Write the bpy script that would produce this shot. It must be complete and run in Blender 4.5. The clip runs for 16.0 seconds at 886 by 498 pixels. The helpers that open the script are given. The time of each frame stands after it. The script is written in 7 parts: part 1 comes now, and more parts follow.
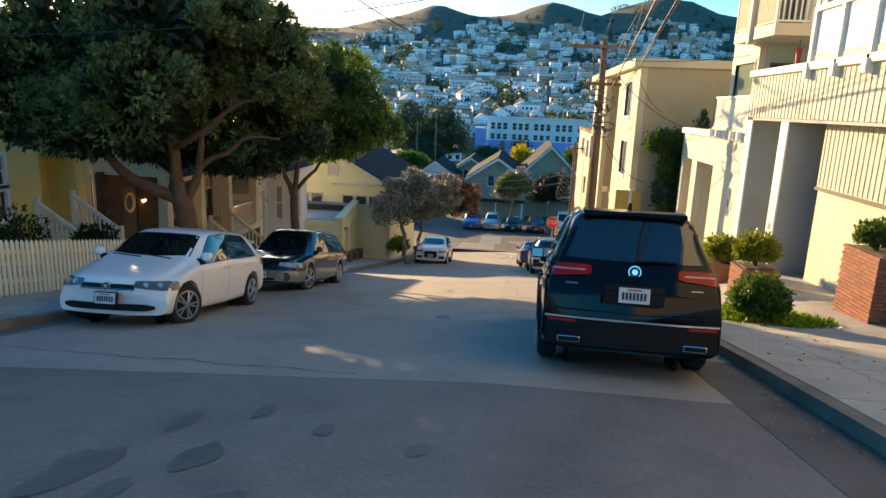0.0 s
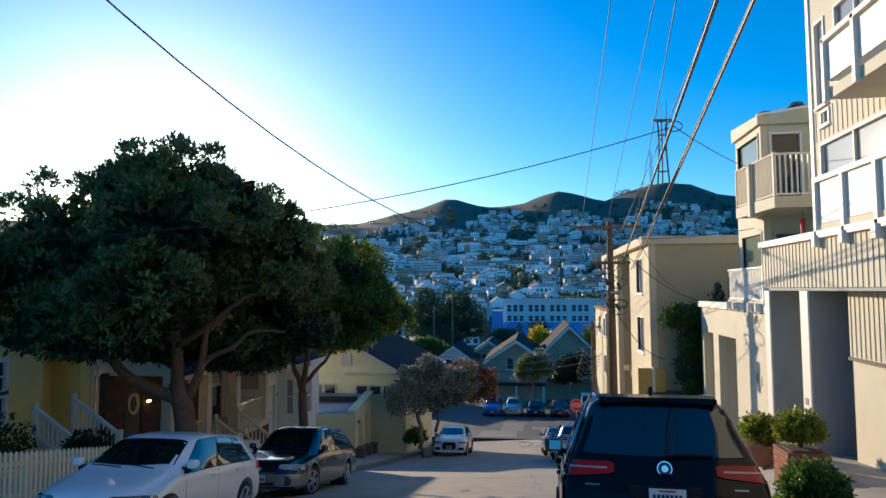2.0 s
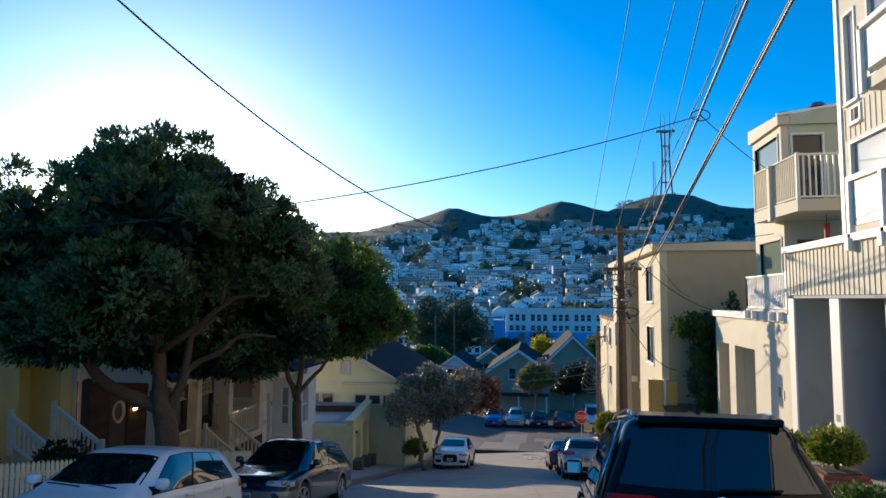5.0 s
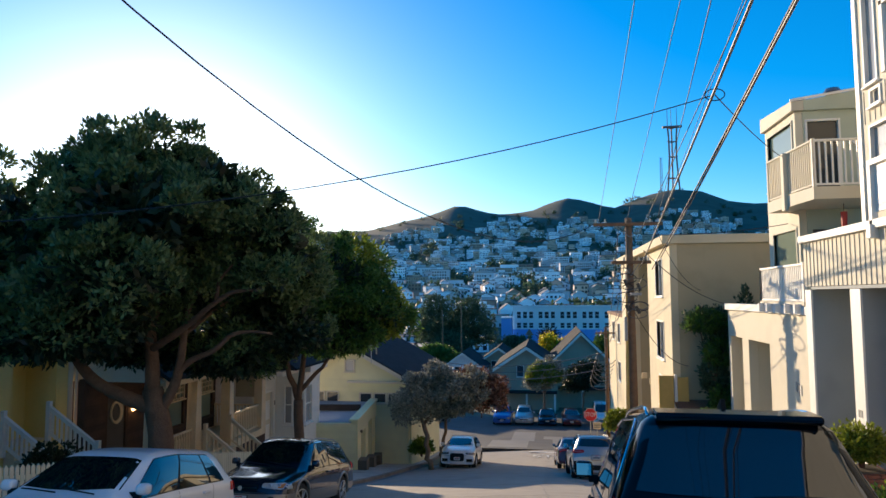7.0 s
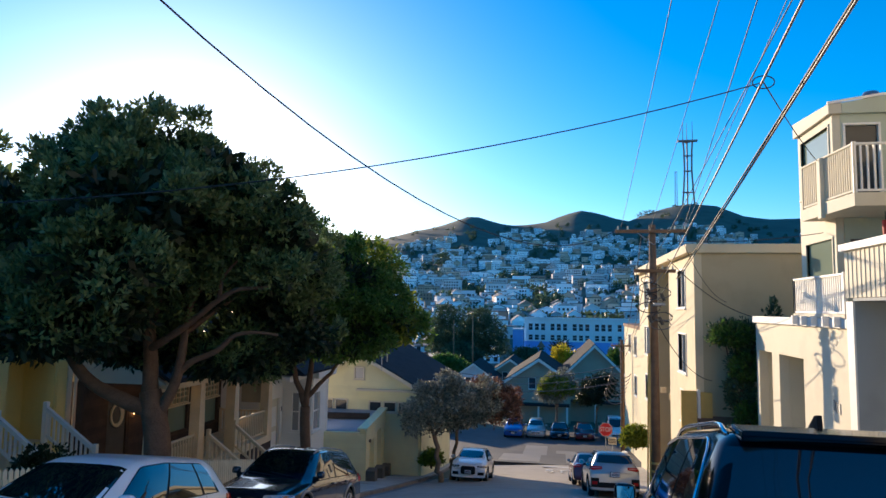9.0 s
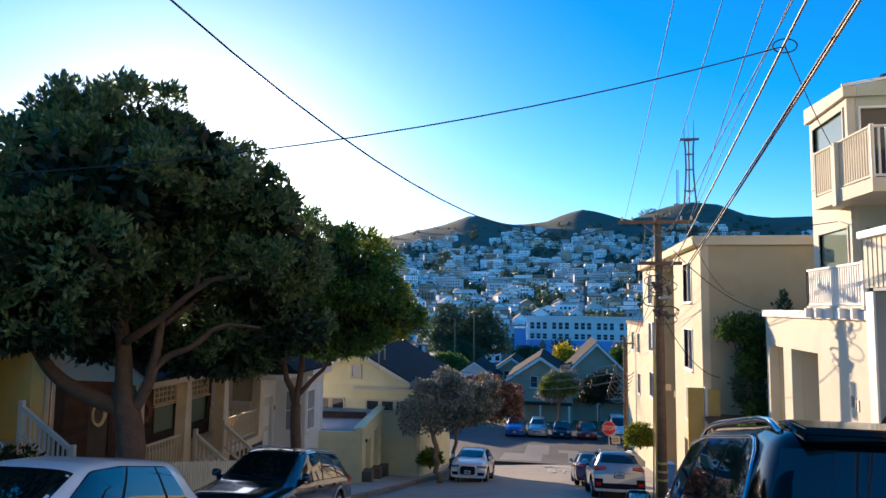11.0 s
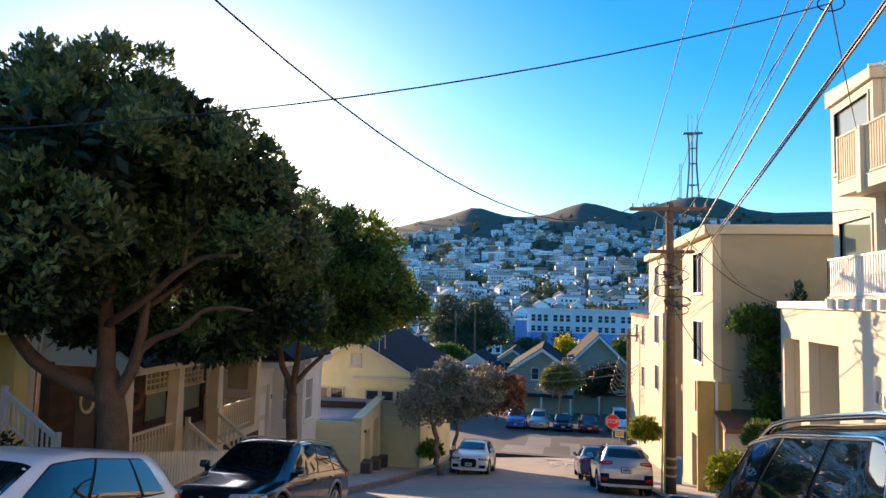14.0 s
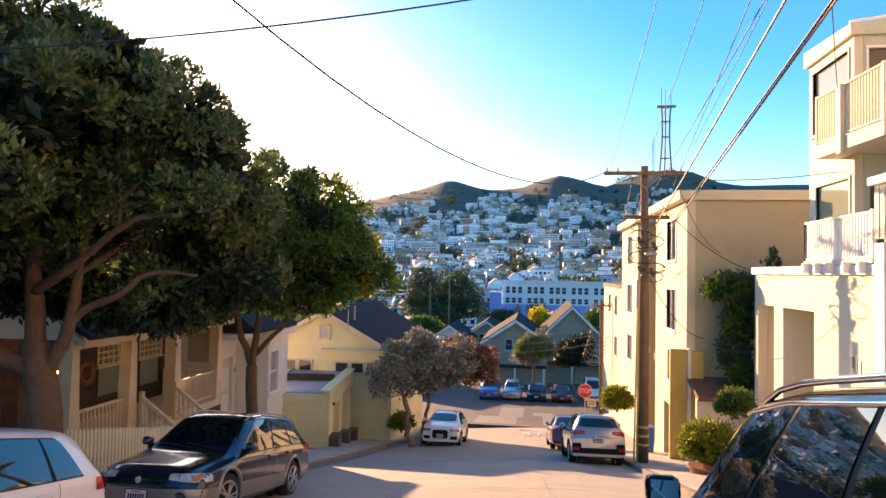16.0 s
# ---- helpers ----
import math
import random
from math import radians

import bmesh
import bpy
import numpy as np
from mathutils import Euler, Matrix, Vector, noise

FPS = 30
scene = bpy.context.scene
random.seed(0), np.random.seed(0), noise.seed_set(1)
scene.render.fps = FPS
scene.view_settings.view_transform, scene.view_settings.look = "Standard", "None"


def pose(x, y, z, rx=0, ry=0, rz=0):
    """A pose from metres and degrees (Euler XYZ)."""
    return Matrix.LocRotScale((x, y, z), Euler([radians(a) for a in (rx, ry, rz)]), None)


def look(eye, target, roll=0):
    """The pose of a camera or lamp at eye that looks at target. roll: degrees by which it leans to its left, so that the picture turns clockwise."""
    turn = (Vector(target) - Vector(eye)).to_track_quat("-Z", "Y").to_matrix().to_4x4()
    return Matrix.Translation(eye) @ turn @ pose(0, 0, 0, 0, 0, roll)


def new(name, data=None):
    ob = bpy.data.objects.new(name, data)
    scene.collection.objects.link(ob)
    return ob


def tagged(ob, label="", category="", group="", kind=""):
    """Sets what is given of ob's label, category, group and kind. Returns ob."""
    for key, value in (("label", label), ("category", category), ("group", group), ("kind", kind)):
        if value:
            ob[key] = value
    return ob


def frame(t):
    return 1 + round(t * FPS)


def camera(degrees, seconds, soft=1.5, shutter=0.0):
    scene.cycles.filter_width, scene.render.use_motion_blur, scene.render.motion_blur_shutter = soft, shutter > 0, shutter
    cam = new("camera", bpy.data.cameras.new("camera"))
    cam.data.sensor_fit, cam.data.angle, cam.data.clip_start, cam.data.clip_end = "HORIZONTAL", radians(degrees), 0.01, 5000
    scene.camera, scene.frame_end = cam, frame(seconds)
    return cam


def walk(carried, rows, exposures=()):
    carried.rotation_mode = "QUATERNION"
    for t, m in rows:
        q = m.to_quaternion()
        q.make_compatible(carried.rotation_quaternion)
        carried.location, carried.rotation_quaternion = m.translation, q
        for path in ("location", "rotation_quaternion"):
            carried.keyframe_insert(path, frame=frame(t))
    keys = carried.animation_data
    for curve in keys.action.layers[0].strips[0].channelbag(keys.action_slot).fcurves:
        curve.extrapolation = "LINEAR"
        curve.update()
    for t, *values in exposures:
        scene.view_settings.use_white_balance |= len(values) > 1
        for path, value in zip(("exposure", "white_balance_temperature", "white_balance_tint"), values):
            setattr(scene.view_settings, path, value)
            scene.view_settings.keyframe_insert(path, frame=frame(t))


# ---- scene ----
import functools

cam = camera(68.9, 16.0)
PATH = [
    (0, (-1.139, -6.169, 2.517), (-1.352, -4.229, 2.079), 2.3),
    (0.5, (-0.974, -6.018, 2.529), (-1.203, -4.035, 2.406), 0.9),
    (1, (-1.048, -5.855, 2.518), (-1.275, -3.868, 2.505), 0.0),
    (1.5, (-1.16, -5.798, 2.534), (-1.414, -3.815, 2.586), -0.0),
    (2, (-0.975, -5.602, 2.503), (-1.259, -3.627, 2.629), -0.4),
    (2.5, (-1.055, -5.521, 2.486), (-1.338, -3.547, 2.641), -0.7),
    (3, (-1.212, -5.363, 2.481), (-1.5, -3.39, 2.641), -0.2),
    (3.5, (-1.056, -5.086, 2.433), (-1.348, -3.114, 2.593), 0.1),
    (4, (-1.128, -4.879, 2.427), (-1.414, -2.906, 2.587), 0.2),
    (6.5, (-1.172, -4.073, 2.293), (-1.481, -2.102, 2.435), -0.1),
    (7, (-1.139, -3.933, 2.281), (-1.451, -1.963, 2.429), -0.3),
    (7.5, (-1.354, -3.743, 2.236), (-1.659, -1.772, 2.388), 0.2),
    (8, (-1.281, -3.569, 2.191), (-1.61, -1.604, 2.363), 0.5),
    (8.5, (-1.262, -3.266, 2.15), (-1.612, -1.305, 2.329), 0.8),
    (9, (-1.395, -3.082, 2.127), (-1.744, -1.121, 2.306), 0.9),
    (11.5, (-1.398, -2.005, 1.927), (-1.752, -0.044, 2.102), 0.7),
    (12, (-1.565, -1.899, 1.911), (-1.918, 0.062, 2.078), 0.7),
    (12.5, (-1.371, -1.766, 1.883), (-1.739, 0.193, 2.048), 0.4),
    (13, (-1.425, -1.551, 1.853), (-1.791, 0.409, 2.018), 0.3),
    (13.5, (-1.626, -1.475, 1.843), (-1.987, 0.486, 1.998), 0.5),
    (14, (-1.607, -1.374, 1.816), (-1.965, 0.588, 1.967), 1.4),
    (14.5, (-1.49, -1.1, 1.774), (-1.827, 0.866, 1.917), 1.7),
    (15, (-1.617, -0.826, 1.734), (-1.904, 1.15, 1.837), 1.5),
    (15.5, (-1.641, -0.707, 1.676), (-1.92, 1.272, 1.748), 1.3),
    (16, (-1.532, -0.51, 1.649), (-1.813, 1.469, 1.719), 1.1),
]
walk(cam, [(t, look(eye, target, roll)) for t, eye, target, roll in PATH], [(0, 1.48, 8600, 14), (0.5, 1.15, 7800, 17), (1.0, 0.8, 6900, 14), (1.6, 0.65, 6300, 12), (3.5, 0.54, 5650, 11), (7, 0.78, 6400, 14), (9, 0.91, 6250, 16), (12, 1.1, 6600, 22), (13, 1.22, 7200, 24), (14.5, 1.4, 7700, 27), (16, 1.78, 9500, 38)])

# ---- light ----
SUN_AZ, SUN_EL = radians(-32.0), radians(9.8)
world = bpy.data.worlds.new("sky")
scene.world = world
world.use_nodes = True
wn = world.node_tree.nodes
sky = wn.new("ShaderNodeTexSky")
sky.sky_type, sky.sun_disc = "NISHITA", False
sky.sun_elevation, sky.sun_rotation = SUN_EL, SUN_AZ
sky.altitude, sky.air_density, sky.dust_density, sky.ozone_density = 60, 1.0, 0.5, 4.0
vivid = wn.new("ShaderNodeHueSaturation")
vivid.inputs["Saturation"].default_value = 1.35
world.node_tree.links.new(sky.outputs[0], vivid.inputs["Color"])
world.node_tree.links.new(vivid.outputs[0], wn["Background"].inputs[0])
wn["Background"].inputs[1].default_value = 0.15

sun_dir = Vector((math.sin(SUN_AZ) * math.cos(SUN_EL), math.cos(SUN_AZ) * math.cos(SUN_EL), math.sin(SUN_EL)))
sun = new("sun", bpy.data.lights.new("sun", "SUN"))
sun.data.energy, sun.data.angle, sun.data.color = 3.5, radians(0.6), (1.0, 0.78, 0.50)
sun.matrix_world = look(sun_dir * 100, (0, 0, 0))

# ---- materials ----
def mat(name, col, rough=0.6, metal=0.0, var=0.25, scale=3.0, fine=40.0, bump=0.15, dist=0.01, spec=0.5, per_object=0.0, per_island=0.0, stain=0.0, coat=0.0):
    """A surface with variation at two scales, fine relief and optional variation from piece to piece."""
    m = bpy.data.materials.new(name)
    m.use_nodes = True
    n, l = m.node_tree.nodes, m.node_tree.links
    b = n["Principled BSDF"]
    b.inputs["Roughness"].default_value, b.inputs["Metallic"].default_value = rough, metal
    b.inputs["Specular IOR Level"].default_value = spec
    b.inputs["Coat Weight"].default_value = coat
    b.inputs["Coat Roughness"].default_value = 0.04
    co = n.new("ShaderNodeTexCoord")
    big, small = n.new("ShaderNodeTexNoise"), n.new("ShaderNodeTexNoise")
    big.inputs["Scale"].default_value, small.inputs["Scale"].default_value = scale, fine
    big.inputs["Detail"].default_value, small.inputs["Detail"].default_value = 5, 3
    for t in (big, small):
        l.new(co.outputs["Object"], t.inputs["Vector"])
    add = n.new("ShaderNodeMath")
    add.operation = "MULTIPLY_ADD"
    l.new(small.outputs[0], add.inputs[0])
    add.inputs[1].default_value = 0.6
    l.new(big.outputs[0], add.inputs[2])
    rng = n.new("ShaderNodeMapRange")
    rng.inputs[1].default_value, rng.inputs[2].default_value = 0.45, 1.15
    rng.inputs[3].default_value, rng.inputs[4].default_value = 1 - var, 1 + var
    l.new(add.outputs[0], rng.inputs[0])
    val = rng.outputs[0]
    for amount, node, out in ((per_object, "ShaderNodeObjectInfo", "Random"), (per_island, "ShaderNodeNewGeometry", "Random Per Island")):
        if amount:
            src = n.new(node)
            r2 = n.new("ShaderNodeMapRange")
            r2.inputs[3].default_value, r2.inputs[4].default_value = 1 - amount, 1 + amount
            l.new(src.outputs[out], r2.inputs[0])
            mul = n.new("ShaderNodeMath")
            mul.operation = "MULTIPLY"
            l.new(val, mul.inputs[0])
            l.new(r2.outputs[0], mul.inputs[1])
            val = mul.outputs[0]
    if stain:
        st = n.new("ShaderNodeTexNoise")
        st.inputs["Scale"].default_value, st.inputs["Detail"].default_value = 0.9, 6
        l.new(co.outputs["Object"], st.inputs["Vector"])
        r3 = n.new("ShaderNodeMapRange")
        r3.inputs[1].default_value, r3.inputs[2].default_value = 0.52, 0.68
        r3.inputs[3].default_value, r3.inputs[4].default_value = 1.0, 1.0 - stain
        l.new(st.outputs[0], r3.inputs[0])
        mul = n.new("ShaderNodeMath")
        mul.operation = "MULTIPLY"
        l.new(val, mul.inputs[0])
        l.new(r3.outputs[0], mul.inputs[1])
        val = mul.outputs[0]
    sc = n.new("ShaderNodeVectorMath")
    sc.operation = "SCALE"
    sc.inputs[0].default_value = col
    l.new(val, sc.inputs["Scale"])
    l.new(sc.outputs[0], b.inputs["Base Color"])
    if bump:
        bp = n.new("ShaderNodeBump")
        bp.inputs["Strength"].default_value, bp.inputs["Distance"].default_value = bump, dist
        l.new(add.outputs[0], bp.inputs["Height"])
        l.new(bp.outputs[0], b.inputs["Normal"])
    return m


def leaf_mat(name, col, trans=0.35):
    m = mat(name, col, rough=0.45, var=0.35, scale=1.2, fine=9, bump=0, per_island=0.45, spec=0.4)
    n, l = m.node_tree.nodes, m.node_tree.links
    b = n["Principled BSDF"]
    tr, mix = n.new("ShaderNodeBsdfTranslucent"), n.new("ShaderNodeMixShader")
    l.new(b.inputs["Base Color"].links[0].from_socket, tr.inputs[0])
    mix.inputs[0].default_value = trans
    l.new(b.outputs[0], mix.inputs[1])
    l.new(tr.outputs[0], mix.inputs[2])
    l.new(mix.outputs[0], n["Material Output"].inputs[0])
    return m


def glass_mat(name, tint=(0.05, 0.06, 0.07), rough=0.02, see=0.0, ior=1.5):
    """Window glass: dark and mirror-like, or partly see-through."""
    m = bpy.data.materials.new(name)
    m.use_nodes = True
    b = m.node_tree.nodes["Principled BSDF"]
    b.inputs["Base Color"].default_value = (*tint, 1)
    b.inputs["Roughness"].default_value = rough
    b.inputs["Transmission Weight"].default_value = see
    b.inputs["IOR"].default_value = ior
    b.inputs["Specular IOR Level"].default_value = 0.6
    return m


def lamp_mat(name, col, power):
    m = bpy.data.materials.new(name)
    m.use_nodes = True
    b = m.node_tree.nodes["Principled BSDF"]
    b.inputs["Base Color"].default_value = (*col, 1)
    b.inputs["Emission Color"].default_value, b.inputs["Emission Strength"].default_value = (*col, 1), power
    return m


M = dict(
    concrete_road=mat("concrete_road", (0.32, 0.285, 0.245), 0.85, var=0.32, scale=0.9, fine=35, bump=0.25, dist=0.006, per_object=0.07, stain=0.22),
    road_old=mat("road_old", (0.185, 0.165, 0.15), 0.85, var=0.42, scale=0.9, fine=28, bump=0.5, dist=0.006, per_object=0.1, stain=0.35),
    asphalt=mat("asphalt", (0.055, 0.055, 0.058), 0.85, var=0.3, scale=0.3, fine=50, bump=0.3, stain=0.2),
    patch=mat("patch", (0.16, 0.155, 0.15), 0.85, var=0.2, scale=0.6, fine=50, bump=0.2),
    gutter=mat("gutter", (0.105, 0.098, 0.09), 0.85, var=0.4, scale=1.2, fine=45, bump=0.4, stain=0.4),
    oil=mat("oil", (0.105, 0.098, 0.09), 0.6, var=0.3, scale=4, bump=0.1),
    sidewalk=mat("sidewalk", (0.42, 0.385, 0.33), 0.88, var=0.2, scale=1.5, fine=70, bump=0.2, dist=0.005, per_object=0.08, stain=0.2),
    kerb=mat("kerb", (0.21, 0.18, 0.15), 0.85, var=0.25, scale=3, stain=0.3),
    dirt=mat("dirt", (0.12, 0.10, 0.075), 0.95, var=0.3),
    hillgreen=mat("hillgreen", (0.085, 0.105, 0.07), 0.95, var=0.35, scale=0.02, fine=0.3, bump=0.0),
    white_line=mat("white_line", (0.62, 0.62, 0.60), 0.7, var=0.2, scale=5, stain=0.3),
    cream=mat("cream", (0.67, 0.60, 0.45), 0.7, var=0.06, scale=0.8, fine=30, bump=0.12, stain=0.08),
    cream_board=mat("cream_board", (0.67, 0.60, 0.45), 0.65, var=0.06, scale=1, fine=30, bump=0.08, per_object=0.03),
    white_paint=mat("white_paint", (0.82, 0.79, 0.72), 0.5, var=0.06, scale=2, fine=40, bump=0.06),
    fence_paint=mat("fence_paint", (0.86, 0.77, 0.58), 0.55, var=0.1, scale=2, fine=40, bump=0.08, per_object=0.06),
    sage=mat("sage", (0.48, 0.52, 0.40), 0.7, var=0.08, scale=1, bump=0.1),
    # darker copy of tan_light for walls out of the sun, shade in the colour
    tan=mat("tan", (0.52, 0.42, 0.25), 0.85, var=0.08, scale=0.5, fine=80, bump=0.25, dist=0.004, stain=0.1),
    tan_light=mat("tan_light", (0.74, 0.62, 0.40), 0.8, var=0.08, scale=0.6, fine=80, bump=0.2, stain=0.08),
    ochre=mat("ochre", (0.62, 0.42, 0.12), 0.7, var=0.1),
    yellow_house=mat("yellow_house", (0.86, 0.64, 0.22), 0.7, var=0.08, scale=1, bump=0.1, stain=0.08),
    yellow_pale=mat("yellow_pale", (0.76, 0.71, 0.42), 0.7, var=0.07, scale=1, bump=0.1, per_object=0.03, stain=0.08),
    shingle_brown=mat("shingle_brown", (0.08, 0.043, 0.028), 0.85, var=0.3, scale=4, fine=60, bump=0.3, per_object=0.15),
    timber=mat("timber", (0.74, 0.57, 0.36), 0.7, var=0.15, scale=2, fine=50, bump=0.12),
    roof_dark=mat("roof_dark", (0.03, 0.03, 0.032), 0.9, var=0.3, scale=2, fine=30, bump=0.3, per_object=0.12, spec=0.15),
    # grey paint, darkened to carry the shade of garage recesses and side faces
    grey_shaded_wall=mat("grey_shaded_wall", (0.36, 0.38, 0.37), 0.75, var=0.08, scale=0.8, fine=40, bump=0.12, stain=0.1),
    roof_grey=mat("roof_grey", (0.30, 0.31, 0.33), 0.85, var=0.15, scale=1),
    roof_red=mat("roof_red", (0.20, 0.09, 0.05), 0.85, var=0.2, scale=5, per_object=0.15),
    grey_house=mat("grey_house", (0.37, 0.32, 0.23), 0.75, var=0.1, scale=1, bump=0.1, per_object=0.04),
    garage_dark=mat("garage_dark", (0.10, 0.085, 0.07), 0.7, var=0.2),
    door_tan=mat("door_tan", (0.42, 0.34, 0.20), 0.6, var=0.1),
    pole_wood=mat("pole_wood", (0.22, 0.125, 0.07), 0.9, var=0.35, scale=3, fine=25, bump=0.5, dist=0.02),
    metal_grey=mat("metal_grey", (0.35, 0.36, 0.37), 0.45, metal=0.8, var=0.15),
    cable=mat("cable", (0.02, 0.02, 0.022), 0.6, var=0.1, bump=0),
    cable_light=mat("cable_light", (0.16, 0.15, 0.145), 0.5, metal=0.3, var=0.1, bump=0),
    chrome=mat("chrome", (0.75, 0.76, 0.78), 0.12, metal=1.0, var=0.03, bump=0),
    rubber=mat("rubber", (0.018, 0.018, 0.019), 0.8, var=0.2, bump=0.1),
    plastic=mat("plastic", (0.009, 0.009, 0.01), 0.6, var=0.15, bump=0.05, spec=0.2),
    rim=mat("rim", (0.48, 0.49, 0.5), 0.3, metal=0.9, var=0.05, bump=0),
    bark=mat("bark", (0.15, 0.09, 0.058), 0.95, var=0.35, scale=5, fine=30, bump=0.8, dist=0.04),
    bark_pale=mat("bark_pale", (0.22, 0.15, 0.10), 0.95, var=0.3, scale=5, fine=30, bump=0.7, dist=0.03),
    leaf_grey=leaf_mat("leaf_grey", (0.13, 0.18, 0.065)),
    leaf_green=leaf_mat("leaf_green", (0.085, 0.16, 0.03), 0.45),
    # bright green leaf; on two street trees it stands for sunlit foliage
    leaf_bright=leaf_mat("leaf_bright", (0.2, 0.24, 0.025), 0.45),
    leaf_dusty=leaf_mat("leaf_dusty", (0.30, 0.29, 0.22), 0.25),
    leaf_rust=leaf_mat("leaf_rust", (0.2, 0.10, 0.065), 0.25),
    # darkest leaf; inside and under the street tree crowns it paints their shade
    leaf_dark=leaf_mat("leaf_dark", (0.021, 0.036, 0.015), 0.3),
    # leaf lightened for distant trees, haze put into the colour; also on the tall shrub
    leaf_far=leaf_mat("leaf_far", (0.075, 0.115, 0.06), 0.4),
    leaf_yellow=leaf_mat("leaf_yellow", (0.55, 0.45, 0.03), 0.5),
    grass=leaf_mat("grass", (0.22, 0.33, 0.025), 0.4),
    brick=mat("brick", (0.30, 0.11, 0.065), 0.85, var=0.25, scale=8, bump=0.3, per_object=0.2),
    mortar=mat("mortar", (0.32, 0.28, 0.24), 0.9, var=0.2),
    terracotta=mat("terracotta", (0.30, 0.13, 0.075), 0.8, var=0.2),
    red=mat("red", (0.55, 0.03, 0.025), 0.4, var=0.08, bump=0),
    sign_red=mat("sign_red", (0.6, 0.02, 0.02), 0.45, var=0.06, bump=0),
    blue_bin=mat("blue_bin", (0.02, 0.18, 0.5), 0.5, var=0.1, bump=0),
    school_blue=mat("school_blue", (0.16, 0.36, 0.75), 0.7, var=0.1, scale=0.2, fine=3, bump=0),
    school_white=mat("school_white", (0.78, 0.80, 0.82), 0.75, var=0.06, scale=0.2, fine=3, bump=0),
    # distant walls and roofs lightened, pale walls bluish: haze is in these colours
    far_wall=mat("far_wall", (0.82, 0.85, 0.89), 0.8, var=0.1, scale=0.05, fine=1, bump=0, per_island=0.45),
    far_warm=mat("far_warm", (0.62, 0.45, 0.34), 0.8, var=0.1, scale=0.05, fine=1, bump=0, per_island=0.5),
    far_roof=mat("far_roof", (0.26, 0.24, 0.23), 0.9, var=0.1, scale=0.05, fine=1, bump=0, per_island=0.6),
    far_glass=glass_mat("far_glass", (0.04, 0.05, 0.06), 0.08),
    glass=glass_mat("glass", (0.03, 0.035, 0.04), 0.03),
    glass_sage=glass_mat("glass_sage", (0.22, 0.27, 0.2), 0.06),
    glass_curtain=glass_mat("glass_curtain", (0.36, 0.36, 0.35), 0.08),
    mirror_glass=mat("mirror_glass", (0.22, 0.23, 0.25), 0.03, metal=1.0, var=0.0, bump=0),
    tail_clear=mat("tail_clear", (0.75, 0.35, 0.33), 0.15, var=0.05, bump=0, coat=0.8),
    car_glass=glass_mat("car_glass", (0.008, 0.009, 0.011), 0.02, ior=1.9),
    tail=mat("tail", (0.5, 0.008, 0.008), 0.2, var=0.1, bump=0, spec=0.3, coat=0.2),
    headlamp_clear=mat("headlamp_clear", (0.55, 0.54, 0.50), 0.15, metal=0.2, var=0.2, scale=20, bump=0, coat=1.0),
    headlamp=mat("headlamp", (0.13, 0.13, 0.135), 0.25, metal=0.3, var=0.2, scale=20, bump=0, coat=1.0),
    amber=mat("amber", (0.65, 0.22, 0.02), 0.2, var=0.1, bump=0, coat=0.6),
    plate_white=mat("plate_white", (0.72, 0.72, 0.70), 0.5, var=0.05, bump=0),
    ink=mat("ink", (0.02, 0.03, 0.08), 0.6, var=0.05, bump=0),
    paint_white=mat("paint_white", (0.86, 0.855, 0.84), 0.3, var=0.03, bump=0, coat=0.8),
    paint_black=mat("paint_black", (0.003, 0.0035, 0.006), 0.08, var=0.05, bump=0, spec=0.3, coat=0.0),
    paint_navy=mat("paint_navy", (0.016, 0.022, 0.045), 0.25, metal=0.3, var=0.05, bump=0, coat=1.0),
    paint_grey=mat("paint_grey", (0.27, 0.25, 0.22), 0.35, metal=0.5, var=0.05, bump=0, coat=0.7),
    paint_silver=mat("paint_silver", (0.45, 0.45, 0.44), 0.3, metal=0.7, var=0.05, bump=0, coat=0.8),
    paint_blue=mat("paint_blue", (0.02, 0.10, 0.38), 0.3, metal=0.2, var=0.05, bump=0, coat=0.8),
    paint_maroon=mat("paint_maroon", (0.10, 0.012, 0.02), 0.3, metal=0.2, var=0.05, bump=0, coat=0.8),
    tower_red=mat("tower_red", (0.35, 0.22, 0.20), 0.7, var=0.1, bump=0),
    warm_lamp=lamp_mat("warm_lamp", (1.0, 0.55, 0.2), 6.0),
)

# ---- helpers for building ----
def mesh_ob(name, verts, faces, material, smooth=False):
    me = bpy.data.meshes.new(name)
    me.from_pydata([tuple(v) for v in verts], [], [tuple(int(i) for i in f) for f in faces])
    me.materials.append(material)
    if smooth:
        me.polygons.foreach_set("use_smooth", [True] * len(me.polygons))
    me.update()
    return new(name, me)


def part(name, bm, material, parent, label="", smooth=False):
    """Links a bmesh as one mesh object under a thing or a part; the mesh is in the parent's own space."""
    me = bpy.data.meshes.new(name)
    bm.to_mesh(me)
    bm.free()
    me.materials.append(material)
    if smooth:
        me.polygons.foreach_set("use_smooth", [True] * len(me.polygons))
    ob = new(name, me)
    ob.parent = parent
    if label:
        ob["label"] = label
    return ob


def share(name, mesh, parent, m):
    """One more piece on a shared mesh."""
    ob = new(name, mesh)
    ob.parent = parent
    ob.matrix_local = m
    return ob


def thing(name, label, category, at=(0, 0, 0), rz=0.0, rx=0.0, group="", kind=""):
    ob = new(name)
    ob.empty_display_size = 0.2
    ob.matrix_world = pose(*at, rx, 0, rz)
    return tagged(ob, label, category, group, kind)


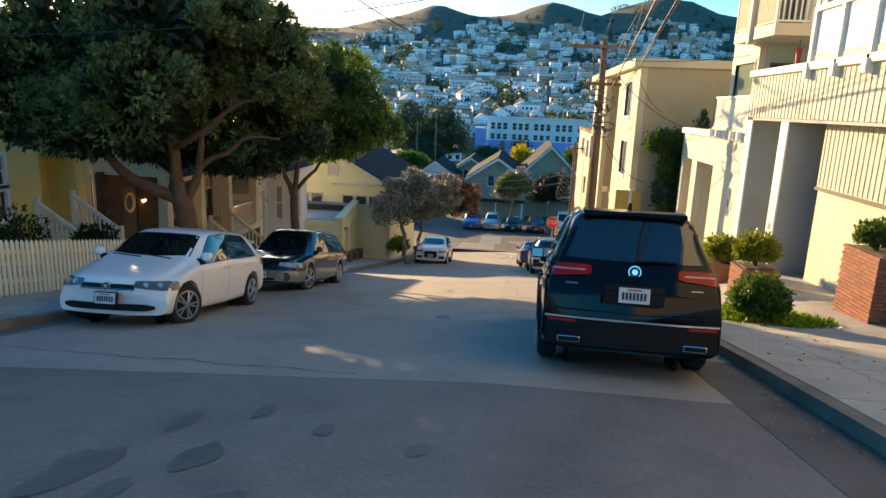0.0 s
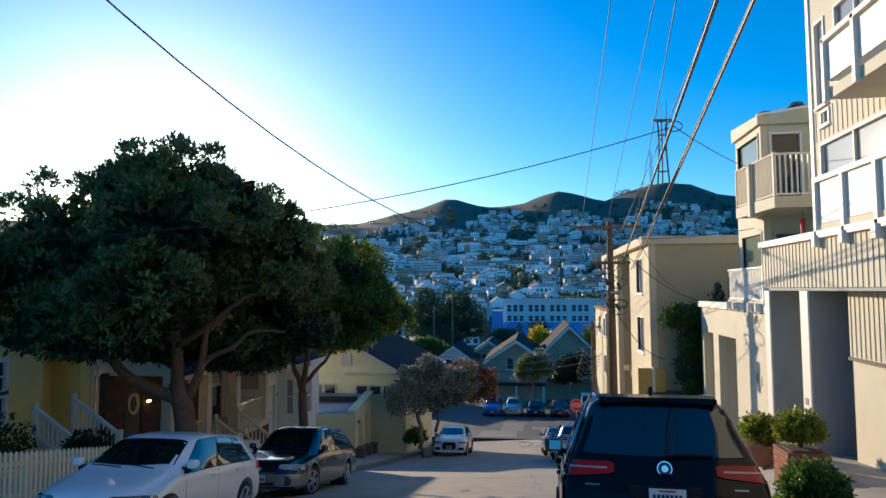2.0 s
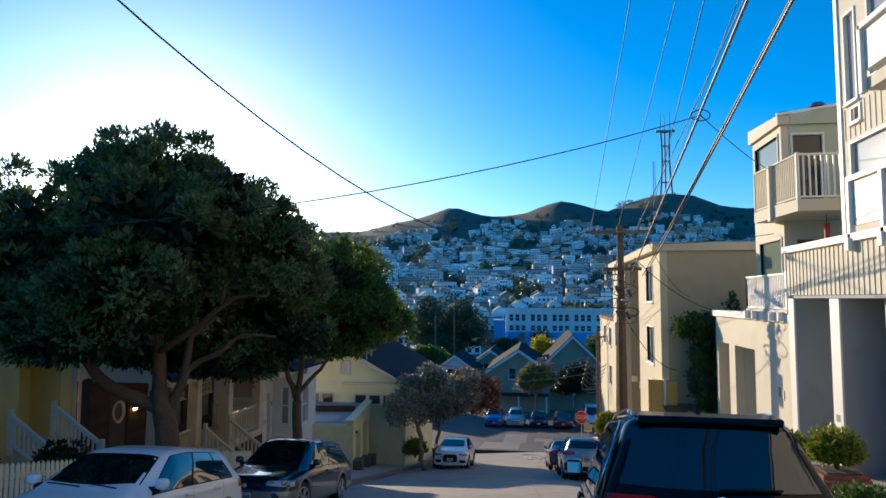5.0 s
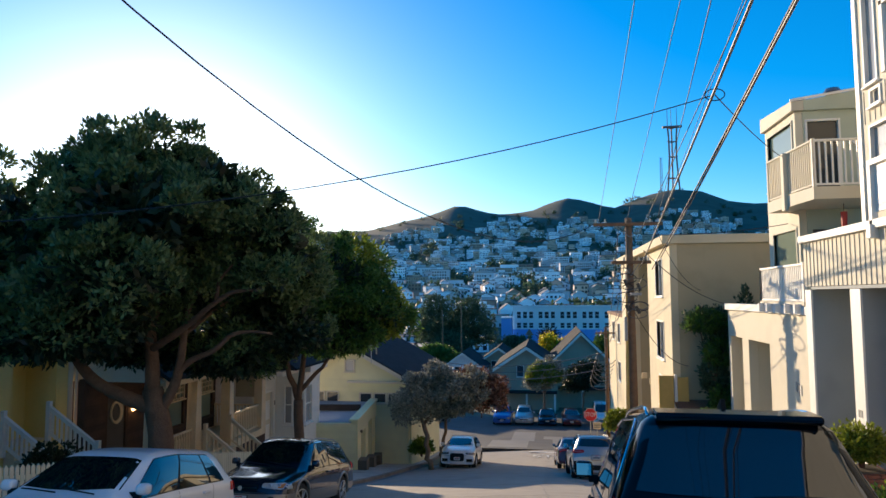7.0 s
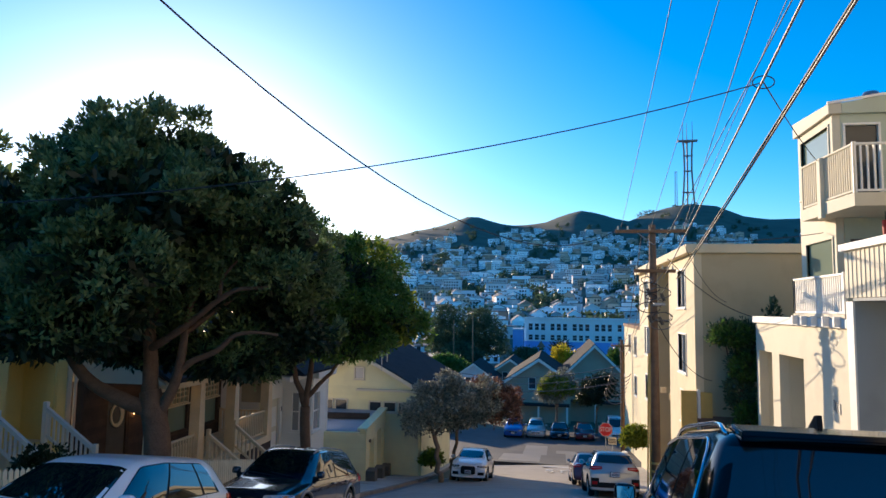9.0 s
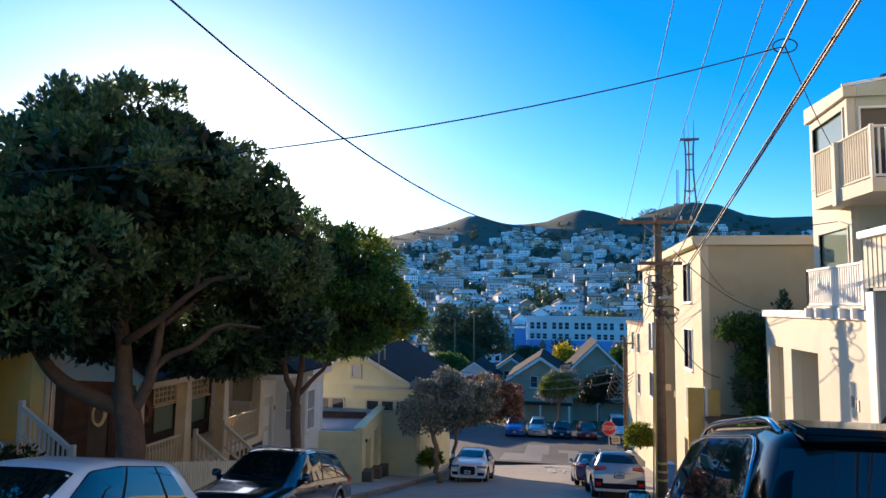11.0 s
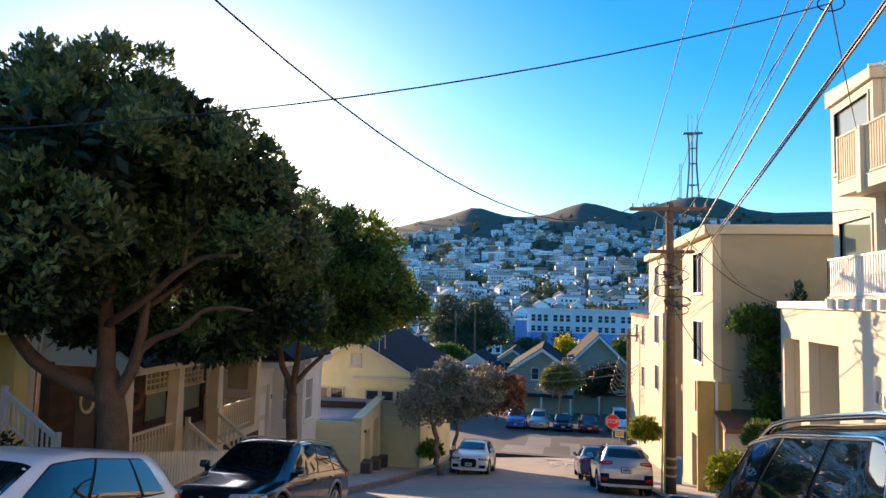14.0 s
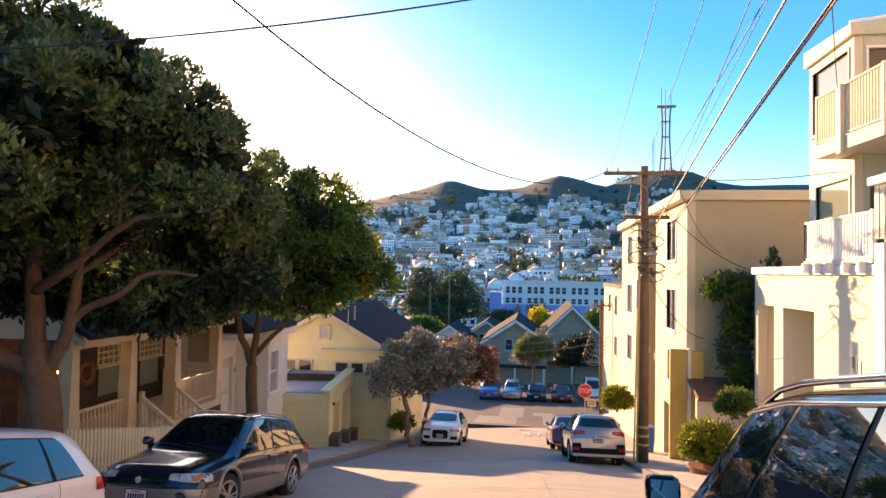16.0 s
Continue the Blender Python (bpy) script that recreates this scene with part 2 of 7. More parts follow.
def add_box(bm, lo, hi, bevel=0.0):
    lo, hi = Vector(lo), Vector(hi)
    c, s = (lo + hi) / 2, hi - lo
    r = bmesh.ops.create_cube(bm, size=1.0, matrix=Matrix.LocRotScale(c, None, s))
    if bevel:
        es = list({e for v in r["verts"] for e in v.link_edges})
        bmesh.ops.bevel(bm, geom=es, offset=bevel, segments=2, affect="EDGES", profile=0.5)


def box(lo, hi, bevel=0.0):
    bm = bmesh.new()
    add_box(bm, lo, hi, bevel)
    return bm


def add_cyl(bm, a, b, r1, r2=None, seg=12):
    a, b = Vector(a), Vector(b)
    d = b - a
    m = Matrix.Translation((a + b) / 2) @ d.to_track_quat("Z", "Y").to_matrix().to_4x4()
    bmesh.ops.create_cone(bm, cap_ends=True, segments=seg, radius1=r1, radius2=r1 if r2 is None else r2, depth=d.length, matrix=m)


def cyl(a, b, r1, r2=None, seg=12):
    bm = bmesh.new()
    add_cyl(bm, a, b, r1, r2, seg)
    return bm


def add_prism(bm, pts, axis, lo, hi):
    """A flat outline pushed from lo to hi along an axis ('x': pts are (y, z); 'y': pts are (x, z); 'z': pts are (x, y))."""
    def at(p, d):
        return {"x": (d, p[0], p[1]), "y": (p[0], d, p[1]), "z": (p[0], p[1], d)}[axis]
    a = [bm.verts.new(at(p, lo)) for p in pts]
    b = [bm.verts.new(at(p, hi)) for p in pts]
    n = len(pts)
    bm.faces.new(a)
    bm.faces.new(b[::-1])
    for i in range(n):
        bm.faces.new((a[i], b[i], b[(i + 1) % n], a[(i + 1) % n]))
    bmesh.ops.recalc_face_normals(bm, faces=bm.faces[:])


def prism(pts, axis, lo, hi):
    bm = bmesh.new()
    add_prism(bm, pts, axis, lo, hi)
    return bm


def add_tube(bm, pts, radii, seg=8):
    """A round limb through the points."""
    pts = [Vector(p) for p in pts]
    rings = []
    for i, p in enumerate(pts):
        d = (pts[min(i + 1, len(pts) - 1)] - pts[max(i - 1, 0)]).normalized()
        u = d.orthogonal().normalized() if i == 0 else (rings_u - d * rings_u.dot(d)).normalized()
        rings_u = u
        w = d.cross(u)
        rings.append([bm.verts.new(p + radii[i] * (math.cos(k * 2 * math.pi / seg) * u + math.sin(k * 2 * math.pi / seg) * w)) for k in range(seg)])
    for a, b in zip(rings, rings[1:]):
        for k in range(seg):
            bm.faces.new((a[k], a[(k + 1) % seg], b[(k + 1) % seg], b[k]))
    bm.faces.new(rings[0][::-1])
    bm.faces.new(rings[-1])


def tube(pts, radii, seg=8):
    bm = bmesh.new()
    add_tube(bm, pts, radii, seg)
    return bm


def wall_with_holes(along, base, top, t0, t1, holes, axis):
    """A wall from along[0] to along[1], between t0 and t1 thick, with openings (a0, a1, z0, z1) cut through it.
    axis 'y': the wall runs along y and is thick in x; axis 'x': runs along x and is thick in y."""
    cuts_a = sorted({along[0], along[1], *(v for h in holes for v in h[:2] if along[0] < v < along[1])})
    cuts_z = sorted({base, top, *(v for h in holes for v in h[2:] if base < v < top)})
    bm = bmesh.new()
    for a0, a1 in zip(cuts_a, cuts_a[1:]):
        run = None
        for z0, z1 in zip(cuts_z, cuts_z[1:]):
            am, zm = (a0 + a1) / 2, (z0 + z1) / 2
            if any(h[0] < am < h[1] and h[2] < zm < h[3] for h in holes):
                if run:
                    spans = run
                    add_box(bm, (t0, a0, spans[0]) if axis == "y" else (a0, t0, spans[0]), (t1, a1, spans[1]) if axis == "y" else (a1, t1, spans[1]))
                run = None
            else:
                run = (run[0], z1) if run else (z0, z1)
        if run:
            add_box(bm, (t0, a0, run[0]) if axis == "y" else (a0, t0, run[0]), (t1, a1, run[1]) if axis == "y" else (a1, t1, run[1]))
    bmesh.ops.remove_doubles(bm, verts=bm.verts[:], dist=0.0005)
    return bm


def window(parent, axis, at, a0, a1, z0, z1, out=-1, glass="glass", frame_mat="white_paint", bars=(1, 1), fw=0.07, deep=0.08):
    """A window in a wall plane: a frame proud of the wall, a glass pane set back, and glazing bars. out: the sign of the outward way."""
    def b(lo_a, lo_z, hi_a, hi_z, d0, d1):
        d0, d1 = sorted((at + out * d0, at + out * d1))
        return ((d0, lo_a, lo_z), (d1, hi_a, hi_z)) if axis == "y" else ((lo_a, d0, lo_z), (hi_a, d1, hi_z))
    bm = bmesh.new()
    for r in ((a0 - fw, z0 - fw, a0, z1 + fw), (a1, z0 - fw, a1 + fw, z1 + fw), (a0, z1, a1, z1 + fw), (a0, z0 - fw, a1, z0)):
        add_box(bm, *b(*r, -deep, 0.035), bevel=0.008)
    for i in range(1, bars[0]):
        a = a0 + (a1 - a0) * i / bars[0]
        add_box(bm, *b(a - 0.02, z0, a + 0.02, z1, -deep + 0.02, 0.012))
    for i in range(1, bars[1]):
        z = z0 + (z1 - z0) * i / bars[1]
        add_box(bm, *b(a0, z - 0.02, a1, z + 0.02, -deep + 0.02, 0.008))
    w = part("window", bm, M[frame_mat], parent)
    part("pane", box(*b(a0 - 0.01, z0 - 0.01, a1 + 0.01, z1 + 0.01, -deep + 0.005, -deep + 0.015)), M[glass], w)
    part("sill", box(*b(a0 - fw - 0.04, z0 - fw - 0.05, a1 + fw + 0.04, z0 - fw, -0.02, 0.09), bevel=0.01), M[frame_mat], w)
    return w


def railing(parent, p, q, z0, z1, material, gap=0.13, w=0.045, post=0.09):
    """A picket railing from p to q (x, y, dz): bottom rail, top rail, balusters, end posts."""
    p, q = Vector((*p, 0)), Vector((*q, 0))
    d = q - p
    n = max(2, int(d.length / gap))
    ang = math.atan2(d.y, d.x)
    rail = thing_part("railing", parent)
    L = d.length
    m = Matrix.Translation((p.x, p.y, 0)) @ Matrix.Rotation(ang, 4, "Z")
    rail.matrix_local = m
    part("top_rail", box((0, -0.05, z1 - 0.06), (L, 0.05, z1), 0.01), material, rail)
    part("bottom_rail", box((0, -0.03, z0 + 0.06), (L, 0.03, z0 + 0.12), 0.008), material, rail)
    bal = bpy.data.meshes.new("baluster")
    bm = box((-w / 2, -w / 2, z0 + 0.12), (w / 2, w / 2, z1 - 0.06))
    bm.to_mesh(bal)
    bm.free()
    bal.materials.append(material)
    for i in range(1, n):
        share("baluster", bal, rail, Matrix.Translation((L * i / n, 0, 0)))
    for x in (0, L):
        part("post", box((x - post / 2, -post / 2, z0 - 0.05), (x + post / 2, post / 2, z1 + 0.03), 0.01), material, rail)
    return rail


def thing_part(name, parent):
    ob = new(name)
    ob.empty_display_size = 0.1
    ob.parent = parent
    return ob


# ---- the lie of the land ----
ROAD_KNOTS = np.array([(-60, 7.6), (-30, 4.4), (-14, 2.15), (-6, 0.93), (0, -0.1), (10, -2.08), (21.5, -4.6), (34, -7.1), (46, -8.7), (58, -9.9), (80, -11.5), (150, -15.0)])


def road_z(y):
    """The road's height at y, its knots eased into a curve."""
    ys = np.clip(np.linspace(y - 2.5, y + 2.5, 7), -60, 150)
    return float(np.interp(ys, ROAD_KNOTS[:, 0], ROAD_KNOTS[:, 1]).mean())


KERB_R, KERB_L = 1.6, -8.0


def street_z(x, y):
    """The street's surface, which falls away to its left gutter."""
    return road_z(y) - 0.056 * max(0.0, -1.3 - max(x, KERB_L))


def lot_right(y):
    """The forecourt beside the building on the uphill street's right."""
    return max(road_z(y) + 0.15, -0.35 - 0.1 * y) if y < 14 else max(road_z(y) + 0.15, -1.75 - 0.36 * (y - 14))


SKYLINE = np.array([(-60, 5.0), (-30, 5.6), (-19.7, 5.75), (-15.7, 5.85), (-12.6, 6.7), (-10.6, 7.1), (-9.2, 7.6), (-7.67, 8.15), (-6.5, 7.9), (-5.5, 7.5), (-3.7, 7.25), (-1.2, 7.5), (0.5, 8.2),
                    (2.23, 8.6), (4.4, 8.0), (5.8, 7.5), (7.2, 8.0), (8.6, 8.5), (10.8, 8.9), (13.0, 8.6), (15.0, 7.7), (16.7, 7.35), (20, 7.3), (40, 6.5), (60, 5)])
HILL_D = np.array([150, 230, 330, 500, 800, 1200, 1600, 1900, 2100, 2600])
HILL_F = np.array([-1.05, -0.67, -0.30, 0.0, 0.28, 0.55, 0.78, 0.93, 1.0, 0.9])


def far_z(az, d):
    """The height of the far hillside at a bearing (degrees) and a distance; it rises to the skyline."""
    el = math.radians(np.interp(az, SKYLINE[:, 0], SKYLINE[:, 1]))
    fl = math.radians(7.0)
    s = min(1.0, max(0.0, (d - 900) / 1100))
    a = el * s + fl * (1 - s)
    return 2.0 + d * math.tan(a) * float(np.interp(d, HILL_D, HILL_F)) + (noise.noise(Vector((az * 0.35, d / 180, 0))) * 0.012 * d if 350 < d < 1500 else 0)

# ---- ground, hill ----
def build_ground():
    """One sheet: the street's slope near by, the valley and the far hill beyond."""
    dist = [6, 12, 20, 30, 42, 56, 75, 100, 150, 200, 260, 330, 420, 500, 600, 700, 800, 900, 1000, 1120, 1240, 1360, 1480, 1600, 1720, 1840, 1940, 2020, 2100, 2250, 2600, 3400]
    az = np.arange(-180, 180.1, 1.0)
    verts, faces = [(0, 0, -0.6)], []
    for d in dist:
        for a in az[:-1]:
            x, y = d * math.sin(math.radians(a)), d * math.cos(math.radians(a))
            near = road_z(min(y, 150)) - 0.45
            if d <= 100 or abs(a) > 80:
                z = near if y < 150 else -15.5
            else:
                k = min(1, (d - 100) / 100) * min(1, (80 - abs(a)) / 15)
                z = near * (1 - k) + far_z(a, d) * k
            verts.append((x, y, z))
    n = len(az) - 1
    for i in range(n):
        faces.append((0, 1 + (i + 1) % n, 1 + i))
    for r in range(len(dist) - 1):
        for i in range(n):
            a, b = 1 + r * n + i, 1 + r * n + (i + 1) % n
            faces.append((a, b, b + n, a + n))
    tagged(mesh_ob("ground", verts, faces, M["hillgreen"], True), "green and brown valley floor rising to bare hills", "ground", kind="structure")


build_ground()


def strip(name, x0, x1, y0, y1, zf, thick, material, parent=None, step=1.5, cross=0.0):
    """A slab that follows a height function of y; cross: rise from x0 to x1."""
    n = max(1, int(abs(y1 - y0) / step))
    verts, faces = [], []
    for i in range(n + 1):
        y = y0 + (y1 - y0) * i / n
        z = zf(y)
        verts += [(x0, y, z), (x1, y, z + cross), (x1, y, z + cross - thick), (x0, y, z - thick)]
    for i in range(n):
        a, b = 4 * i, 4 * i + 4
        faces += [(a, a + 1, b + 1, b), (a + 1, a + 2, b + 2, b + 1), (a + 2, a + 3, b + 3, b + 2), (a + 3, a, b, b + 3)]
    faces += [(3, 2, 1, 0), (4 * n, 4 * n + 1, 4 * n + 2, 4 * n + 3)]
    ob = mesh_ob(name, verts, faces, material)
    if parent:
        ob.parent = parent
    return ob


def build_road():
    road = strip("road", KERB_L - 0.1, KERB_R + 0.1, -58, 41, lambda y: road_z(y) - 0.36, 0.3, M["patch"])
    tagged(road, "steep grey concrete street with slab joints and stains", "road", kind="structure")
    xs = [KERB_L, -4.2, -1.3, KERB_R]
    ys = [-58, -40, -24, -14, -9.2, -5.0, -0.5, 3.6, 8.1, 12.6, 17.1, 21.6, 26.1, 30.6, 35.1, 40.8]
    for i in range(len(xs) - 1):
        for j in range(len(ys) - 1):
            s = strip("slab", xs[i], xs[i + 1], ys[j] + 0.006, ys[j + 1] - 0.006, lambda y: street_z(xs[i], y), 0.06, M["concrete_road" if j > 5 else "road_old"], road, 1.1, street_z(xs[i + 1], 0) - street_z(xs[i], 0))
    low = strip("road", -70, 70, 41, 66, road_z, 0.3, M["asphalt"])
    tagged(low, "dark asphalt cross street with paler patches", "road", kind="structure")
    for lo_x, hi_x, lo_y, hi_y in ((-5.4, -2.6, 42, 47), (-4.0, -2.2, 47, 53.5), (-0.8, 1.6, 42.3, 48.5), (-1.5, 0.0, 48.5, 50.5)):
        p = strip("patch", lo_x, hi_x, lo_y, hi_y, lambda y: road_z(y) + 0.006, 0.02, M["patch"], low)
    gutter = strip("gutter_strip", 0.95, KERB_R - 0.004, -14, 1.5, lambda y: road_z(y) + 0.005, 0.02, M["gutter"], road)
    line = strip("stop_line", -2.4, 0.6, 39.2, 39.6, lambda y: road_z(y) + 0.006, 0.02, M["white_line"], road)
    # the painted word on the lane, and oil stains
    word = new("road_word", bpy.data.curves.new("road_word", "FONT"))
    word.data.body, word.data.size, word.data.extrude, word.data.align_x = "STOP", 2.1, 0.004, "CENTER"
    word.data.materials.append(M["white_line"])
    y0 = 36.0
    slope = math.degrees(math.atan2(road_z(y0 + 1) - road_z(y0), 1))
    word.matrix_world = pose(-0.6, y0, road_z(y0) + 0.03, slope, 0, 0)
    word.scale = (0.62, 1.0, 1)
    word.parent = road
    # cracks and tar seams that wander over the slabs
    for k, (xa, ya, xb, yb, w) in enumerate(((-7.8, 0.6, -2.6, -0.3, 0.012), (-5.4, 0.5, -4.9, -3.6, 0.005), (-6.2, -3.0, -2.8, -3.5, 0.007), (-3.4, 4.2, -2.9, 8.0, 0.014), (-0.9, 8.3, -1.4, 17.0, 0.01), (-4.4, 12.8, -0.4, 13.1, 0.012))):
        n, verts = 40, []
        for i in range(n + 1):
            f = i / n
            j = 0.10 * noise.noise(Vector((k * 7.3, f * 9, 0))) + 0.04 * noise.noise(Vector((k * 3.1, f * 31, 4)))
            x, y = xa + (xb - xa) * f + j * (abs(yb - ya) > 1.5), ya + (yb - ya) * f + j * (abs(xb - xa) > 1.5)
            hw = w * (0.6 + 0.5 * noise.noise(Vector((k, f * 20, 8))))
            dx, dy = (hw, 0) if abs(yb - ya) > abs(xb - xa) else (0, hw)
            verts += [(x - dx, y - dy, street_z(x, y) + 0.005), (x + dx, y + dy, street_z(x, y) + 0.005)]
        ob = mesh_ob("crack", verts, [(2 * i, 2 * i + 1, 2 * i + 3, 2 * i + 2) for i in range(n)], M["oil"])
        ob.parent = road
    rnd = random.Random(4)
    for cx, cy, r in ((-1.68, -2.33, 0.13), (-3.7, -2.9, 0.3), (-3.3, -3.2, 0.16), (-3.05, -2.6, 0.2), (-2.6, -3.4, 0.22), (-3.5, -1.9, 0.18), (-3.0, -1.6, 0.15), (-2.4, -2.0, 0.12), (-3.2, -4.0, 0.25), (-0.1, -3.0, 0.1), (0.9, -1.2, 0.08), (-2.2, 4.0, 0.2), (-2.6, 9.0, 0.2)):
        k = 22
        verts = [(cx, cy, street_z(cx, cy) + 0.006)]
        for i in range(k):
            a = 2 * math.pi * i / k
            rr = r * (0.75 + 0.5 * noise.noise(Vector((cx + math.cos(a), cy + math.sin(a), r))) + 0.15 * rnd.random())
            x, y = cx + 0.7 * rr * math.cos(a), cy + 1.5 * rr * math.sin(a)
            verts.append((x, y, street_z(x, y) + 0.006))
        ob = mesh_ob("oil_stain", verts, [(0, 1 + i, 1 + (i + 1) % k) for i in range(k)], M["oil"])
        ob.parent = road


build_road()


def build_pavements():
    for side in (1, -1):
        k0 = KERB_R if side > 0 else KERB_L
        for y0, y1 in ((-58, 39.5),):
            kerb = strip("kerb", min(k0, k0 + side * 0.16), max(k0, k0 + side * 0.16), y0, y1, lambda y: street_z(k0, y) + 0.14, 0.5, M["kerb"])
            tagged(kerb, "worn concrete kerb beside the sloping street", "kerb", kind="structure")
        wide = 1.9 if side > 0 else 1.9
        a, b = (k0 + 0.17, k0 + wide) if side > 0 else (k0 - wide, k0 - 0.17)
        base = strip("pavement", a, b, -58, 39.5, lambda y: street_z(k0, y) + 0.10, 0.4, M["mortar"])
        tagged(base, "sunlit concrete pavement of worn square slabs", "pavement", kind="structure")
        y = -20.0
        while y < 39:
            mid = (a + b) / 2
            for x0, x1 in ((a, mid), (mid, b)):
                strip("slab", x0 + 0.005, x1 - 0.005, y + 0.006, y + 1.494, lambda v: street_z(k0, v) + 0.145, 0.04, M["sidewalk"], base, 0.75)
            y += 1.5
    # forecourt by the garages
    verts, faces = [], []
    ys = np.linspace(-20, 24, 61)
    for y in ys:
        z0, z1 = road_z(y) + 0.14, lot_right(y)
        verts += [(3.5, y, z0), (4.9, y, z1), (9.0, y, z1 + 0.02)]
    for i in range(len(ys) - 1):
        for k in range(2):
            a = 3 * i + k
            faces.append((a, a + 1, a + 4, a + 3))
    tagged(mesh_ob("forecourt", verts, faces, M["sidewalk"]), "pale concrete forecourt sloping up to the garages", "pavement", kind="structure")
    yard = strip("yard", -30, KERB_L - 1.85, -40, 41, lambda y: street_z(-9, y) + 0.08, 0.3, M["dirt"])
    tagged(yard, "brown earth front yards behind the pavement", "ground", kind="structure")
    yard = strip("yard", 3.4, 40, 24, 41, lambda y: road_z(y) + 0.12, 0.3, M["sidewalk"])
    tagged(yard, "concrete yard beside the apartment block", "pavement", kind="structure")


build_pavements()


# ---- buildings on the right ----
def battens(parent, x, y0, y1, z0, z1, gap=0.3, material="cream_board"):
    """Upright battens on a boarded wall that faces the street."""
    me = bpy.data.meshes.new("batten")
    bm = box((-0.012, -0.014, 0), (0.005, 0.014, z1 - z0))
    bm.to_mesh(me)
    bm.free()
    me.materials.append(M[material])
    y = y0 + gap / 2
    while y < y1:
        share("batten", me, parent, Matrix.Translation((x - 0.005, y, z0)))
        y += gap


def building_a():
    """Near block: garages below, a boarded parapet, decks with solid panels, upper storeys."""
    h = thing("apartment_building", "cream boarded apartment building with garages and panelled balconies", "building")
    X = 5.5
    # parapet band over the garage mouths
    part("parapet", box((X, -20, 2.5), (X + 0.3, 14.1, 3.62)), M["cream"], h)
    part("coping", box((X - 0.1, -20, 3.62), (X + 0.36, 14.2, 3.8), 0.015), M["white_paint"], h)
    battens(h, X, 5.0, 14.0, 2.5, 3.6, 0.22)
    part("deck", box((X + 0.31, -20, 3.3), (6.6, 14.1, 3.5)), M["cream"], h)
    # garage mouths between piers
    # grey holds the shade on these faces, white strips the sunlit pier fronts
    part("side_wall", box((X + 0.05, 13.75, -5), (9.5, 14.1, 2.41)), M["grey_shaded_wall"], h)
    part("pier_face", box((X + 0.0, 13.74, -5), (X + 0.048, 14.11, 2.41), 0.006), M["white_paint"], h)
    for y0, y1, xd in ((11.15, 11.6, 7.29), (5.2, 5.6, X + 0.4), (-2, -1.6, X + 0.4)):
        part("pier", box((X + 0.05, y0, -3), (xd, y1, 2.41)), M["grey_shaded_wall"], h)
        part("pier_face", box((X, y0 - 0.01, -3), (X + 0.048, y1 + 0.01, 2.41), 0.006), M["white_paint"], h)
    for z in (-0.35, -0.62):
        for i in range(3):
            part("number_bar", box((X - 0.012, 11.3 + 0.07 * i, z), (X - 0.001, 11.34 + 0.07 * i, z + 0.16)), M["metal_grey"], h)
    part("garage_wall", wall_with_holes((-20, 13.74), -4, 2.5, 7.3, 7.5, [(5.9, 10.0, -3, 0.9)], "y"), M["grey_shaded_wall"], h)
    part("garage_soffit", box((X + 0.01, -20, 2.42), (7.3, 13.74, 2.49)), M["grey_shaded_wall"], h)
    part("cross_wall", box((6.06, 10.11, -3), (7.29, 10.2, 2.4)), M["grey_shaded_wall"], h)
    part("garage_front", box((5.95, 5.7, 0.95), (6.05, 10.1, 2.4)), M["cream"], h)
    battens(h, 5.95, 5.7, 10.1, 0.97, 2.4, 0.2)
    part("lower_wall", box((6.0, 5.7, -3), (6.12, 10.1, 0.9)), M["cream"], h)
    part("drip_edge", box((5.9, 5.7, 0.88), (6.06, 10.1, 0.95)), M["garage_dark"], h)
    # upper storeys
    XU = 6.6
    holes = [(9.1, 12.7, 4.6, 6.3), (5.5, 8.2, 4.0, 6.3), (9.6, 11.6, 7.6, 9.6), (12.2, 12.8, 7.3, 9.6), (12.1, 12.6, 6.75, 7.15)]
    part("wall", wall_with_holes((-20, 13.2), 3.5, 14.0, XU, XU + 0.25, holes, "y"), M["cream"], h)
    part("end_wall", box((XU + 0.26, 12.95, 3.5), (14, 13.2, 14.0)), M["cream"], h)
    part("roof", box((XU - 0.15, -20, 14.0), (14.2, 13.35, 14.25)), M["roof_grey"], h)
    battens(h, XU, 8.3, 13.1, 6.4, 7.2, 0.25)
    part("corner_board", box((XU - 0.04, 13.06, 3.5), (XU + 0.02, 13.24, 14.0)), M["white_paint"], h)
    for a0, a1, z0, z1 in holes:
        window(h, "y", XU, a0 + 0.05, a1 - 0.05, z0 + 0.05, z1 - 0.05, -1, "glass_curtain", bars=(2 if a1 - a0 > 1 else 1, 1))
    # deck rail of solid white panels on brackets
    deck = thing_part("deck_rail", h)
    for y0 in np.arange(10.3, 0, -1.35):
        part("panel", box((X - 0.02, y0 - 1.28, 3.95), (X + 0.03, y0 - 0.07, 4.9), 0.006), M["white_paint"], deck)
        part("post", box((X - 0.1, y0 - 0.07, 3.45), (X + 0.02, y0 + 0.07, 5.0), 0.01), M["white_paint"], deck)
        part("bracket", box((X - 0.16, y0 - 0.09, 3.42), (X + 0.1, y0 + 0.09, 3.7), 0.012), M["white_paint"], deck)
    part("cap", box((X - 0.1, 0, 4.9), (X + 0.08, 10.37, 5.02), 0.01), M["white_paint"], deck)
    # upper balcony
    bal = thing_part("balcony", h)
    part("floor", box((5.35, 1, 6.55), (XU - 0.01, 9.2, 6.8)), M["cream"], bal)
    for y0 in np.arange(9.2, 2, -1.35):
        part("panel", box((5.33, y0 - 1.28, 6.95), (5.38, y0 - 0.07, 7.75), 0.006), M["white_paint"], bal)
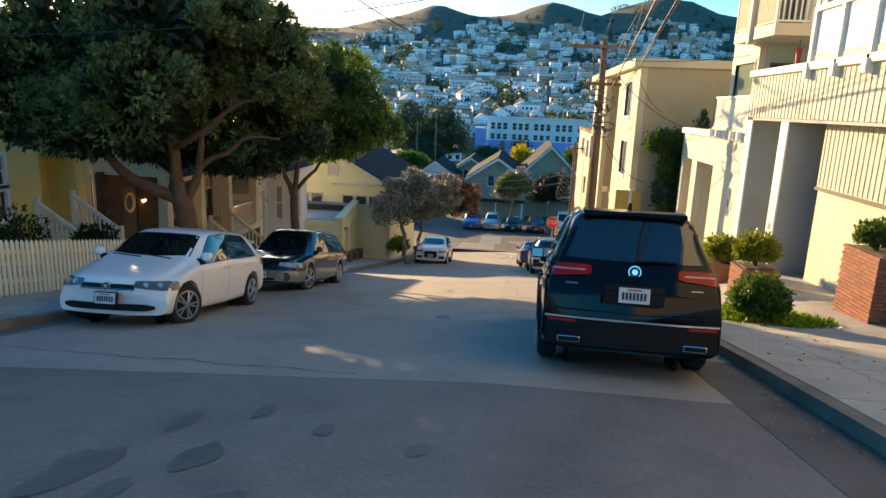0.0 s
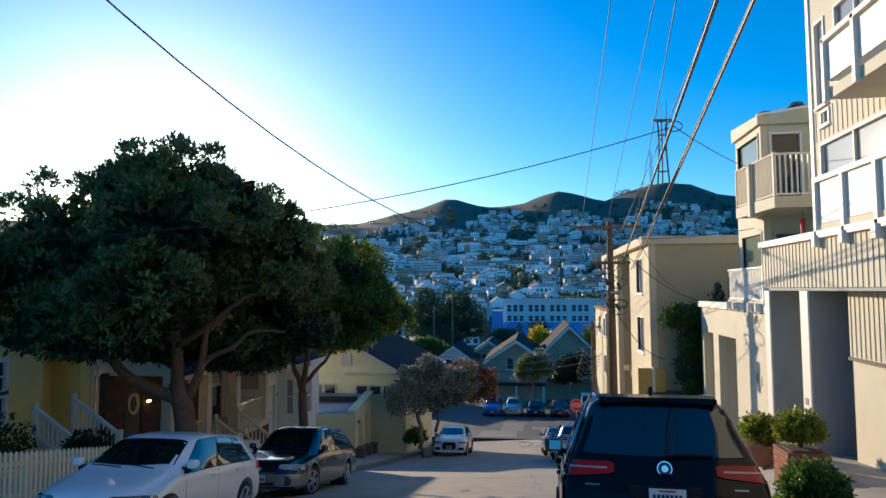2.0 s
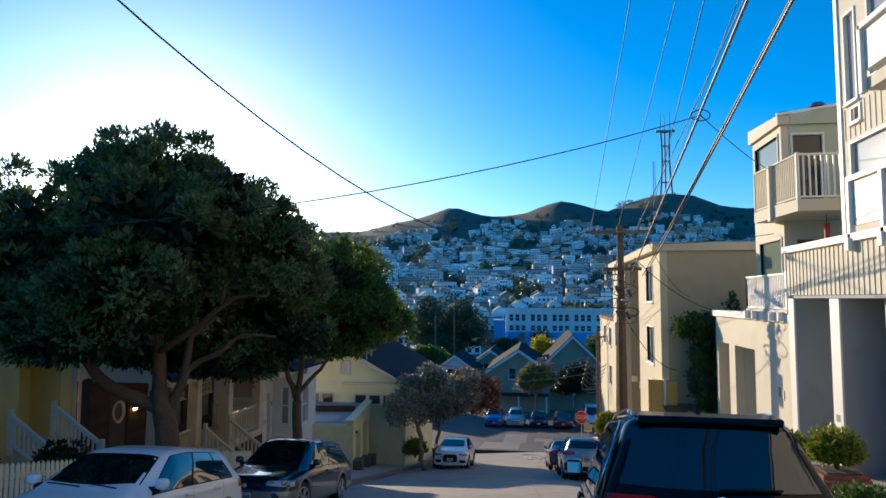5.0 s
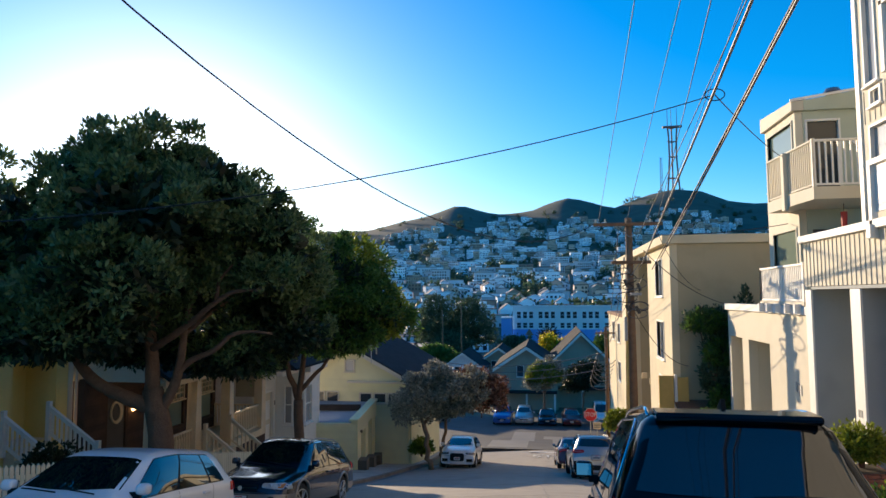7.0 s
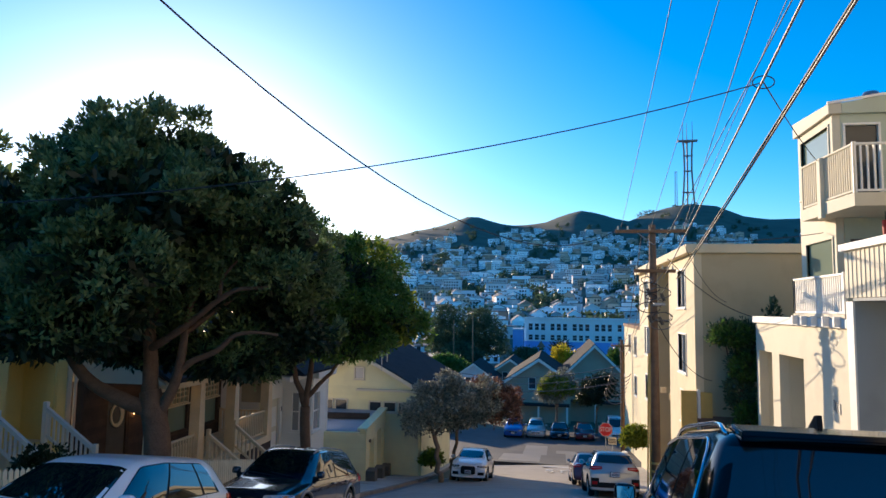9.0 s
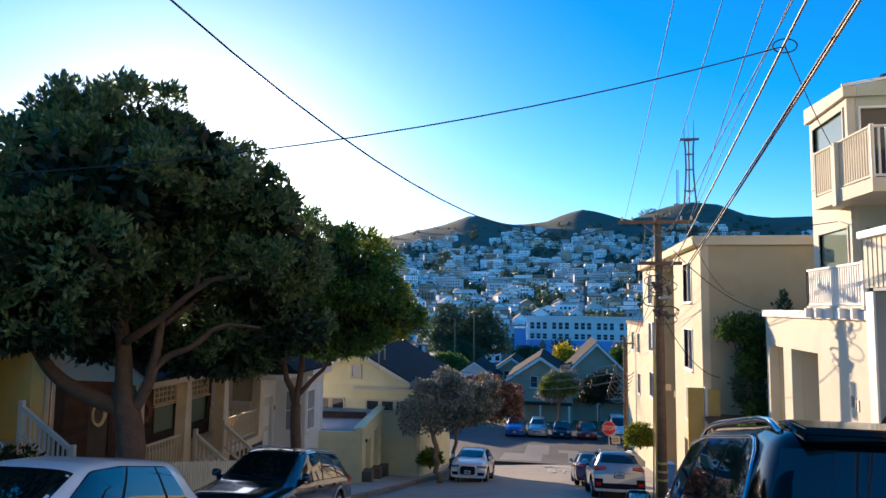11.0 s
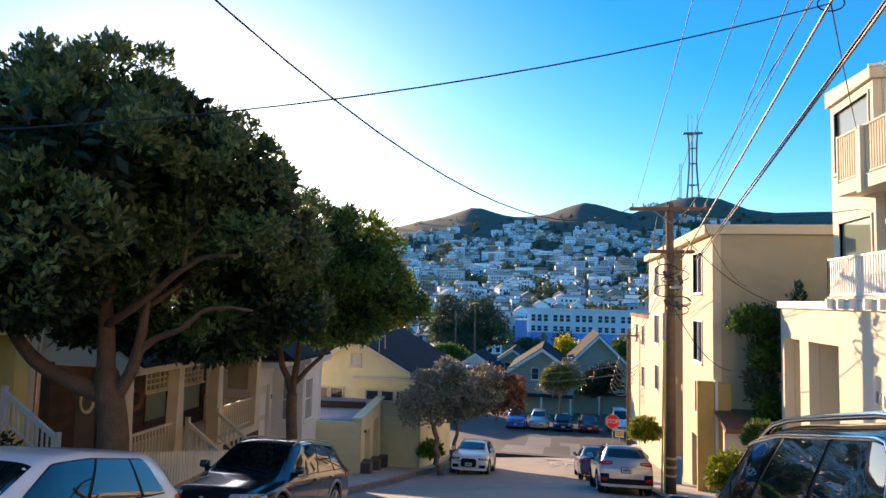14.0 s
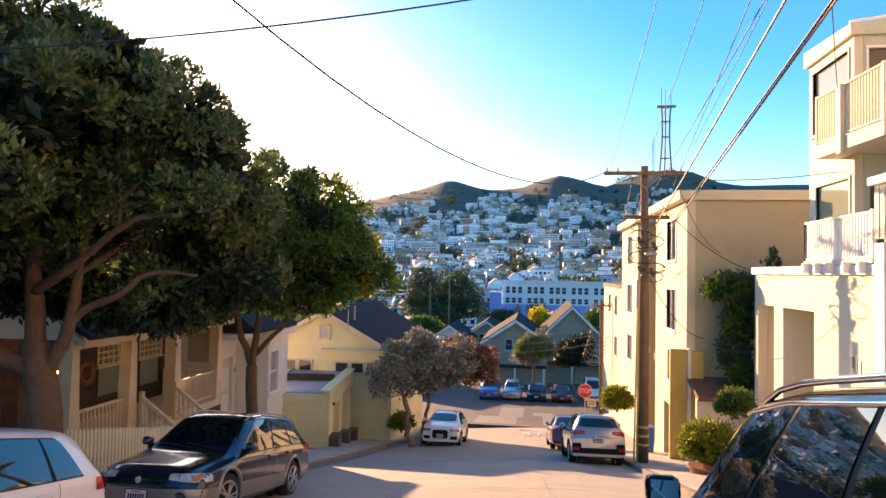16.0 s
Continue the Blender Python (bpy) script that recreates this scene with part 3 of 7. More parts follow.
        part("post", box((5.25, y0 - 0.07, 6.5), (5.36, y0 + 0.07, 7.9), 0.01), M["white_paint"], bal)
    part("panel", box((5.4, 9.14, 6.95), (XU - 0.02, 9.2, 7.75), 0.006), M["white_paint"], bal)
    part("cap", box((5.25, 1, 7.8), (5.42, 9.25, 7.92), 0.01), M["white_paint"], bal)


building_a()


def building_b():
    """Far block: garage base, balconies and a bay under a sloping parapet."""
    h = thing("apartment_building", "cream stucco apartment building with a bay and picket balconies", "building")
    X = 5.6
    part("base_front", wall_with_holes((14.12, 21.8), -6, 1.75, X, X + 0.3, [(20.1, 21.5, -6, 0.8), (17.3, 19.4, -6, 0.8)], "y"), M["cream"], h)
    part("base_end", box((X + 0.31, 21.5, -6), (13, 21.8, 1.75)), M["cream"], h)
    part("coping", box((X - 0.1, 14.12, 1.75), (X + 0.4, 21.9, 1.98), 0.015), M["white_paint"], h)
    part("deck", box((X + 0.31, 14.12, 1.6), (13, 21.5, 1.8)), M["cream"], h)
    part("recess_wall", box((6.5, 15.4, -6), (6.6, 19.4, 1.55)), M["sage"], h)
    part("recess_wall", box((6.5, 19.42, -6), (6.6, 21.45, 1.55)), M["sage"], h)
    part("dark_door", box((6.44, 16.0, -3.2), (6.5, 17.2, -1.2), 0.01), M["garage_dark"], h)
    part("divider", box((X + 0.31, 19.41, -6), (6.49, 19.6, 1.55)), M["cream"], h)
    part("lintel", box((X + 0.02, 14.2, -0.75), (X + 0.2, 16.3, -0.6)), M["white_paint"], h)
    # house number drawn as plain bars
    for i in range(3):
        part("number_bar", box((X - 0.02, 15.2 - 0.16 * i, -0.35 - 0.03 * i), (X, 15.3 - 0.16 * i, -0.08 - 0.03 * i)), M["metal_grey"], h)
    # bay
    XB, YB = 6.75, 17.7
    holes = [(17.98, 20.2, 5.95, 7.8), (17.95, 20.0, 2.45, 4.35)]
    part("bay_wall", wall_with_holes((YB, 20.5), 1.8, 8.1, XB, XB + 0.22, holes, "y"), M["cream"], h)
    for a0, a1, z0, z1 in holes:
        window(h, "y", XB, a0, a1, z0, z1, -1, "glass_sage", frame_mat="cream")
    hy = [(7.05, 8.05, 5.35, 7.8), (7.2, 8.3, 2.3, 4.3)]
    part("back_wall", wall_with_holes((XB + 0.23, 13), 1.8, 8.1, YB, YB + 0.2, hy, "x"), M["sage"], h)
    window(h, "x", YB, 7.1, 8.0, 5.4, 7.75, -1, "glass")
    window(h, "x", YB, 7.2, 8.3, 2.3, 4.25, -1, "glass", frame_mat="garage_dark")
    part("end_wall", box((XB + 0.23, 20.3, 1.8), (13, 20.5, 8.1)), M["cream"], h)
    part("fascia", prism([(YB - 0.1, 8.1), (20.6, 8.1), (20.6, 8.6), (YB - 0.1, 8.4)], "x", XB - 0.12, XB + 0.24), M["cream"], h)
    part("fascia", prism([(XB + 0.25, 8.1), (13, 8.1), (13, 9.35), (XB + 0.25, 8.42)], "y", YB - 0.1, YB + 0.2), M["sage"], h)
    part("fascia_trim", prism([(XB - 0.16, 8.38), (13, 9.3), (13, 9.38), (XB - 0.16, 8.46)], "y", YB - 0.14, YB - 0.1), M["white_paint"], h)
    part("roof", prism([(XB + 0.25, 8.2), (13, 9.1), (13, 9.2), (XB + 0.25, 8.3)], "y", YB + 0.21, 20.29), M["roof_grey"], h)
    for cx, cy, cz in ((7.5, 19.4, 8.3), (8.6, 19.4, 8.6)):
        ch = thing_part("flue", h)
        part("pipe", cyl((cx, cy, cz), (cx, cy, cz + 0.5), 0.15, seg=16), M["terracotta"], ch, smooth=False)
        part("cowl", cyl((cx, cy, cz + 0.54), (cx, cy, cz + 0.68), 0.3, 0.2, 16), M["metal_grey"], ch)
        part("collar", cyl((cx, cy, cz + 0.47), (cx, cy, cz + 0.54), 0.2, 0.24, 16), M["roof_dark"], ch)
    lamp = part("wall_lamp", cyl((8.45, YB - 0.14, 7.05), (8.45, YB, 7.05), 0.1, 0.12, 16), M["white_paint"], h)
    # upper balcony
    bal = thing_part("balcony", h)
    part("floor", prism([(6.1, 18.5), (6.3, 15.33), (8.6, 15.33), (8.6, YB - 0.01), (XB - 0.01, YB - 0.01), (XB - 0.01, 18.5)], "z", 4.95, 5.3), M["cream"], bal)
    railing(h, (6.15, 18.45), (6.35, 15.4), 5.28, 6.65, M["cream"], 0.12)
    railing(h, (6.35, 15.4), (8.5, 15.4), 5.28, 6.65, M["white_paint"], 0.16)
    part("post", box((6.1, 17.0, 4.85), (6.22, 17.25, 6.62), 0.01), M["cream"], bal)
    # lower balcony on the deck
    part("floor", box((5.5, 14.2, 2.0), (6.74, 17.7, 2.1)), M["cream"], h)
    railing(h, (5.55, 17.65), (5.55, 14.25), 2.05, 3.12, M["white_paint"], 0.13)
    railing(h, (5.55, 17.65), (6.7, 17.65), 2.05, 3.12, M["white_paint"], 0.13)
    for y in (17.4, 16.7, 16.0, 15.2, 14.5):
        part("joist", box((5.35, y - 0.06, 1.78), (5.6, y + 0.06, 2.04), 0.01), M["white_paint"], h)


building_b()


def building_yellow():
    h = thing("apartment_block", "tan stucco apartment block with white windows and flat roof", "building")
    X, Y0, Y1 = 4.0, 24.2, 41.8
    wins = [(26.0, 27.7, 2.3, 3.9), (26.0, 27.7, -0.5, 1.1), (26.3, 27.4, -2.6, -1.35)]
    wins2 = [(37.5, 39.2, 2.3, 3.9), (37.5, 39.2, -0.5, 1.1), (37.5, 39.0, -3.2, -1.8)]
    gar = [(25.6, 28.2, -7, -3.6)]
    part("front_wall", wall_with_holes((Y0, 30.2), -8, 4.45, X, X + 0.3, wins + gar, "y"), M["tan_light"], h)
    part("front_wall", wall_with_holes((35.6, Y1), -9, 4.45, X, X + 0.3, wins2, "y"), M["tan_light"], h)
    rec = [(31.5, 34.0, 2.2, 3.9), (31.5, 34.0, -0.6, 1.1), (31.5, 34.0, -3.4, -1.7)]
    # recess, side, end and back walls take the darker tan as painted shade
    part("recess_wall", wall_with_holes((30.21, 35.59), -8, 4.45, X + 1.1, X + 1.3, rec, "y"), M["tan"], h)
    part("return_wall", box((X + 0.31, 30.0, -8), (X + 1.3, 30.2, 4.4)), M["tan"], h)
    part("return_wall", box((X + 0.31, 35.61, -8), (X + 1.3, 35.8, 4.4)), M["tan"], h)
    for a0, a1, z0, z1 in wins + wins2:
        window(h, "y", X, a0, a1, z0, z1, -1, "glass", bars=(2, 1))
    for a0, a1, z0, z1 in rec:
        window(h, "y", X + 1.1, a0, a1, z0, z1, -1, "glass", bars=(2, 1))
    part("garage_door", box((X + 0.2, 25.6, -7), (X + 0.27, 28.2, -3.6)), M["garage_dark"], h)
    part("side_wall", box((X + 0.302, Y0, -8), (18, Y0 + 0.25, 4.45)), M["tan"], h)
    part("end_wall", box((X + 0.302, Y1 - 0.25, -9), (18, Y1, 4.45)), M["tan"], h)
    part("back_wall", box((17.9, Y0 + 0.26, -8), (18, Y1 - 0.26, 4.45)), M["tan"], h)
    part("coping", box((X - 0.3, Y0 - 0.12, 4.45), (18.1, Y0 + 0.3, 4.82), 0.02), M["tan_light"], h)
    part("cornice", box((X - 0.3, Y0 + 0.31, 4.45), (X + 0.3, Y1 + 0.1, 4.82), 0.02), M["tan_light"], h)
    part("roof", box((X + 0.31, Y0 + 0.31, 4.3), (17.9, Y1 - 0.26, 4.4)), M["roof_grey"], h)
    part("wall_joint", box((9.0, Y0 - 0.012, -6), (9.03, Y0 - 0.001, 4.4)), M["tan_light"], h)
    # low entrance with a shingled canopy and timber screen
    part("screen", box((X - 0.6, 24.0, -5.1), (X - 0.02, 24.15, -1.0)), M["ochre"], h)
    part("screen", box((4.12, 23.95, -5.1), (4.55, 24.15, -1.05)), M["ochre"], h)
    part("screen_post", box((X + 0.0, 23.9, -5.1), (X + 0.1, 24.1, -0.95)), M["white_paint"], h)
    part("canopy", prism([(22.4, -2.55), (24.15, -2.1), (24.15, -1.97), (22.4, -2.4)], "x", 4.0, 6.4), M["roof_red"], h)
    part("entry_wall", box((4.0, 22.6, -5.2), (6.1, 22.8, -2.45)), M["cream"], h)
    for i in range(2):
        part("roof_edge", box((X - 0.02, 30.4 + i * 2.6, -2.2), (X + 0.25, 30.5 + i * 2.6, -1.9)), M["tan_light"], h)
    b = thing("apartment_block", "pale stucco lower building with a flat roof", "building")
    wl = [(44, 45.4, -1.3, 0.1), (48, 49.4, -1.3, 0.1), (52, 53.4, -1.3, 0.1), (44, 45.4, -4.3, -2.9), (48, 49.4, -4.3, -2.9)]
    part("front_wall", wall_with_holes((42.0, 57), -11, 0.7, 4.5, 4.8, wl, "y"), M["tan_light"], b)
    for a0, a1, z0, z1 in wl:
        window(b, "y", 4.5, a0, a1, z0, z1, -1, "glass", bars=(2, 1))
    part("side_wall", box((4.81, 42.0, -11), (16, 42.2, 0.7)), M["tan_light"], b)
    part("roof", box((4.4, 41.9, 0.7), (16, 57.1, 0.95)), M["roof_red"], b)


building_yellow()


# ---- houses on the left ----
def clapboard(parent, axis, at, a0, a1, z0, z1, material, out=-1, gap=0.16, holes=()):
    """Lapped boards on a wall, each a thin wedge, broken by openings."""
    z = z0
    while z < z1 - 0.02:
        zt = min(z + gap, z1)
        spans = [(a0, a1)]
        for h in holes:
            if h[2] - 0.05 < z + gap / 2 < h[3] + 0.05:
                nxt = []
                for s in spans:
                    if h[1] + 0.08 <= s[0] or h[0] - 0.08 >= s[1]:
                        nxt.append(s)
                    else:
                        if h[0] - 0.08 > s[0]:
                            nxt.append((s[0], h[0] - 0.08))
                        if h[1] + 0.08 < s[1]:
                            nxt.append((h[1] + 0.08, s[1]))
                spans = nxt
        for s in spans:
            pts = [(at + out * 0.002, z), (at + out * 0.022, z), (at + out * 0.006, zt), (at + out * 0.002, zt)]
            if axis == "y":
                bm = bmesh.new()
                add_prism(bm, pts, "y", *s)
            else:
                bm = bmesh.new()
                add_prism(bm, pts, "x", *s)
            part("board", bm, M[material], parent)
        z += gap


def stairs_with_rails(parent, x0, x1, y0, y1, z0, z1, n, step_mat, rail_mat):
    """Steps that climb from x0 (low) to x1, between y0 and y1, with sloping picket rails on both sides."""
    for i in range(n):
        xa, xb = x0 + (x1 - x0) * i / n, x0 + (x1 - x0) * (i + 1) / n
        part("step", box((min(xa, xb), y0, z0 - 0.4), (max(xa, xb), y1, z0 + (z1 - z0) * (i + 1) / n), 0.01), M[step_mat], parent)
    for y in (y0 - 0.05, y1 + 0.05):
        part("handrail", prism([(x0, z0 + 0.86), (x1, z1 + 0.86), (x1, z1 + 0.98), (x0, z0 + 0.98)], "y", y - 0.05, y + 0.05), M[rail_mat], parent)
        part("bottom_rail", prism([(x0, z0 + 0.2), (x1, z1 + 0.2), (x1, z1 + 0.28), (x0, z0 + 0.28)], "y", y - 0.03, y + 0.03), M[rail_mat], parent)
        for x, z in ((x0, z0), (x1, z1)):
            part("post", box((x - 0.06, y - 0.06, z - 0.1), (x + 0.06, y + 0.06, z + 1.08), 0.01), M[rail_mat], parent)
        k = int(abs(x1 - x0) / 0.14)
        for i in range(1, k):
            x, z = x0 + (x1 - x0) * i / k, z0 + (z1 - z0) * i / k
            part("baluster", box((x - 0.022, y - 0.022, z + 0.22), (x + 0.022, y + 0.022, z + 0.9)), M[rail_mat], parent)


def house_yellow():
    h = thing("house", "yellow painted wooden house with white stair rails", "house")
    X = -15.0
    holes = [(8.55, 9.95, -1.05, 0.72), (11.25, 12.8, -1.66, 0.65)]
    part("wall", wall_with_holes((-2, 13.4), -4, 2.3, X - 0.2, X, holes, "y"), M["yellow_house"], h)
    clapboard(h, "y", X, 4.0, 13.2, -2.6, 2.2, "yellow_house", out=1, gap=0.2, holes=holes)
    window(h, "y", X, 8.6, 9.9, -1.0, -0.2, 1, "glass", frame_mat="white_paint", fw=0.12)
    window(h, "y", X, 8.6, 9.9, -0.1, 0.67, 1, "glass", frame_mat="white_paint", bars=(4, 2), fw=0.12)
    part("door", box((X - 1.05, 11.2, -1.66), (X - 1.0, 12.9, 0.7)), M["yellow_house"], h)
    part("porch_side", box((X - 1.0, 12.81, -1.66), (X - 0.21, 12.95, 0.7)), M["yellow_house"], h)
    part("porch_floor", box((X - 1.0, 11.1, -1.8), (X - 0.01, 12.9, -1.66)), M["timber"], h)
    window(h, "y", X - 1.0, 11.4, 11.75, -0.6, 0.4, 1, "glass", frame_mat="yellow_house", deep=0.04)
    part("end_wall", box((-24, 13.25, -4), (X - 0.201, 13.4, 2.3)), M["yellow_house"], h)
    part("corner_board", box((X - 0.02, 13.25, -2.7), (X + 0.03, 13.43, 2.3)), M["cream"], h)
    part("down_pipe", cyl((X + 0.08, 13.5, -2.8), (X + 0.08, 13.5, 2.3), 0.045), M["cream"], h)
    part("roof", prism([(-24.5, 2.3), (X + 0.5, 2.3), (X + 0.5, 2.42), (-19.5, 4.2), (-24.5, 2.42)], "y", -2.5, 13.6), M["roof_dark"], h)
    part("other_wall", box((-24, -2, -3), (X - 0.201, -1.8, 2.3)), M["yellow_house"], h)
    st = thing("stairs", "white wooden front stairs with picket rails", "stairs")
    stairs_with_rails(st, -13.4, -14.95, 11.0, 12.45, -2.7, -1.66, 5, "timber", "white_paint")


house_yellow()


def house_brown():
    h = thing("house", "brown shingled bungalow with a timber porch and dark roof", "house")
    XP, XW = -12.6, -14.6
    zf = -2.9
    # porch floor, posts, beam
    part("porch_floor", box((XW, 13.6, zf - 0.25), (XP + 0.2, 21.15, zf)), M["timber"], h)
    part("porch_skirt", box((XP + 0.05, 13.6, -5), (XP + 0.18, 21.15, zf - 0.26)), M["shingle_brown"], h)
    for y in (13.75, 16.05, 18.3, 21.0):
        part("post", prism([(y - 0.2, zf), (y + 0.2, zf), (y + 0.12, -0.42), (y - 0.12, -0.42)], "x", XP - 0.17, XP + 0.17), M["timber"], h)
    part("beam", box((XP - 0.15, 13.6, -0.42), (XP + 0.15, 21.25, -0.16), 0.01), M["timber"], h)
    holes = [(17.5, 18.8, -2.42, -0.8), (19.6, 20.9, -2.45, -0.82), (14.5, 15.4, zf, -0.75)]
    part("wall", wall_with_holes((13.45, 21.15), -5, -0.1, XW - 0.2, XW, holes, "y"), M["shingle_brown"], h)
    clapboard(h, "y", XW, 13.5, 21.1, zf, -0.15, "shingle_brown", out=1, gap=0.2, holes=holes)
    for a0, a1, z0, z1 in holes[:2]:
        window(h, "y", XW, a0 + 0.05, a1 - 0.05, z0 + 0.05, z1 - 0.68, 1, "glass_sage", frame_mat="shingle_brown", fw=0.05)
        window(h, "y", XW, a0 + 0.05, a1 - 0.05, z1 - 0.60, z1 - 0.05, 1, "glass_sage", frame_mat="timber", bars=(5, 3), fw=0.05)
    d = part("door", box((XW - 0.12, 14.5, zf), (XW - 0.06, 15.4, -0.75), 0.01), M["garage_dark"], h, "dark front door")
    wr = bmesh.new()
    for i in range(40):
        a = i * 2 * math.pi / 40
        add_cyl(wr, (XW - 0.04, 14.95 + 0.24 * math.cos(a), -1.3 + 0.3 * math.sin(a)), (XW + 0.02, 14.95 + 0.3 * math.cos(a + 0.3), -1.3 + 0.36 * math.sin(a + 0.3)), 0.045, 0.01, 6)
    w = thing("wreath", "pale round wreath hung on the dark door", "wreath")
    part("ring", wr, M["timber"], w)
    wf = thing("wreath", "dark red autumn wreath on the shingled wall", "wreath")
    leaf_ring = bmesh.new()
    for i in range(90):
        a = i * 2.4
        rr = 0.22 + 0.1 * ((i * 37) % 10) / 10
        add_cyl(leaf_ring, (XW + 0.03, 17.0 + rr * math.cos(a), -1.55 + rr * math.sin(a)), (XW + 0.1, 17.0 + (rr + 0.09) * math.cos(a + 0.4), -1.55 + (rr + 0.09) * math.sin(a + 0.4)), 0.035, 0.004, 5)
    part("leaves", leaf_ring, M["terracotta"], wf)
    lamp = thing("porch_lamp", "small warm lit lamp on the shingled wall", "lamp")
    part("bulb", cyl((XW + 0.02, 15.7, -1.35), (XW + 0.12, 15.7, -1.3), 0.05, 0.05, 10), M["warm_lamp"], lamp)
    part("bracket", box((XW - 0.0, 15.64, -1.28), (XW + 0.13, 15.76, -1.24)), M["garage_dark"], lamp)
    # roof: a low gable over the porch and a dark main slope
    part("gable_end", prism([(XP + 0.4, -0.18), (-22, -0.18), (-17.5, 3.2)], "y", 13.64, 13.8), M["cream"], h, "cream boarded gable end")
    # ridge is out of sight and raised to keep sun off the wagon's bonnet
    part("roof", prism([(XP + 0.6, -0.16), (XP + 0.6, -0.03), (-17.5, 3.5), (-22, 0.2), (-22, 0.05), (-17.5, 3.3)], "y", 13.62, 21.35), M["roof_dark"], h)
    part("rafter_board", box((XP + 0.45, 13.6, -0.33), (XP + 0.5, 21.35, -0.12)), M["timber"], h)
    for y in np.arange(13.8, 21.1, 0.75):
        part("rafter_tail", box((XP + 0.16, y - 0.04, -0.3), (XP + 0.44, y + 0.04, -0.18)), M["timber"], h)
    railing(h, (XP, 18.5), (XP, 20.85), zf, zf + 0.95, M["timber"], 0.14)
    railing(h, (XP, 14.0), (XP, 15.9), zf, zf + 0.95, M["timber"], 0.14)
    part("side_screen", box((-13.62, 20.95, -1.7), (XP - 0.16, 21.0, -0.43)), M["grey_house"], h)
    railing(h, (XP, 21.0), (XW + 0.1, 21.0), zf, zf + 0.9, M["timber"], 0.14)
    part("end_wall", box((-22, 20.95, -5), (XW - 0.201, 21.15, 0.1)), M["shingle_brown"], h)
    st = thing("stairs", "timber porch stairs with sloping picket rails", "stairs")
    stairs_with_rails(st, -11.0, XP + 0.25, 16.4, 18.0, -3.95, zf - 0.05, 5, "timber", "timber")


house_brown()


def house_white():
    h = thing("house", "white painted wooden house with a projecting bay window", "house")
    XD, XB, z0, z1 = -12.9, -11.6, -6.5, -0.95
    door = [(21.9, 22.85, -4.2, -1.75)]
    part("wall", wall_with_holes((21.4, 23.2), z0, z1, XD - 0.2, XD, door, "y"), M["white_paint"], h)
    clapboard(h, "y", XD, 21.42, 23.18, -4.8, -1.0, "white_paint", out=1, gap=0.18, holes=door)
    d = part("door", box((XD - 0.12, 21.9, -4.2), (XD - 0.06, 22.85, -1.75), 0.01), M["cream"], h, "cream front door")
    for k in range(2):
        part("door_panel", box((XD - 0.058, 22.0, -3.9 + 1.0 * k), (XD - 0.045, 22.75, -3.1 + 1.0 * k), 0.005), M["white_paint"], d)
    for a, b, lo, hi in ((21.78, 21.89, -4.2, -1.64), (22.86, 22.97, -4.2, -1.64), (21.89, 22.86, -1.74, -1.64)):
        part("door_casing", box((XD + 0.023, a, lo), (XD + 0.06, b, hi), 0.006), M["white_paint"], h)
    for i in range(2):
        part("number_bar", box((XD + 0.024, 23.02 + 0.07 * i, -2.35), (XD + 0.034, 23.06 + 0.07 * i, -2.17)), M["garage_dark"], h)
    win = [(23.38, 24.2, -3.2, -1.55)]
    part("bay_wall", wall_with_holes((23.22, 25.1), z0, z1, XB - 0.2, XB, win, "y"), M["white_paint"], h)
    part("bay_side", wall_with_holes((XD, XB - 0.201), z0, z1, 23.22, 23.42, [(XD + 0.4, XB - 0.5, -3.2, -1.55)], "x"), M["white_paint"], h)
    clapboard(h, "y", XB, 23.24, 25.08, -5.2, -1.35, "white_paint", out=1, gap=0.18, holes=win)
    window(h, "y", XB, 23.43, 24.15, -3.15, -1.6, 1, "glass_curtain", bars=(1, 2), fw=0.1)
    window(h, "x", 23.22, XD + 0.45, XB - 0.55, -3.15, -1.6, -1, "glass_curtain", bars=(1, 2), fw=0.08)
    part("corner_board", box((XB - 0.02, 24.98, -5.5), (XB + 0.035, 25.13, -1.3)), M["white_paint"], h)
    part("cornice", box((XB - 0.2, 23.1, z1), (XB + 0.35, 25.3, z1 + 0.25), 0.03), M["white_paint"], h)
    part("cornice", box((XD - 0.2, 21.4, z1), (XB - 0.21, 23.6, z1 + 0.22), 0.02), M["white_paint"], h)
    part("frieze", box((XB + 0.001, 23.2, -1.3), (XB + 0.07, 25.1, z1 - 0.005)), M["white_paint"], h)
    part("side_wall", box((-20, 24.9, z0), (XB - 0.201, 25.1, z1)), M["white_paint"], h)
    # unseen ridge set this high so that the roof shades the parked wagon
    part("roof", prism([(-20.2, -0.68), (XB + 0.38, -0.68), (XB + 0.38, -0.6), (-15.8, 2.7), (-20.2, -0.58)], "y", 21.4, 25.2), M["roof_dark"], h)


house_white()


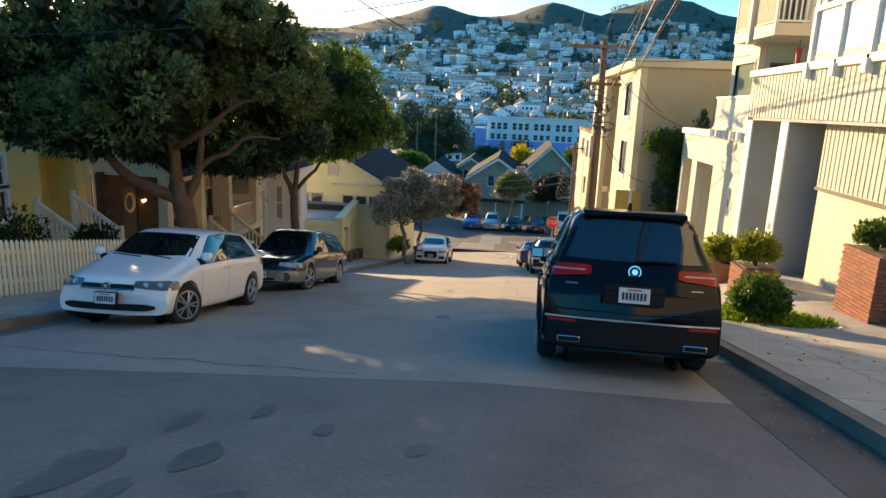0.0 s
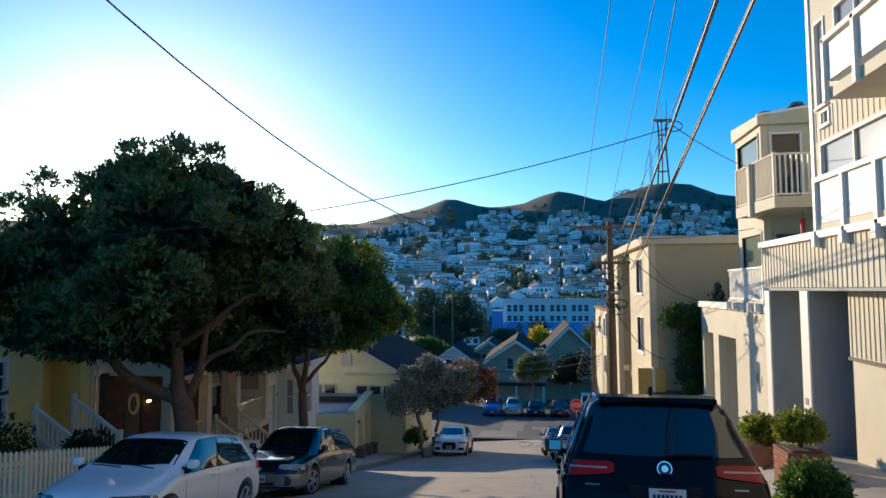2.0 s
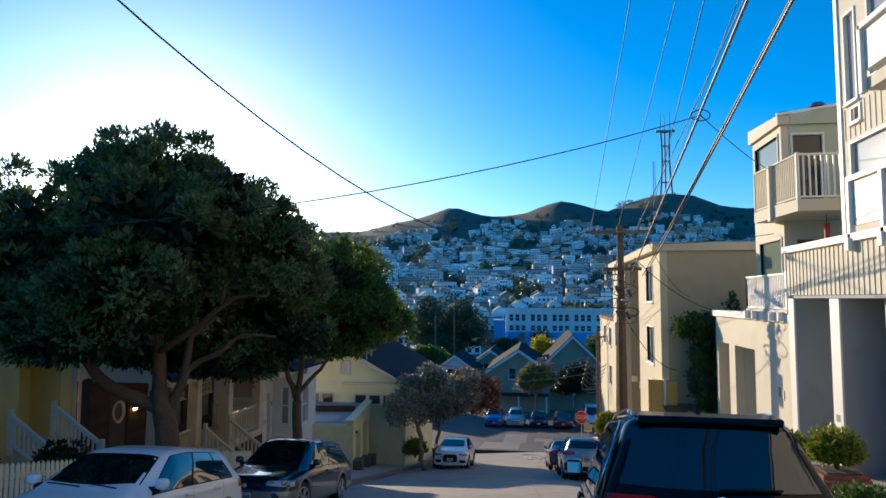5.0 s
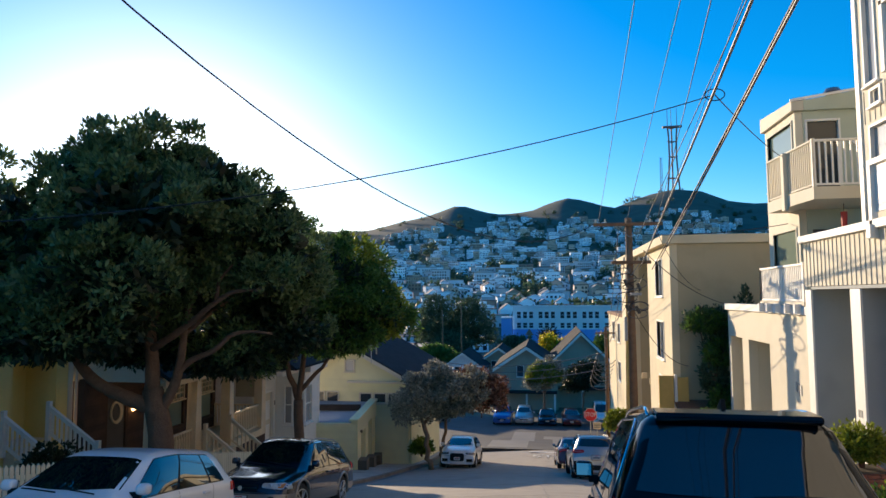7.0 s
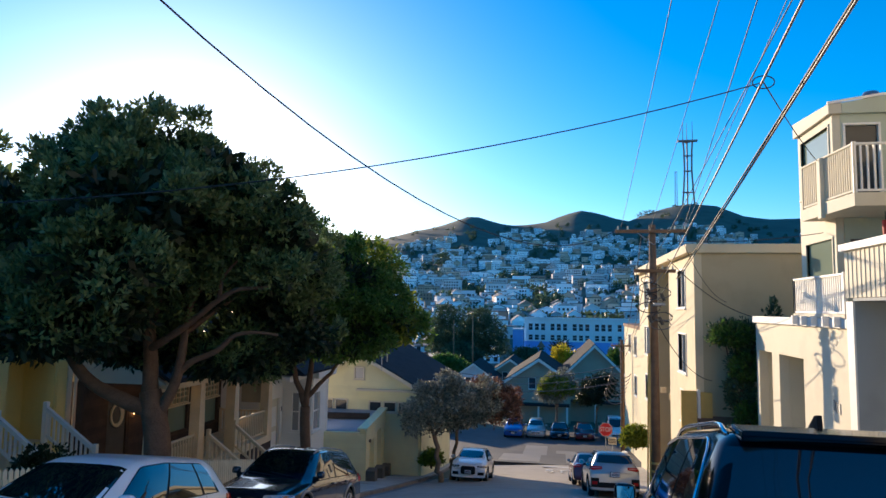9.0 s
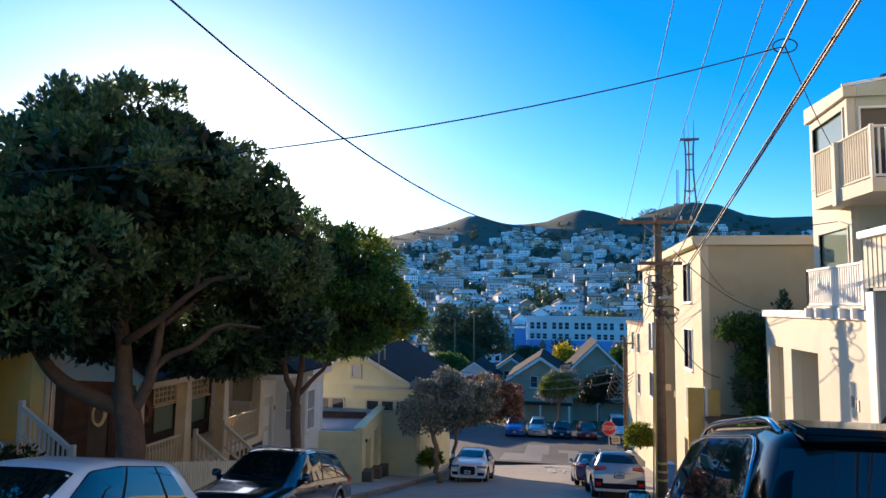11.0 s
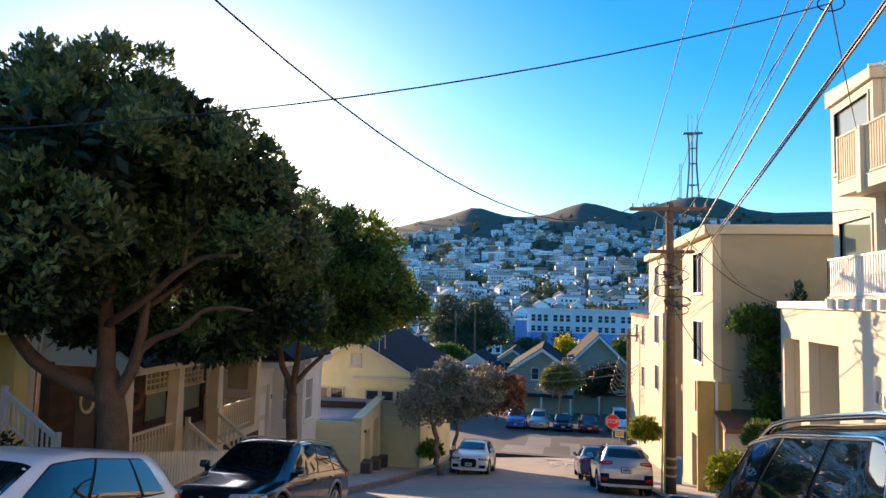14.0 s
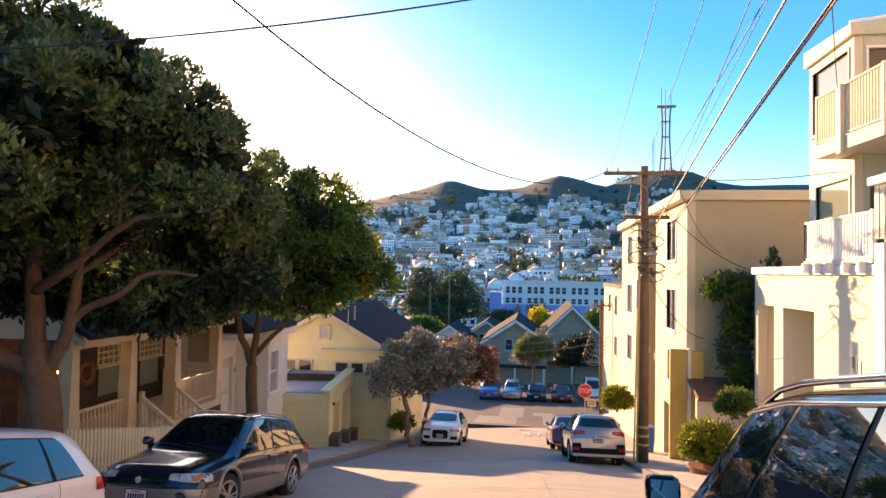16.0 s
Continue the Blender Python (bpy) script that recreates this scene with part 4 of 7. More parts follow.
def house_pale():
    """Pale yellow gabled house with a row of low garages along the pavement."""
    g = thing("garage_row", "pale yellow flat-roofed garages with dark plinths", "garage", at=(-9.75, 25.2, -0.2), rz=6.5)
    zt = -3.15
    bays = [(0.9, 2.2, -8, -3.9), (3.0, 4.3, -8, -3.8), (5.3, 6.2, -8, -4.0)]
    part("front_wall", wall_with_holes((0, 7.2), -8, zt, -0.3, 0, bays, "y"), M["yellow_pale"], g)
    part("front_wall", wall_with_holes((7.21, 15.5), -9.5, zt + 0.5, -0.35, -0.05, [(8.3, 9.1, -9.5, -4.6), (12, 12.9, -6.2, -5.0)], "y"), M["yellow_pale"], g)
    for y0, y1, z0, z1 in bays:
        part("garage_door", box((-0.7, y0 - 0.1, -8), (-0.6, y1 + 0.1, z1 + 0.1)), M["door_tan"], g)
        part("bay_side", box((-0.6, y0 - 0.14, -8), (-0.301, y0 - 0.002, z1 + 0.1)), M["yellow_pale"], g)
    for i, y in enumerate((0.15, 2.45, 4.6)):
        part("plinth", box((0.003, y - 0.15, -8), (0.42, y + 0.55, -4.95 - 0.42 * i), 0.01), M["garage_dark"], g)
    part("door", box((-0.32, 8.3, -9), (-0.25, 9.1, -4.6)), M["door_tan"], g)
    window(g, "y", -0.05, 12.05, 12.85, -6.15, -5.05, 1, "glass")
    part("side_wall", box((-3.2, -0.2, -7), (-0.301, 0, zt - 0.1)), M["yellow_pale"], g)
    clapboard(g, "x", -0.2, -3.1, -0.05, -5.6, zt - 0.15, "yellow_pale", out=-1, gap=0.17)
    part("coping", box((-0.36, -0.28, zt), (0.08, 7.2, zt + 0.1), 0.015), M["yellow_pale"], g)
    part("roof", box((-3.2, 0.02, zt - 0.2), (-0.31, 7.1, zt - 0.08)), M["roof_grey"], g)
    part("parapet_back", box((-3.3, 2.9, zt - 0.05), (-0.4, 3.1, zt + 0.22)), M["roof_dark"], g)
    part("lamp", cyl((0.03, 0.55, -3.75), (0.12, 0.55, -3.75), 0.06, 0.08, 10), M["garage_dark"], g)
    h = thing("house", "pale yellow gabled house with dark shingle roof", "house")
    Y, xc, zr, hw = 31.0, -11.9, -0.4, 3.3
    ze = zr - hw * 0.54
    holes = [(-11.35, -10.65, -3.5, -2.95), (-10.55, -9.85, -3.5, -2.95), (-9.75, -9.05, -3.5, -2.95), (-14.05, -13.35, -3.5, -2.9), (-13.25, -12.55, -3.5, -2.9)]
    part("gable_wall", prism([(xc - hw, -8), (xc + hw, -8), (xc + hw, ze), (xc, zr - 0.1), (xc - hw, ze)], "y", Y, Y + 0.2), M["yellow_pale"], h)
    clapboard(h, "x", Y, xc - hw, xc + hw, -4.4, ze, "yellow_pale", out=-1, gap=0.17, holes=holes)
    for a0, a1, z0, z1 in holes:
        window(h, "x", Y - 0.06, a0 + 0.05, a1 - 0.05, z0 + 0.05, z1 - 0.05, -1, "glass", frame_mat="cream", deep=0.04)
    window(h, "x", Y - 0.06, xc - 0.25, xc + 0.2, -1.75, -1.2, -1, "glass_curtain", frame_mat="cream", deep=0.04)
    part("ledge", box((xc - 0.1, Y - 0.35, -2.4), (xc + hw, Y - 0.03, -2.3)), M["cream"], h)
    part("dormer_front", box((xc - 0.05, Y - 0.1, -2.85), (xc + hw - 0.1, Y - 0.03, -2.41)), M["yellow_pale"], h)
    for s in (-1, 1):
        part("roof", prism([(xc, zr), (xc + s * (hw + 0.35), zr - (hw + 0.35) * 0.54), (xc + s * (hw + 0.35), zr - (hw + 0.35) * 0.54 + 0.12), (xc, zr + 0.13)], "y", Y - 0.45, 41), M["roof_dark"], h)
        part("barge_board", prism([(xc, zr - 0.16), (xc + s * (hw + 0.35), zr - (hw + 0.35) * 0.54 - 0.16), (xc + s * (hw + 0.35), zr - (hw + 0.35) * 0.54 + 0.05), (xc, zr + 0.05)], "y", Y - 0.5, Y - 0.455), M["cream"], h)
        part("side_wall", box((xc + s * hw - 0.1, Y + 0.21, -9), (xc + s * hw + 0.1, 40.5, ze - 0.05)), M["yellow_pale"], h)
    part("vent_pipe", cyl((xc + 1.2, 32, zr - 0.6), (xc + 1.2, 32, zr + 0.2), 0.05), M["metal_grey"], h)
    part("antenna", cyl((xc + 1.6, 29.5, zr - 0.8), (xc + 1.6, 29.5, zr + 0.15), 0.02), M["metal_grey"], h)


house_pale()


def picket_fence(y0, y1, x, zf, hgt, label):
    f = thing("picket_fence", label, "fence")
    me = bpy.data.meshes.new("picket")
    bm = prism([(-0.038, 0), (0.038, 0), (0.038, hgt - 0.05), (0, hgt), (-0.038, hgt - 0.05)], "x", -0.01, 0.01)
    bm.to_mesh(me)
    bm.free()
    me.materials.append(M["fence_paint"])
    n = int((y1 - y0) / 0.115)
    for i in range(n):
        y = y0 + i * 0.115
        share("picket", me, f, Matrix.Translation((x, y, zf(y) + 0.04)))
    for k in (0.25, hgt - 0.22):
        s = strip("rail", x - 0.06, x - 0.02, y0, y1, lambda y: zf(y) + k + 0.08, 0.08, M["fence_paint"], f)
    for y in np.arange(y0, y1, 2.2):
        part("post", box((x - 0.11, y - 0.04, zf(y) - 0.1), (x - 0.015, y + 0.04, zf(y) + hgt - 0.05)), M["fence_paint"], f)


picket_fence(-4.0, 8.2, -9.85, lambda y: street_z(-9, y) + 0.12, 1.0, "white wooden picket fence along the pavement")
picket_fence(10.8, 15.6, -10.3, lambda y: street_z(-9, y) + 0.12, 1.0, "cream wooden picket fence before the bungalow")


# ---- cars ----
def catmull(ctrl, sub):
    """A smooth run of rows through the control rows (2D array), sub steps per gap, slopes limited so nothing overshoots."""
    c = np.asarray(ctrl, float)
    d = np.diff(c, axis=0)
    m = np.zeros_like(c)
    m[1:-1] = np.where(d[:-1] * d[1:] > 0, 2 * d[:-1] * d[1:] / (d[:-1] + d[1:] + 1e-12 * np.sign(d[:-1] + d[1:])), 0)
    m[0], m[-1] = d[0], d[-1]
    out = []
    for i in range(len(c) - 1):
        for k in range(sub):
            t = k / sub
            out.append((2 * t**3 - 3 * t**2 + 1) * c[i] + (t**3 - 2 * t**2 + t) * m[i] + (-2 * t**3 + 3 * t**2) * c[i + 1] + (t**3 - t**2) * m[i + 1])
    out.append(c[-1])
    return np.array(out)


def eased(y, knots, r=0.05):
    """A value along the car, its knots eased into a curve."""
    k = np.asarray(knots)
    return float(np.interp(np.linspace(y - r, y + r, 5), k[:, 0], k[:, 1]).mean())


# shapes of cars: (height of the centre line along the body), (height of the shoulder), (half width of the roof or bonnet edge as a share),
# side glass (foot and head at the front, foot and head at the rear), pillars, windscreen foot and head, rear window foot and head (heights)
def car_shape(kind, L, H):
    if kind == "suv":
        return dict(top=[(-L, 0.84), (-L + 0.03, 0.96), (-L + 0.10, 1.10), (-L + 0.36, H - 0.12), (-L + 0.46, H - 0.045), (-L + 0.8, H - 0.005), (-0.3, H), (0.25, H - 0.04), (0.55, H - 0.13), (1.28, 1.07), (1.45, 1.03), (L - 0.35, 0.93), (L - 0.12, 0.84), (L - 0.03, 0.74), (L, 0.62)],
                    belt=[(-L, 1.02), (0, 1.0), (1.2, 0.97), (L, 0.80)],
                    edge=[(-L, 0.93), (-L + 0.1, 0.90), (-L + 0.36, 0.66), (-L + 0.6, 0.665), (0.2, 0.67), (0.55, 0.68), (1.28, 0.83), (L, 0.80)],
                    glass=(1.02, 0.30, -L + 0.34, -L + 0.62), split=(0.36, 0.70), screen=(1.18, 0.52), rear=(1.18, H - 0.14))
    if kind in ("hatch", "wagon"):
        w = kind == "wagon"
        return dict(top=[(-L, 0.80), (-L + 0.03, 0.92), (-L + 0.1, 1.0), (-L + (0.52 if w else 0.40), H - 0.10), (-L + (0.68 if w else 0.55), H - 0.05), (-0.35, H), (0.15, H - 0.03), (0.38, H - 0.10), (1.12, 0.97), (1.28, 0.93), (L - 0.3, 0.80), (L - 0.1, 0.72), (L - 0.02, 0.63), (L, 0.52)],
                    belt=[(-L, 0.96), (0, 0.93), (1.1, 0.88), (L, 0.70)],
                    edge=[(-L, 0.92), (-L + 0.1, 0.89), (-L + 0.42, 0.67), (-L + 0.6, 0.67), (0.1, 0.68), (0.38, 0.69), (1.12, 0.83), (L, 0.78)],
                    glass=(0.92, 0.20, -L + (0.40 if w else 0.50), -L + (0.82 if w else 0.72)), split=(0.42, 0.74 if w else 0.80), screen=(1.03, 0.36), rear=(1.0, H - 0.12))
    return dict(top=[(-L, 0.78), (-L + 0.03, 0.93), (-L + 0.2, 0.98), (-L + 0.55, 1.0), (-L + 1.15, H - 0.08), (-0.6, H - 0.01), (-0.2, H), (0.25, H - 0.05), (1.05, 0.96), (1.25, 0.92), (L - 0.3, 0.78), (L - 0.08, 0.70), (L, 0.52)],
                belt=[(-L, 0.93), (0, 0.91), (1.1, 0.86), (L, 0.70)],
                edge=[(-L, 0.88), (-L + 0.5, 0.84), (-L + 1.15, 0.68), (0.2, 0.68), (1.05, 0.83), (L, 0.78)],
                glass=(0.85, 0.15, -L + 0.75, -L + 1.2), split=(0.45, 0.85), screen=(0.98, 0.3), rear=(1.02, H - 0.10))


def car(label, at, rz, paint, length=4.4, width=1.8, height=1.5, wheel_r=0.32, base=2.6, kind="hatch", lower=None, rails=False, fin=False,
        front_turn=0.0, trim=False, far=False, head=None, tail=None, clad=0.0, lens="headlamp"):
    """A car that faces +y in its own space, its wheels on z = 0: a lofted shell with cut wheel arches, glass, lamps and trim laid on it.
    head, tail: lamps as (inner x, outer x, low z, high z, reach along the side)."""
    x, y, z = at
    L, W, H = length / 2, width / 2, height
    tilt = math.degrees(math.atan2(road_z(y + 1.2) - road_z(y - 1.2), 2.4))
    if abs(rz - 180) < 60:
        tilt = -tilt
    c = thing("car", label, "car", (x, y, z), rz, tilt)
    sh = car_shape(kind, L, H)
    sill = [(-L, 0.27), (-L + 0.3, 0.22), (0, 0.20), (L - 0.4, 0.20), (L, 0.22)]
    plan = [(-L, 0.955), (-L + 0.5, 0.99), (0, 1.0), (L - 0.7, 0.99), (L, 0.93)]

    def outline(v):
        """Half of the outline at v: from the middle of the floor, up the side, to the middle of the roof."""
        t, s = eased(v, sh["top"], 0.04), eased(v, sill)
        b = min(eased(v, sh["belt"]), t - 0.10)
        w, e = W * eased(v, plan, 0.1), W * eased(v, sh["edge"], 0.06)
        pts = [(0, s), (0.86 * w, s), (0.96 * w, s + 0.05), (0.993 * w, s + 0.16), (w, s + (b - s) * 0.62), (0.985 * w, b - 0.07), (0.955 * w, b), (e, t - 0.075), (e - 0.10, t - 0.022), (e * 0.5, t - 0.004), (0, t)]
        return catmull(pts, fine)

    fine = 1 if far else 3
    section = functools.lru_cache(maxsize=None)(outline)

    def warp(p):
        """Rounds the nose and the tail in plan."""
        k = abs(p[0]) / W
        f = min(1.0, max(0.0, (abs(p[1]) - (L - 0.8)) / 0.8))
        d = (0.24 if p[1] > 0 else 0.13) * k ** 2.6 * f
        return Vector((p[0], p[1] - math.copysign(d, p[1]), p[2]))

    def side_x(v, h):
        s = section(round(v, 4))[fine:7 * fine + 1]
        return float(np.interp(h, [q[1] for q in s], [q[0] for q in s]))

    def upper_z(v, a):
        s = section(round(v, 4))[6 * fine:][::-1]
        return float(np.interp(abs(a), [q[0] for q in s], [q[1] for q in s]))

    def end_y(a, h, sg):
        """Where the nose (sg 1) or tail (sg -1) reaches height h at the offset a."""
        lo, hi = L, L - 1.6
        if upper_z(sg * L, a) >= h:
            return sg * L
        for _ in range(22):
            mid = (lo + hi) / 2
            if upper_z(sg * mid, a) < h:
                lo = mid
            else:
                hi = mid
        return sg * hi

    on_side = lambda sg, out: (lambda v, h: warp((sg * (side_x(v, h)), v, h)) + Vector((sg * out, 0, 0)))
    on_end = lambda sg, out: (lambda a, h: warp((a, end_y(a, h, sg), h)) + Vector((0, sg * out, out * 0.4)))
    on_top = lambda out: (lambda a, v: warp((a, v, upper_z(v, a))) + Vector((0, 0, out)))

    def patch(name, low, high, place, material, label="", n=14, m=6, parent=None):
        """A sheet laid on the shell between two lines (functions of 0..1)."""
        bm = bmesh.new()
        rows = []
        for i in range(n + 1):
            p, q = low(i / n), high(i / n)
            rows.append([bm.verts.new(place(p[0] + (q[0] - p[0]) * j / m, p[1] + (q[1] - p[1]) * j / m)) for j in range(m + 1)])
        for i in range(n):
            for j in range(m):
                bm.faces.new((rows[i][j], rows[i + 1][j], rows[i + 1][j + 1], rows[i][j + 1]))
        bmesh.ops.recalc_face_normals(bm, faces=bm.faces[:])
        return part(name, bm, M[material], parent or c, label, smooth=True)

    def rect(name, place, u0, u1, v0, v1, material, label="", skew=0.0, round_=0.0, n=10, m=4, parent=None):
        """A patch with upright ends; skew lifts its low edge at u0, round_ softens its ends."""
        soft = lambda s: round_ * (max(0, 1 - s / 0.12) ** 2 + max(0, 1 - (1 - s) / 0.12) ** 2)
        return patch(name, lambda s: (u0 + (u1 - u0) * s, v0 + skew * (1 - s) + soft(s)), lambda s: (u0 + (u1 - u0) * s, v1 - soft(s)), place, material, label, n, m, parent)

    c_info = dict(L=L, W=W, H=H, end=on_end, side=on_side, top=on_top, rect=rect, patch=patch, end_y=end_y, side_x=side_x)
    # the shell
    vs = np.unique(np.concatenate([np.linspace(-L, -L + 0.6, 16), np.linspace(-L + 0.6, L - 0.6, 26 if far else 40), np.linspace(L - 0.6, L, 14)]))
    bm = bmesh.new()
    rings = []
    for v in vs:
        half = section(round(float(v), 4))
        ring = [(a, h) for a, h in half] + [(-a, h) for a, h in half[-2:0:-1]]
        rings.append([bm.verts.new(warp((a, v, h))) for a, h in ring])
    for a, b in zip(rings, rings[1:]):
        for k in range(len(a)):
            bm.faces.new((a[k], a[(k + 1) % len(a)], b[(k + 1) % len(a)], b[k]))
    bm.faces.new(rings[0])
    bm.faces.new(rings[-1][::-1])
    bmesh.ops.recalc_face_normals(bm, faces=bm.faces[:])
    body = part("body", bm, M[paint], c, smooth=True)
    wheels_y = (-base / 2 - 0.02, base / 2 + 0.05)
    arch = wheel_r + 0.055
    cm = bmesh.new()
    for wy in wheels_y:
        add_cyl(cm, (-W - 0.3, wy, wheel_r), (W + 0.3, wy, wheel_r), arch, seg=40)
    cut_me = bpy.data.meshes.new("cutter")
    cm.to_mesh(cut_me)
    cm.free()
    cutter = new("cutter", cut_me)
    cutter.parent = c
    md = body.modifiers.new("arches", "BOOLEAN")
    md.operation, md.object, md.solver = "DIFFERENCE", cutter, "EXACT"
    bpy.context.view_layer.update()
    done = bpy.data.meshes.new_from_object(body.evaluated_get(bpy.context.evaluated_depsgraph_get()))
    body.modifiers.clear()
    body.data = done
    done.name = "body"
    bpy.data.objects.remove(cutter)
    done.materials.clear()
    done.materials.append(M[paint])
    done.polygons.foreach_set("use_smooth", [True] * len(done.polygons))
    done.set_sharp_from_angle(angle=radians(40))
    # glass
    sc0, sc1 = sh["screen"]
    wide = lambda v: W * eased(v, sh["edge"], 0.06) - 0.055
    patch("windscreen", lambda s: ((2 * s - 1) * wide(sc0), sc0 - 0.10 * abs(2 * s - 1) ** 2), lambda s: ((2 * s - 1) * wide(sc1), sc1), on_top(0.006), "car_glass")
    r0, r1 = sh["rear"]
    rw = lambda h: W * eased(end_y(0, h, -1), sh["edge"], 0.06) - 0.03
    patch("rear_window", lambda s: ((2 * s - 1) * rw(r0), r0 + 0.02 * abs(2 * s - 1) ** 3), lambda s: ((2 * s - 1) * rw(r1), r1), on_end(-1, 0.008), "car_glass")
    fb, ft, rb, rt = sh["glass"]
    zb = lambda v: eased(v, sh["belt"]) + 0.03
    zt = lambda v: max(zb(v) + 0.01, eased(v, sh["top"], 0.04) - 0.085)
    foot = lambda s: (fb + (rb - fb) * s, zb(fb + (rb - fb) * s))
    top_y = lambda s: ft + (rt - ft) * s
    cap = lambda s: (top_y(s), zt(top_y(s)) - 0.05 * max(0, 1 - (1 - s) / 0.06) ** 2)
    for sg in (1, -1):
        # dark surround, then each pane a little proud of it
        patch("window_surround", lambda s: (foot(s)[0], foot(s)[1] - 0.014), lambda s: (cap(s)[0], cap(s)[1] + 0.012), on_side(sg, 0.004), "plastic", n=30)
        cuts = [0.0, *sh["split"], 1.0]
        for s0, s1 in zip(cuts, cuts[1:]):
            g0, g1 = s0 + (0.012 if s0 else 0.004), s1 - (0.012 if s1 < 1 else 0.006)
            patch("side_window", lambda s: foot(g0 + (g1 - g0) * s), lambda s: cap(g0 + (g1 - g0) * s), on_side(sg, 0.009), "car_glass", n=12)
        if trim:
            loop = [foot(i / 24) for i in range(25)] + [cap(1 - i / 24) for i in range(25)]
            pts = [on_side(sg, 0.010)(v, h) for v, h in loop]
            part("window_trim", tube(pts, [0.011] * len(pts), 6), M["chrome"], c, smooth=True)
        if lower:
            top_l = clad or 0.40
            rect("lower_cladding", on_side(sg, 0.008), wheels_y[0] + arch * 0.98, wheels_y[1] - arch * 0.98, 0.27, top_l, lower, n=10)
            rect("lower_cladding", on_side(sg, 0.008), wheels_y[1] + arch * 0.99, L - 0.02, 0.28, top_l, lower, n=6)
            rect("lower_cladding", on_side(sg, 0.008), -L + 0.02, wheels_y[0] - arch * 0.99, 0.34, top_l, lower, n=6)
        if not far:
            for v in (fb - 0.02, fb + (rb - fb) * sh["split"][0] - 0.02, fb + (rb - fb) * sh["split"][1] - 0.06):
                hb = zb(v) - 0.03
                lo_z = 0.32 if abs(v - wheels_y[0]) > arch else wheel_r + arch + 0.03
                patch("shut_line", lambda s: (v - 0.004, lo_z + (hb - lo_z) * s), lambda s: (v + 0.004, lo_z + (hb - lo_z) * s), on_side(sg, 0.002), "plastic", n=10, m=1)
            for s in (sh["split"][0] - 0.05, sh["split"][1] - 0.07):
                v = fb + (rb - fb) * s
                hx, hz = side_x(v, zb(v) - 0.12), zb(v) - 0.12
                part("door_handle", box((min(sg * (hx - 0.01), sg * (hx + 0.035)), v - 0.1, hz - 0.018), (max(sg * (hx - 0.01), sg * (hx + 0.035)), v + 0.1, hz + 0.018), 0.012), M[paint], c)
    # lamps
    for lamp, sg, nm, mt, lab in ((head, 1, "headlamp", lens, "clear swept headlamp"), (tail, -1, "tail_lamp", "tail", "red wrapped tail lamp")):
        if lamp:
            x0, x1, z0, z1, reach = lamp
            for k in (1, -1):
                lm = rect(nm, on_end(sg, 0.012), k * x0, k * x1, z0, z1, mt, lab, skew=0.3 * (z1 - z0), round_=0.012)
                a = abs(end_y(x1, (z0 + z1) / 2, sg))
                rect("side_lens", on_side(k, 0.008), sg * (a + 0.01), sg * (a - reach), z0 + 0.01, z1, mt, round_=0.012, parent=lm)
                if nm == "headlamp":
                    for f in (0.35, 0.72):
                        bx = k * (x0 + (x1 - x0) * f)
                        p = on_end(1, 0.014)(bx, (z0 + z1) / 2 + 0.01)
                        part("reflector", cyl(p - Vector((0, 0.02, 0)), p + Vector((0, 0.004, 0.002)), 0.042, 0.036, 16), M["rim"], lm)
                else:
                    rect("lamp_strip", on_end(-1, 0.016), k * (x0 + 0.06), k * (x1 - 0.02), z0 + 0.55 * (z1 - z0), z0 + 0.66 * (z1 - z0), "tail_clear", parent=lm)
    # wheels
    wm, rm, dm = bmesh.new(), bmesh.new(), bmesh.new()
    bmesh.ops.create_cone(wm, cap_ends=True, segments=32, radius1=wheel_r, radius2=wheel_r, depth=0.21, matrix=pose(0, 0, 0, 0, 90, 0))
    bmesh.ops.bevel(wm, geom=[e for e in wm.edges if len(e.link_faces) == 2 and e.calc_face_angle(0) > 1.0], offset=0.03, segments=3, affect="EDGES")
    bmesh.ops.create_cone(dm, cap_ends=True, segments=32, radius1=wheel_r * 0.68, radius2=wheel_r * 0.68, depth=0.012, matrix=pose(0.103, 0, 0, 0, 90, 0))
    ring = [(0.112, wheel_r * 0.66 * math.cos(a), wheel_r * 0.66 * math.sin(a)) for a in np.linspace(0, 2 * math.pi, 33)]
    add_tube(rm, ring, [0.014] * 33, 6)
    add_cyl(rm, (0.10, 0, 0), (0.125, 0, 0), wheel_r * 0.17, wheel_r * 0.14, 16)
    for k in range(5):
        for d in (-9, 9):
            a, b = math.radians(72 * k + d * 0.5), math.radians(72 * k + d * 1.3)
            add_cyl(rm, (0.118, wheel_r * 0.12 * math.cos(a), wheel_r * 0.12 * math.sin(a)), (0.112, wheel_r * 0.66 * math.cos(b), wheel_r * 0.66 * math.sin(b)), 0.018, 0.015, 6)
    meshes = []
    for b, mt in ((wm, "rubber"), (rm, "rim"), (dm, "plastic")):
        me = bpy.data.meshes.new("wheel_piece")
        b.to_mesh(me)
        b.free()
        me.materials.append(M[mt])
        me.polygons.foreach_set("use_smooth", [True] * len(me.polygons))
        me.set_sharp_from_angle(angle=radians(40))
        meshes.append(me)
